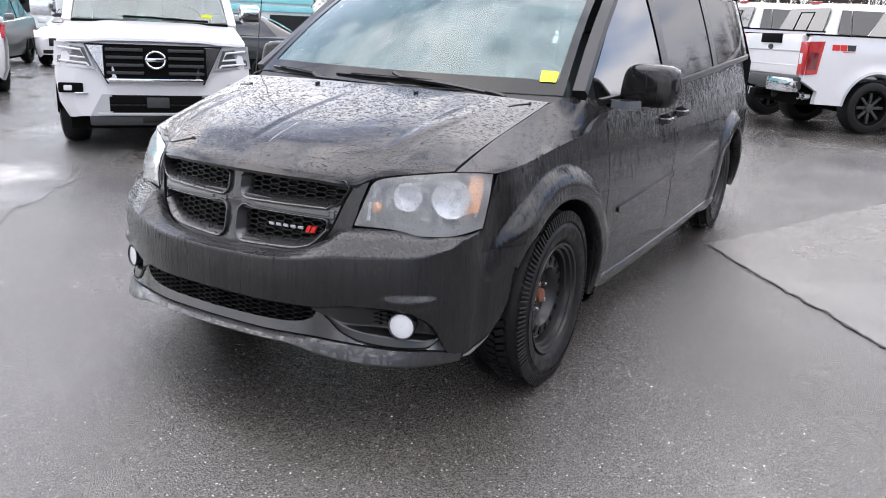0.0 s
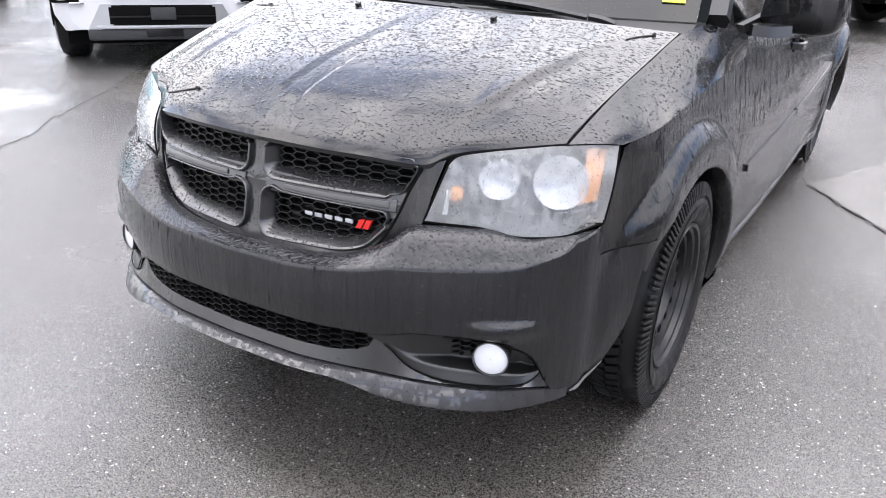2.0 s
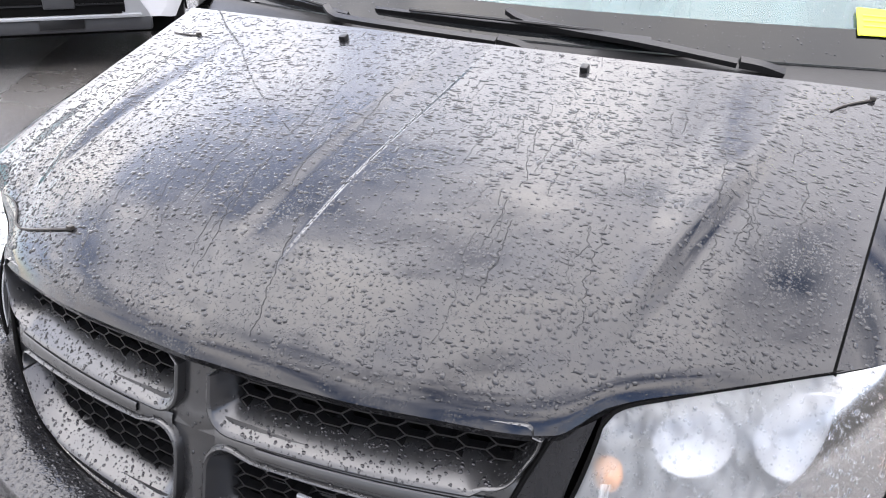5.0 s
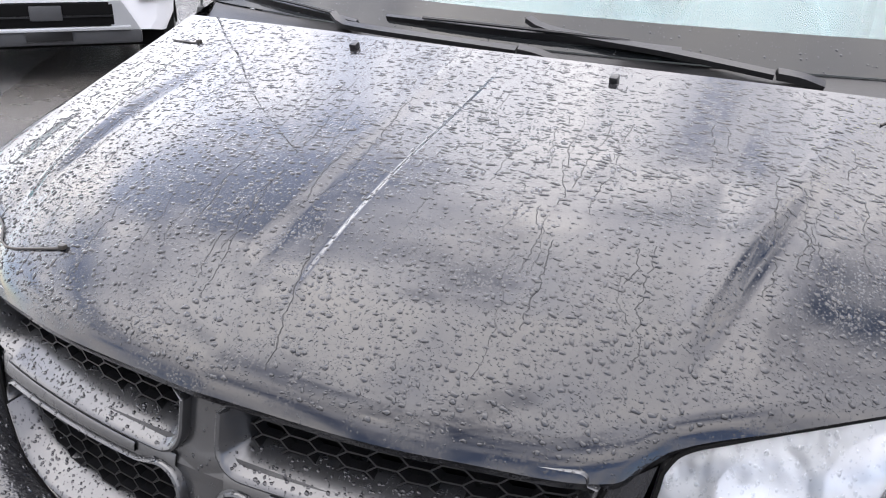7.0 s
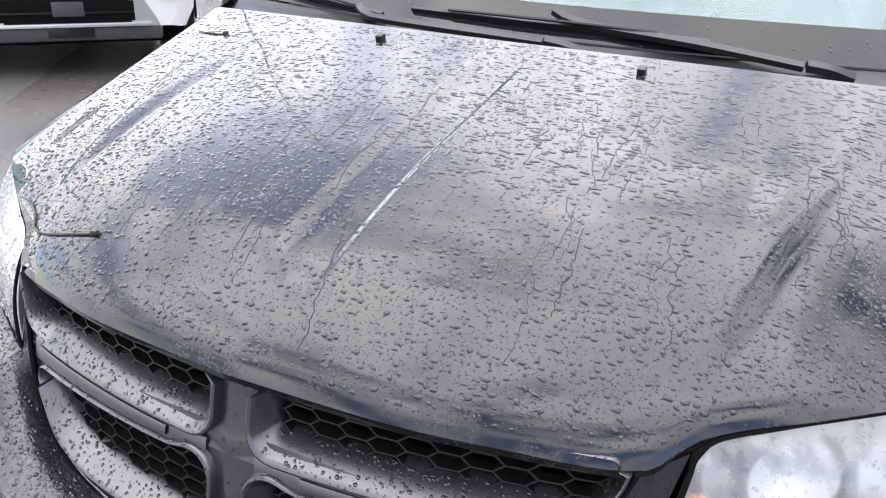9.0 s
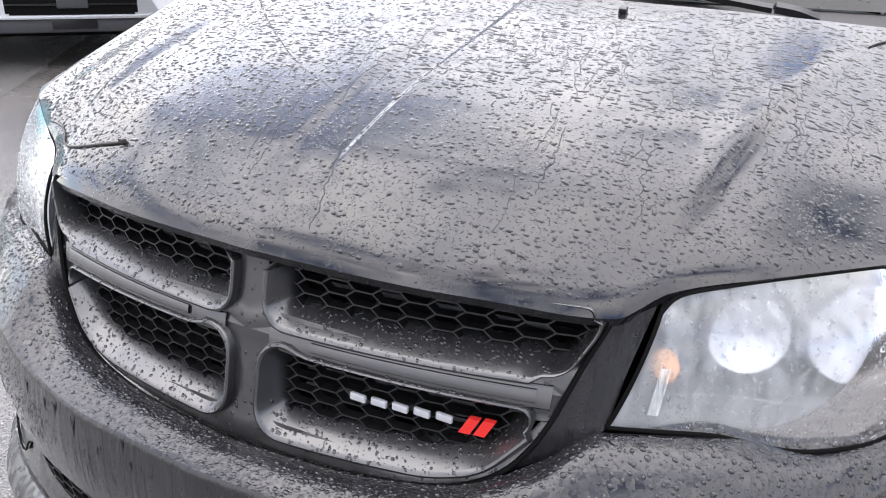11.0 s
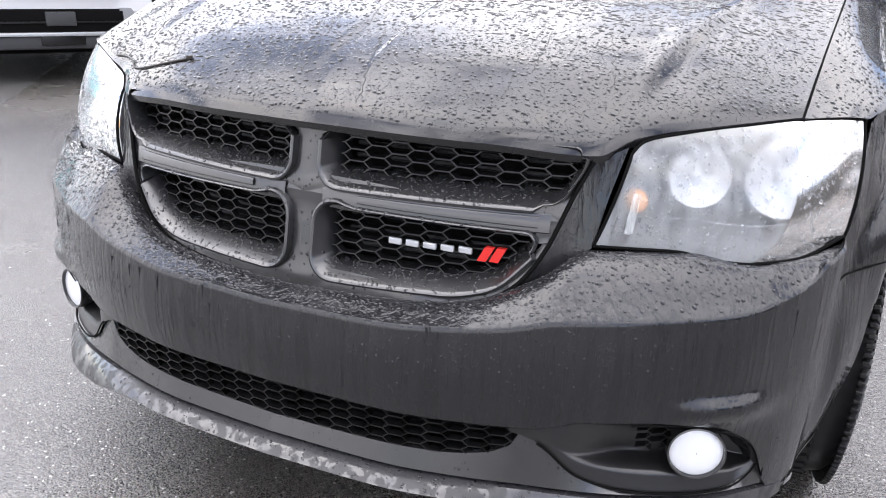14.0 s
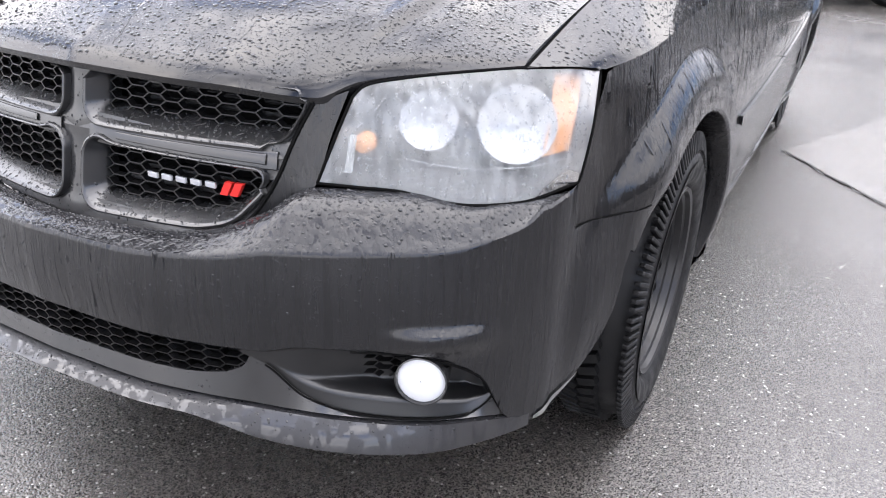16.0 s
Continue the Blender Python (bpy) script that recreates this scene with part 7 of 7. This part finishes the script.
def thick_rain(u, v, rng):
    q = noise.noise(Vector((u * 3.1, v * 3.4, 2.0)))
    return rng.random() < (0.74 + 0.5 * q) * (1.16 - 0.58 * v)


rain("bonnet_rain", hood_at, 46000, -0.99, 0.99, 0.015, 0.985, 0.0007, 0.0040, 11, thick_rain)
rain("bonnet_mist", hood_at, 15000, -0.97, 0.97, 0.004, 0.30, 0.0005, 0.0016, 14, flow=Vector((0.1, -1, -0.4)), stretch=(0.9, 1.5))
rain("bumper_rain", ledge_at, 9000, -1, 1, 0.03, 0.95, 0.0010, 0.0042, 12, stretch=(0.9, 1.15), wob=0.07)
rain("fender_rain", crown_at, 1500, 0.0, 0.97, 0.04, 0.9, 0.0011, 0.0038, 13, stretch=(1.0, 1.4), wob=0.12)


def face_at(u, v):
    a, s = abs(u) * 0.81, (1 if u >= 0 else -1)
    n, z = plan_normal(a), FACE_LOW(a) + 0.01 + (CREASE(a) - FACE_LOW(a) - 0.02) * v
    q = Vector((a, P_Y(a), z)) + n * 0.006 * math.sin(math.pi * v)
    return mirror(q, s)


def face_bead(count, seed):
    rng = random.Random(seed)
    bm = bmesh.new()
    for _ in range(count):
        u, v = rng.uniform(-0.97, 0.97), rng.random() ** 0.55
        if 0.64 < abs(u) * 0.81 < 0.76 and v < 0.4:
            continue
        p = face_at(u, v)
        n = plan_normal(abs(p.x))
        n = Vector((n.x * (1 if p.x >= 0 else -1), n.y, 0))
        a = 0.0008 + 0.0016 * rng.random() ** 3
        bead(bm, p, n, Vector((0, 0, 1)), a * (1.3 if rng.random() < 0.93 else rng.uniform(5, 14)), a, a * 0.6, 6)
    tagged(part("face_rain", bm, DROP, minivan, "fine rain beads"), kind="stuff")


face_bead(2600, 21)


def side_runs(count, seed):
    """Beads and long drips on the upper flank of the van."""
    rng = random.Random(seed)
    bm = bmesh.new()
    for _ in range(count):
        y = rng.uniform(0.62, 4.95)
        top = SHOULDER(y) if y < 1.46 else BELT(y) - 0.01
        z = top - 0.004 - 0.34 * rng.random() ** 1.9
        if math.hypot(y - HUB_Y, z - HUB_Z) < ARCH + 0.02 or math.hypot(y - REAR_Y, z - HUB_Z) < ARCH + 0.02:
            continue
        x = body_x(y, z)
        n = Vector((1, 0, (x - body_x(y, z + 0.01)) / 0.01)).normalized()
        a = 0.0009 + 0.0016 * rng.random() ** 2
        long = rng.uniform(1.2, 2.5) if rng.random() < 0.7 else rng.uniform(5, 16)
        bead(bm, Vector((x, y, z)), n, Vector((0, 0, 1)), a * long, a, a * 0.5, 6)
    tagged(part("flank_rain", bm, DROP, minivan, "rain beads and long drips"), kind="stuff")


side_runs(5200, 61)


def wet_part(name, count, small, big, seed, low=0.25, where=None):
    """Rain beads over the upward faces of a part of the van."""
    ob = bpy.data.objects[name]
    rng = random.Random(seed)
    faces = [(p.area * max(p.normal.z, 0.1), p) for p in ob.data.polygons if p.normal.z > low and (where is None or where(p.center))]
    if not faces:
        return
    weight = list(itertools.accumulate(a for a, _ in faces))
    m = ob.matrix_basis
    bm = bmesh.new()
    for _ in range(count):
        p = faces[min(bisect_at(weight, rng.random() * weight[-1]), len(faces) - 1)][1]
        vs = [ob.data.vertices[i].co for i in p.vertices]
        i = rng.randrange(1, len(vs) - 1)
        r, q = rng.random(), rng.random()
        if r + q > 1:
            r, q = 1 - r, 1 - q
        at = vs[0] + (vs[i] - vs[0]) * r + (vs[i + 1] - vs[0]) * q
        a = small + (big - small) * rng.random() ** 3
        bead(bm, m @ at, (m.to_3x3() @ p.normal).normalized(), Vector((0.3, 0.2, -1)), a * rng.uniform(1, 1.4), a, a * rng.uniform(0.4, 0.6), 7, 0.1)
    tagged(part(name.split(".")[0] + "_rain", bm, DROP, minivan, "rain beads"), kind="stuff")


def bisect_at(weight, x):
    lo, hi = 0, len(weight)
    while lo < hi:
        mid = (lo + hi) // 2
        lo, hi = (mid + 1, hi) if weight[mid] < x else (lo, mid)
    return lo


wet_part("grille_surround", 4200, 0.0008, 0.0030, 71, low=0.12)
wet_part("bumper_lip", 900, 0.0008, 0.0028, 72, low=0.1)
wet_part("valance", 700, 0.0008, 0.0026, 73, low=0.1)
wet_part("fog_pod", 260, 0.0008, 0.0026, 74, low=0.35)
wet_part("fog_pod.001", 160, 0.0008, 0.0026, 75, low=0.35)
wet_part("black_border", 700, 0.0008, 0.0028, 76)
wet_part("cowl", 700, 0.0010, 0.0032, 77)
wet_part("a_pillar", 260, 0.0008, 0.0026, 78, low=0.05)


def lens_beads(s, seed):
    rng = random.Random(seed)
    bm = bmesh.new()
    for _ in range(1500):
        t, k = rng.uniform(0.03, 0.97), rng.uniform(0.04, 0.97)
        p, n = headlight_at(t, k)
        a = 0.0009 + 0.0026 * rng.random() ** 3
        bead(bm, mirror(p, s), mirror(n, s), Vector((0, 0, 1)), a * 1.3, a, a * 0.6, 6)
    ob = tagged(part("lens_rain", bm, WATER, minivan, "clear rain beads"), kind="stuff")
    ob.visible_shadow = False


WATER = glass("clear_water", (0.96, 0.97, 0.98), clear=0.9, haze=0.02, rough=0.0)


def screen_beads(count, seed):
    rng = random.Random(seed)
    bm = bmesh.new()
    for _ in range(count):
        u, k = rng.uniform(-0.96, 0.96), rng.uniform(0.02, 0.95)
        p, n = surface(ws_at, u, k)
        a = 0.0007 + 0.0022 * rng.random() ** 3
        bead(bm, p, n if n.y < 0 else -n, Vector((0, 0.6, 1)), a * rng.uniform(1, 2), a, a * 0.5, 6)
    ob = tagged(part("windscreen_rain", bm, WATER, minivan, "clear rain beads"), kind="stuff")
    ob.visible_shadow = False


screen_beads(2600, 33)
lens_beads(1, 31)
lens_beads(-1, 32)


def run_off(count, seed):
    """Thin winding trails that drops have left on the bonnet."""
    rng = random.Random(seed)
    bm = bmesh.new()
    for _ in range(count):
        u, v = rng.uniform(-0.75, 0.9), rng.uniform(0.25, 0.8)
        pts, d = [], rng.uniform(-0.001, 0.001)
        for k in range(rng.randint(30, 110)):
            p, n = surface(hood_at, u, v)
            pts.append(p + n * 0.0002)
            d = d * 0.45 + rng.gauss(0.0002, 0.0010)
            u, v = u + d, v - 0.0026
            if v < 0.03 or abs(u) > 0.97:
                break
        if len(pts) > 4:
            r = rng.uniform(0.0002, 0.0004)
            rows = []
            for i, p in enumerate(pts):
                t = (pts[min(i + 1, len(pts) - 1)] - pts[max(i - 1, 0)]).normalized()
                w = t.cross(Vector((0, 0, 1))).normalized()
                rows.append([p - w * r * 1.6, p + Vector((0, 0, r * 0.3)), p + w * r * 1.6])
            loft(rows, bm)
    tagged(part("run_off", bm, TRAIL, minivan, "thin trails of run-off water"), kind="stuff")


run_off(75, 41)


# ---------------------------------------------------------------- small things
TWIG = mat("wet_twig", (0.03, 0.026, 0.022), rough=0.5, vary=0.4, vary_scale=80)


def twig(u0, v0, u1, v1, bend, label):
    pts = []
    for i in range(12):
        t = i / 11
        p, n = surface(hood_at, u0 + (u1 - u0) * t + bend * math.sin(math.pi * t), v0 + (v1 - v0) * t)
        pts.append(p + n * 0.0018)
    bm = tube(pts, 0.0014, 6, r_end=0.0022)
    ob = tagged(part("twig", bm, TWIG), label, "twig", "twigs on the bonnet")
    part("bud", box(pts[-1] - Vector((0.005, 0.004, 0.001)), pts[-1] + Vector((0.005, 0.005, 0.006)), 0.002), TWIG, ob)
    return ob


twig(-0.79, 0.012, -0.43, 0.092, 0.012, "thin dark wet twig lying on the bonnet")
twig(-0.93, 0.80, -0.80, 0.80, 0.01, "short dark curled twig on the bonnet")
twig(0.86, 0.86, 0.93, 0.94, -0.01, "short dark bent twig on the bonnet")

CHIP = mat("pale_stone_chip", (0.42, 0.41, 0.39), rough=0.6, vary=0.3, vary_scale=50)


def chips(count, seed):
    """Loose pale grit on the asphalt."""
    rng = random.Random(seed)
    bm = bmesh.new()
    for _ in range(count):
        x, y = rng.uniform(-4.5, 4.0), rng.uniform(-2.5, 4.5)
        r = 0.0009 + 0.0038 * rng.random() ** 6
        k = [bm.verts.new((x + r * rng.uniform(0.6, 1.2) * math.cos(q), y + r * rng.uniform(0.6, 1.2) * math.sin(q), 0.0035)) for q in (0, 1.3, 2.5, 3.8, 5.1)]
        t = bm.verts.new((x, y, 0.004 + r * 0.6))
        for i in range(5):
            bm.faces.new((k[i], k[(i + 1) % 5], t))
    return tagged(part("stone_chips", bm, CHIP, sharp=10), "scattered pale stone grit on wet asphalt", "grit", kind="stuff")


chips(1500, 51)
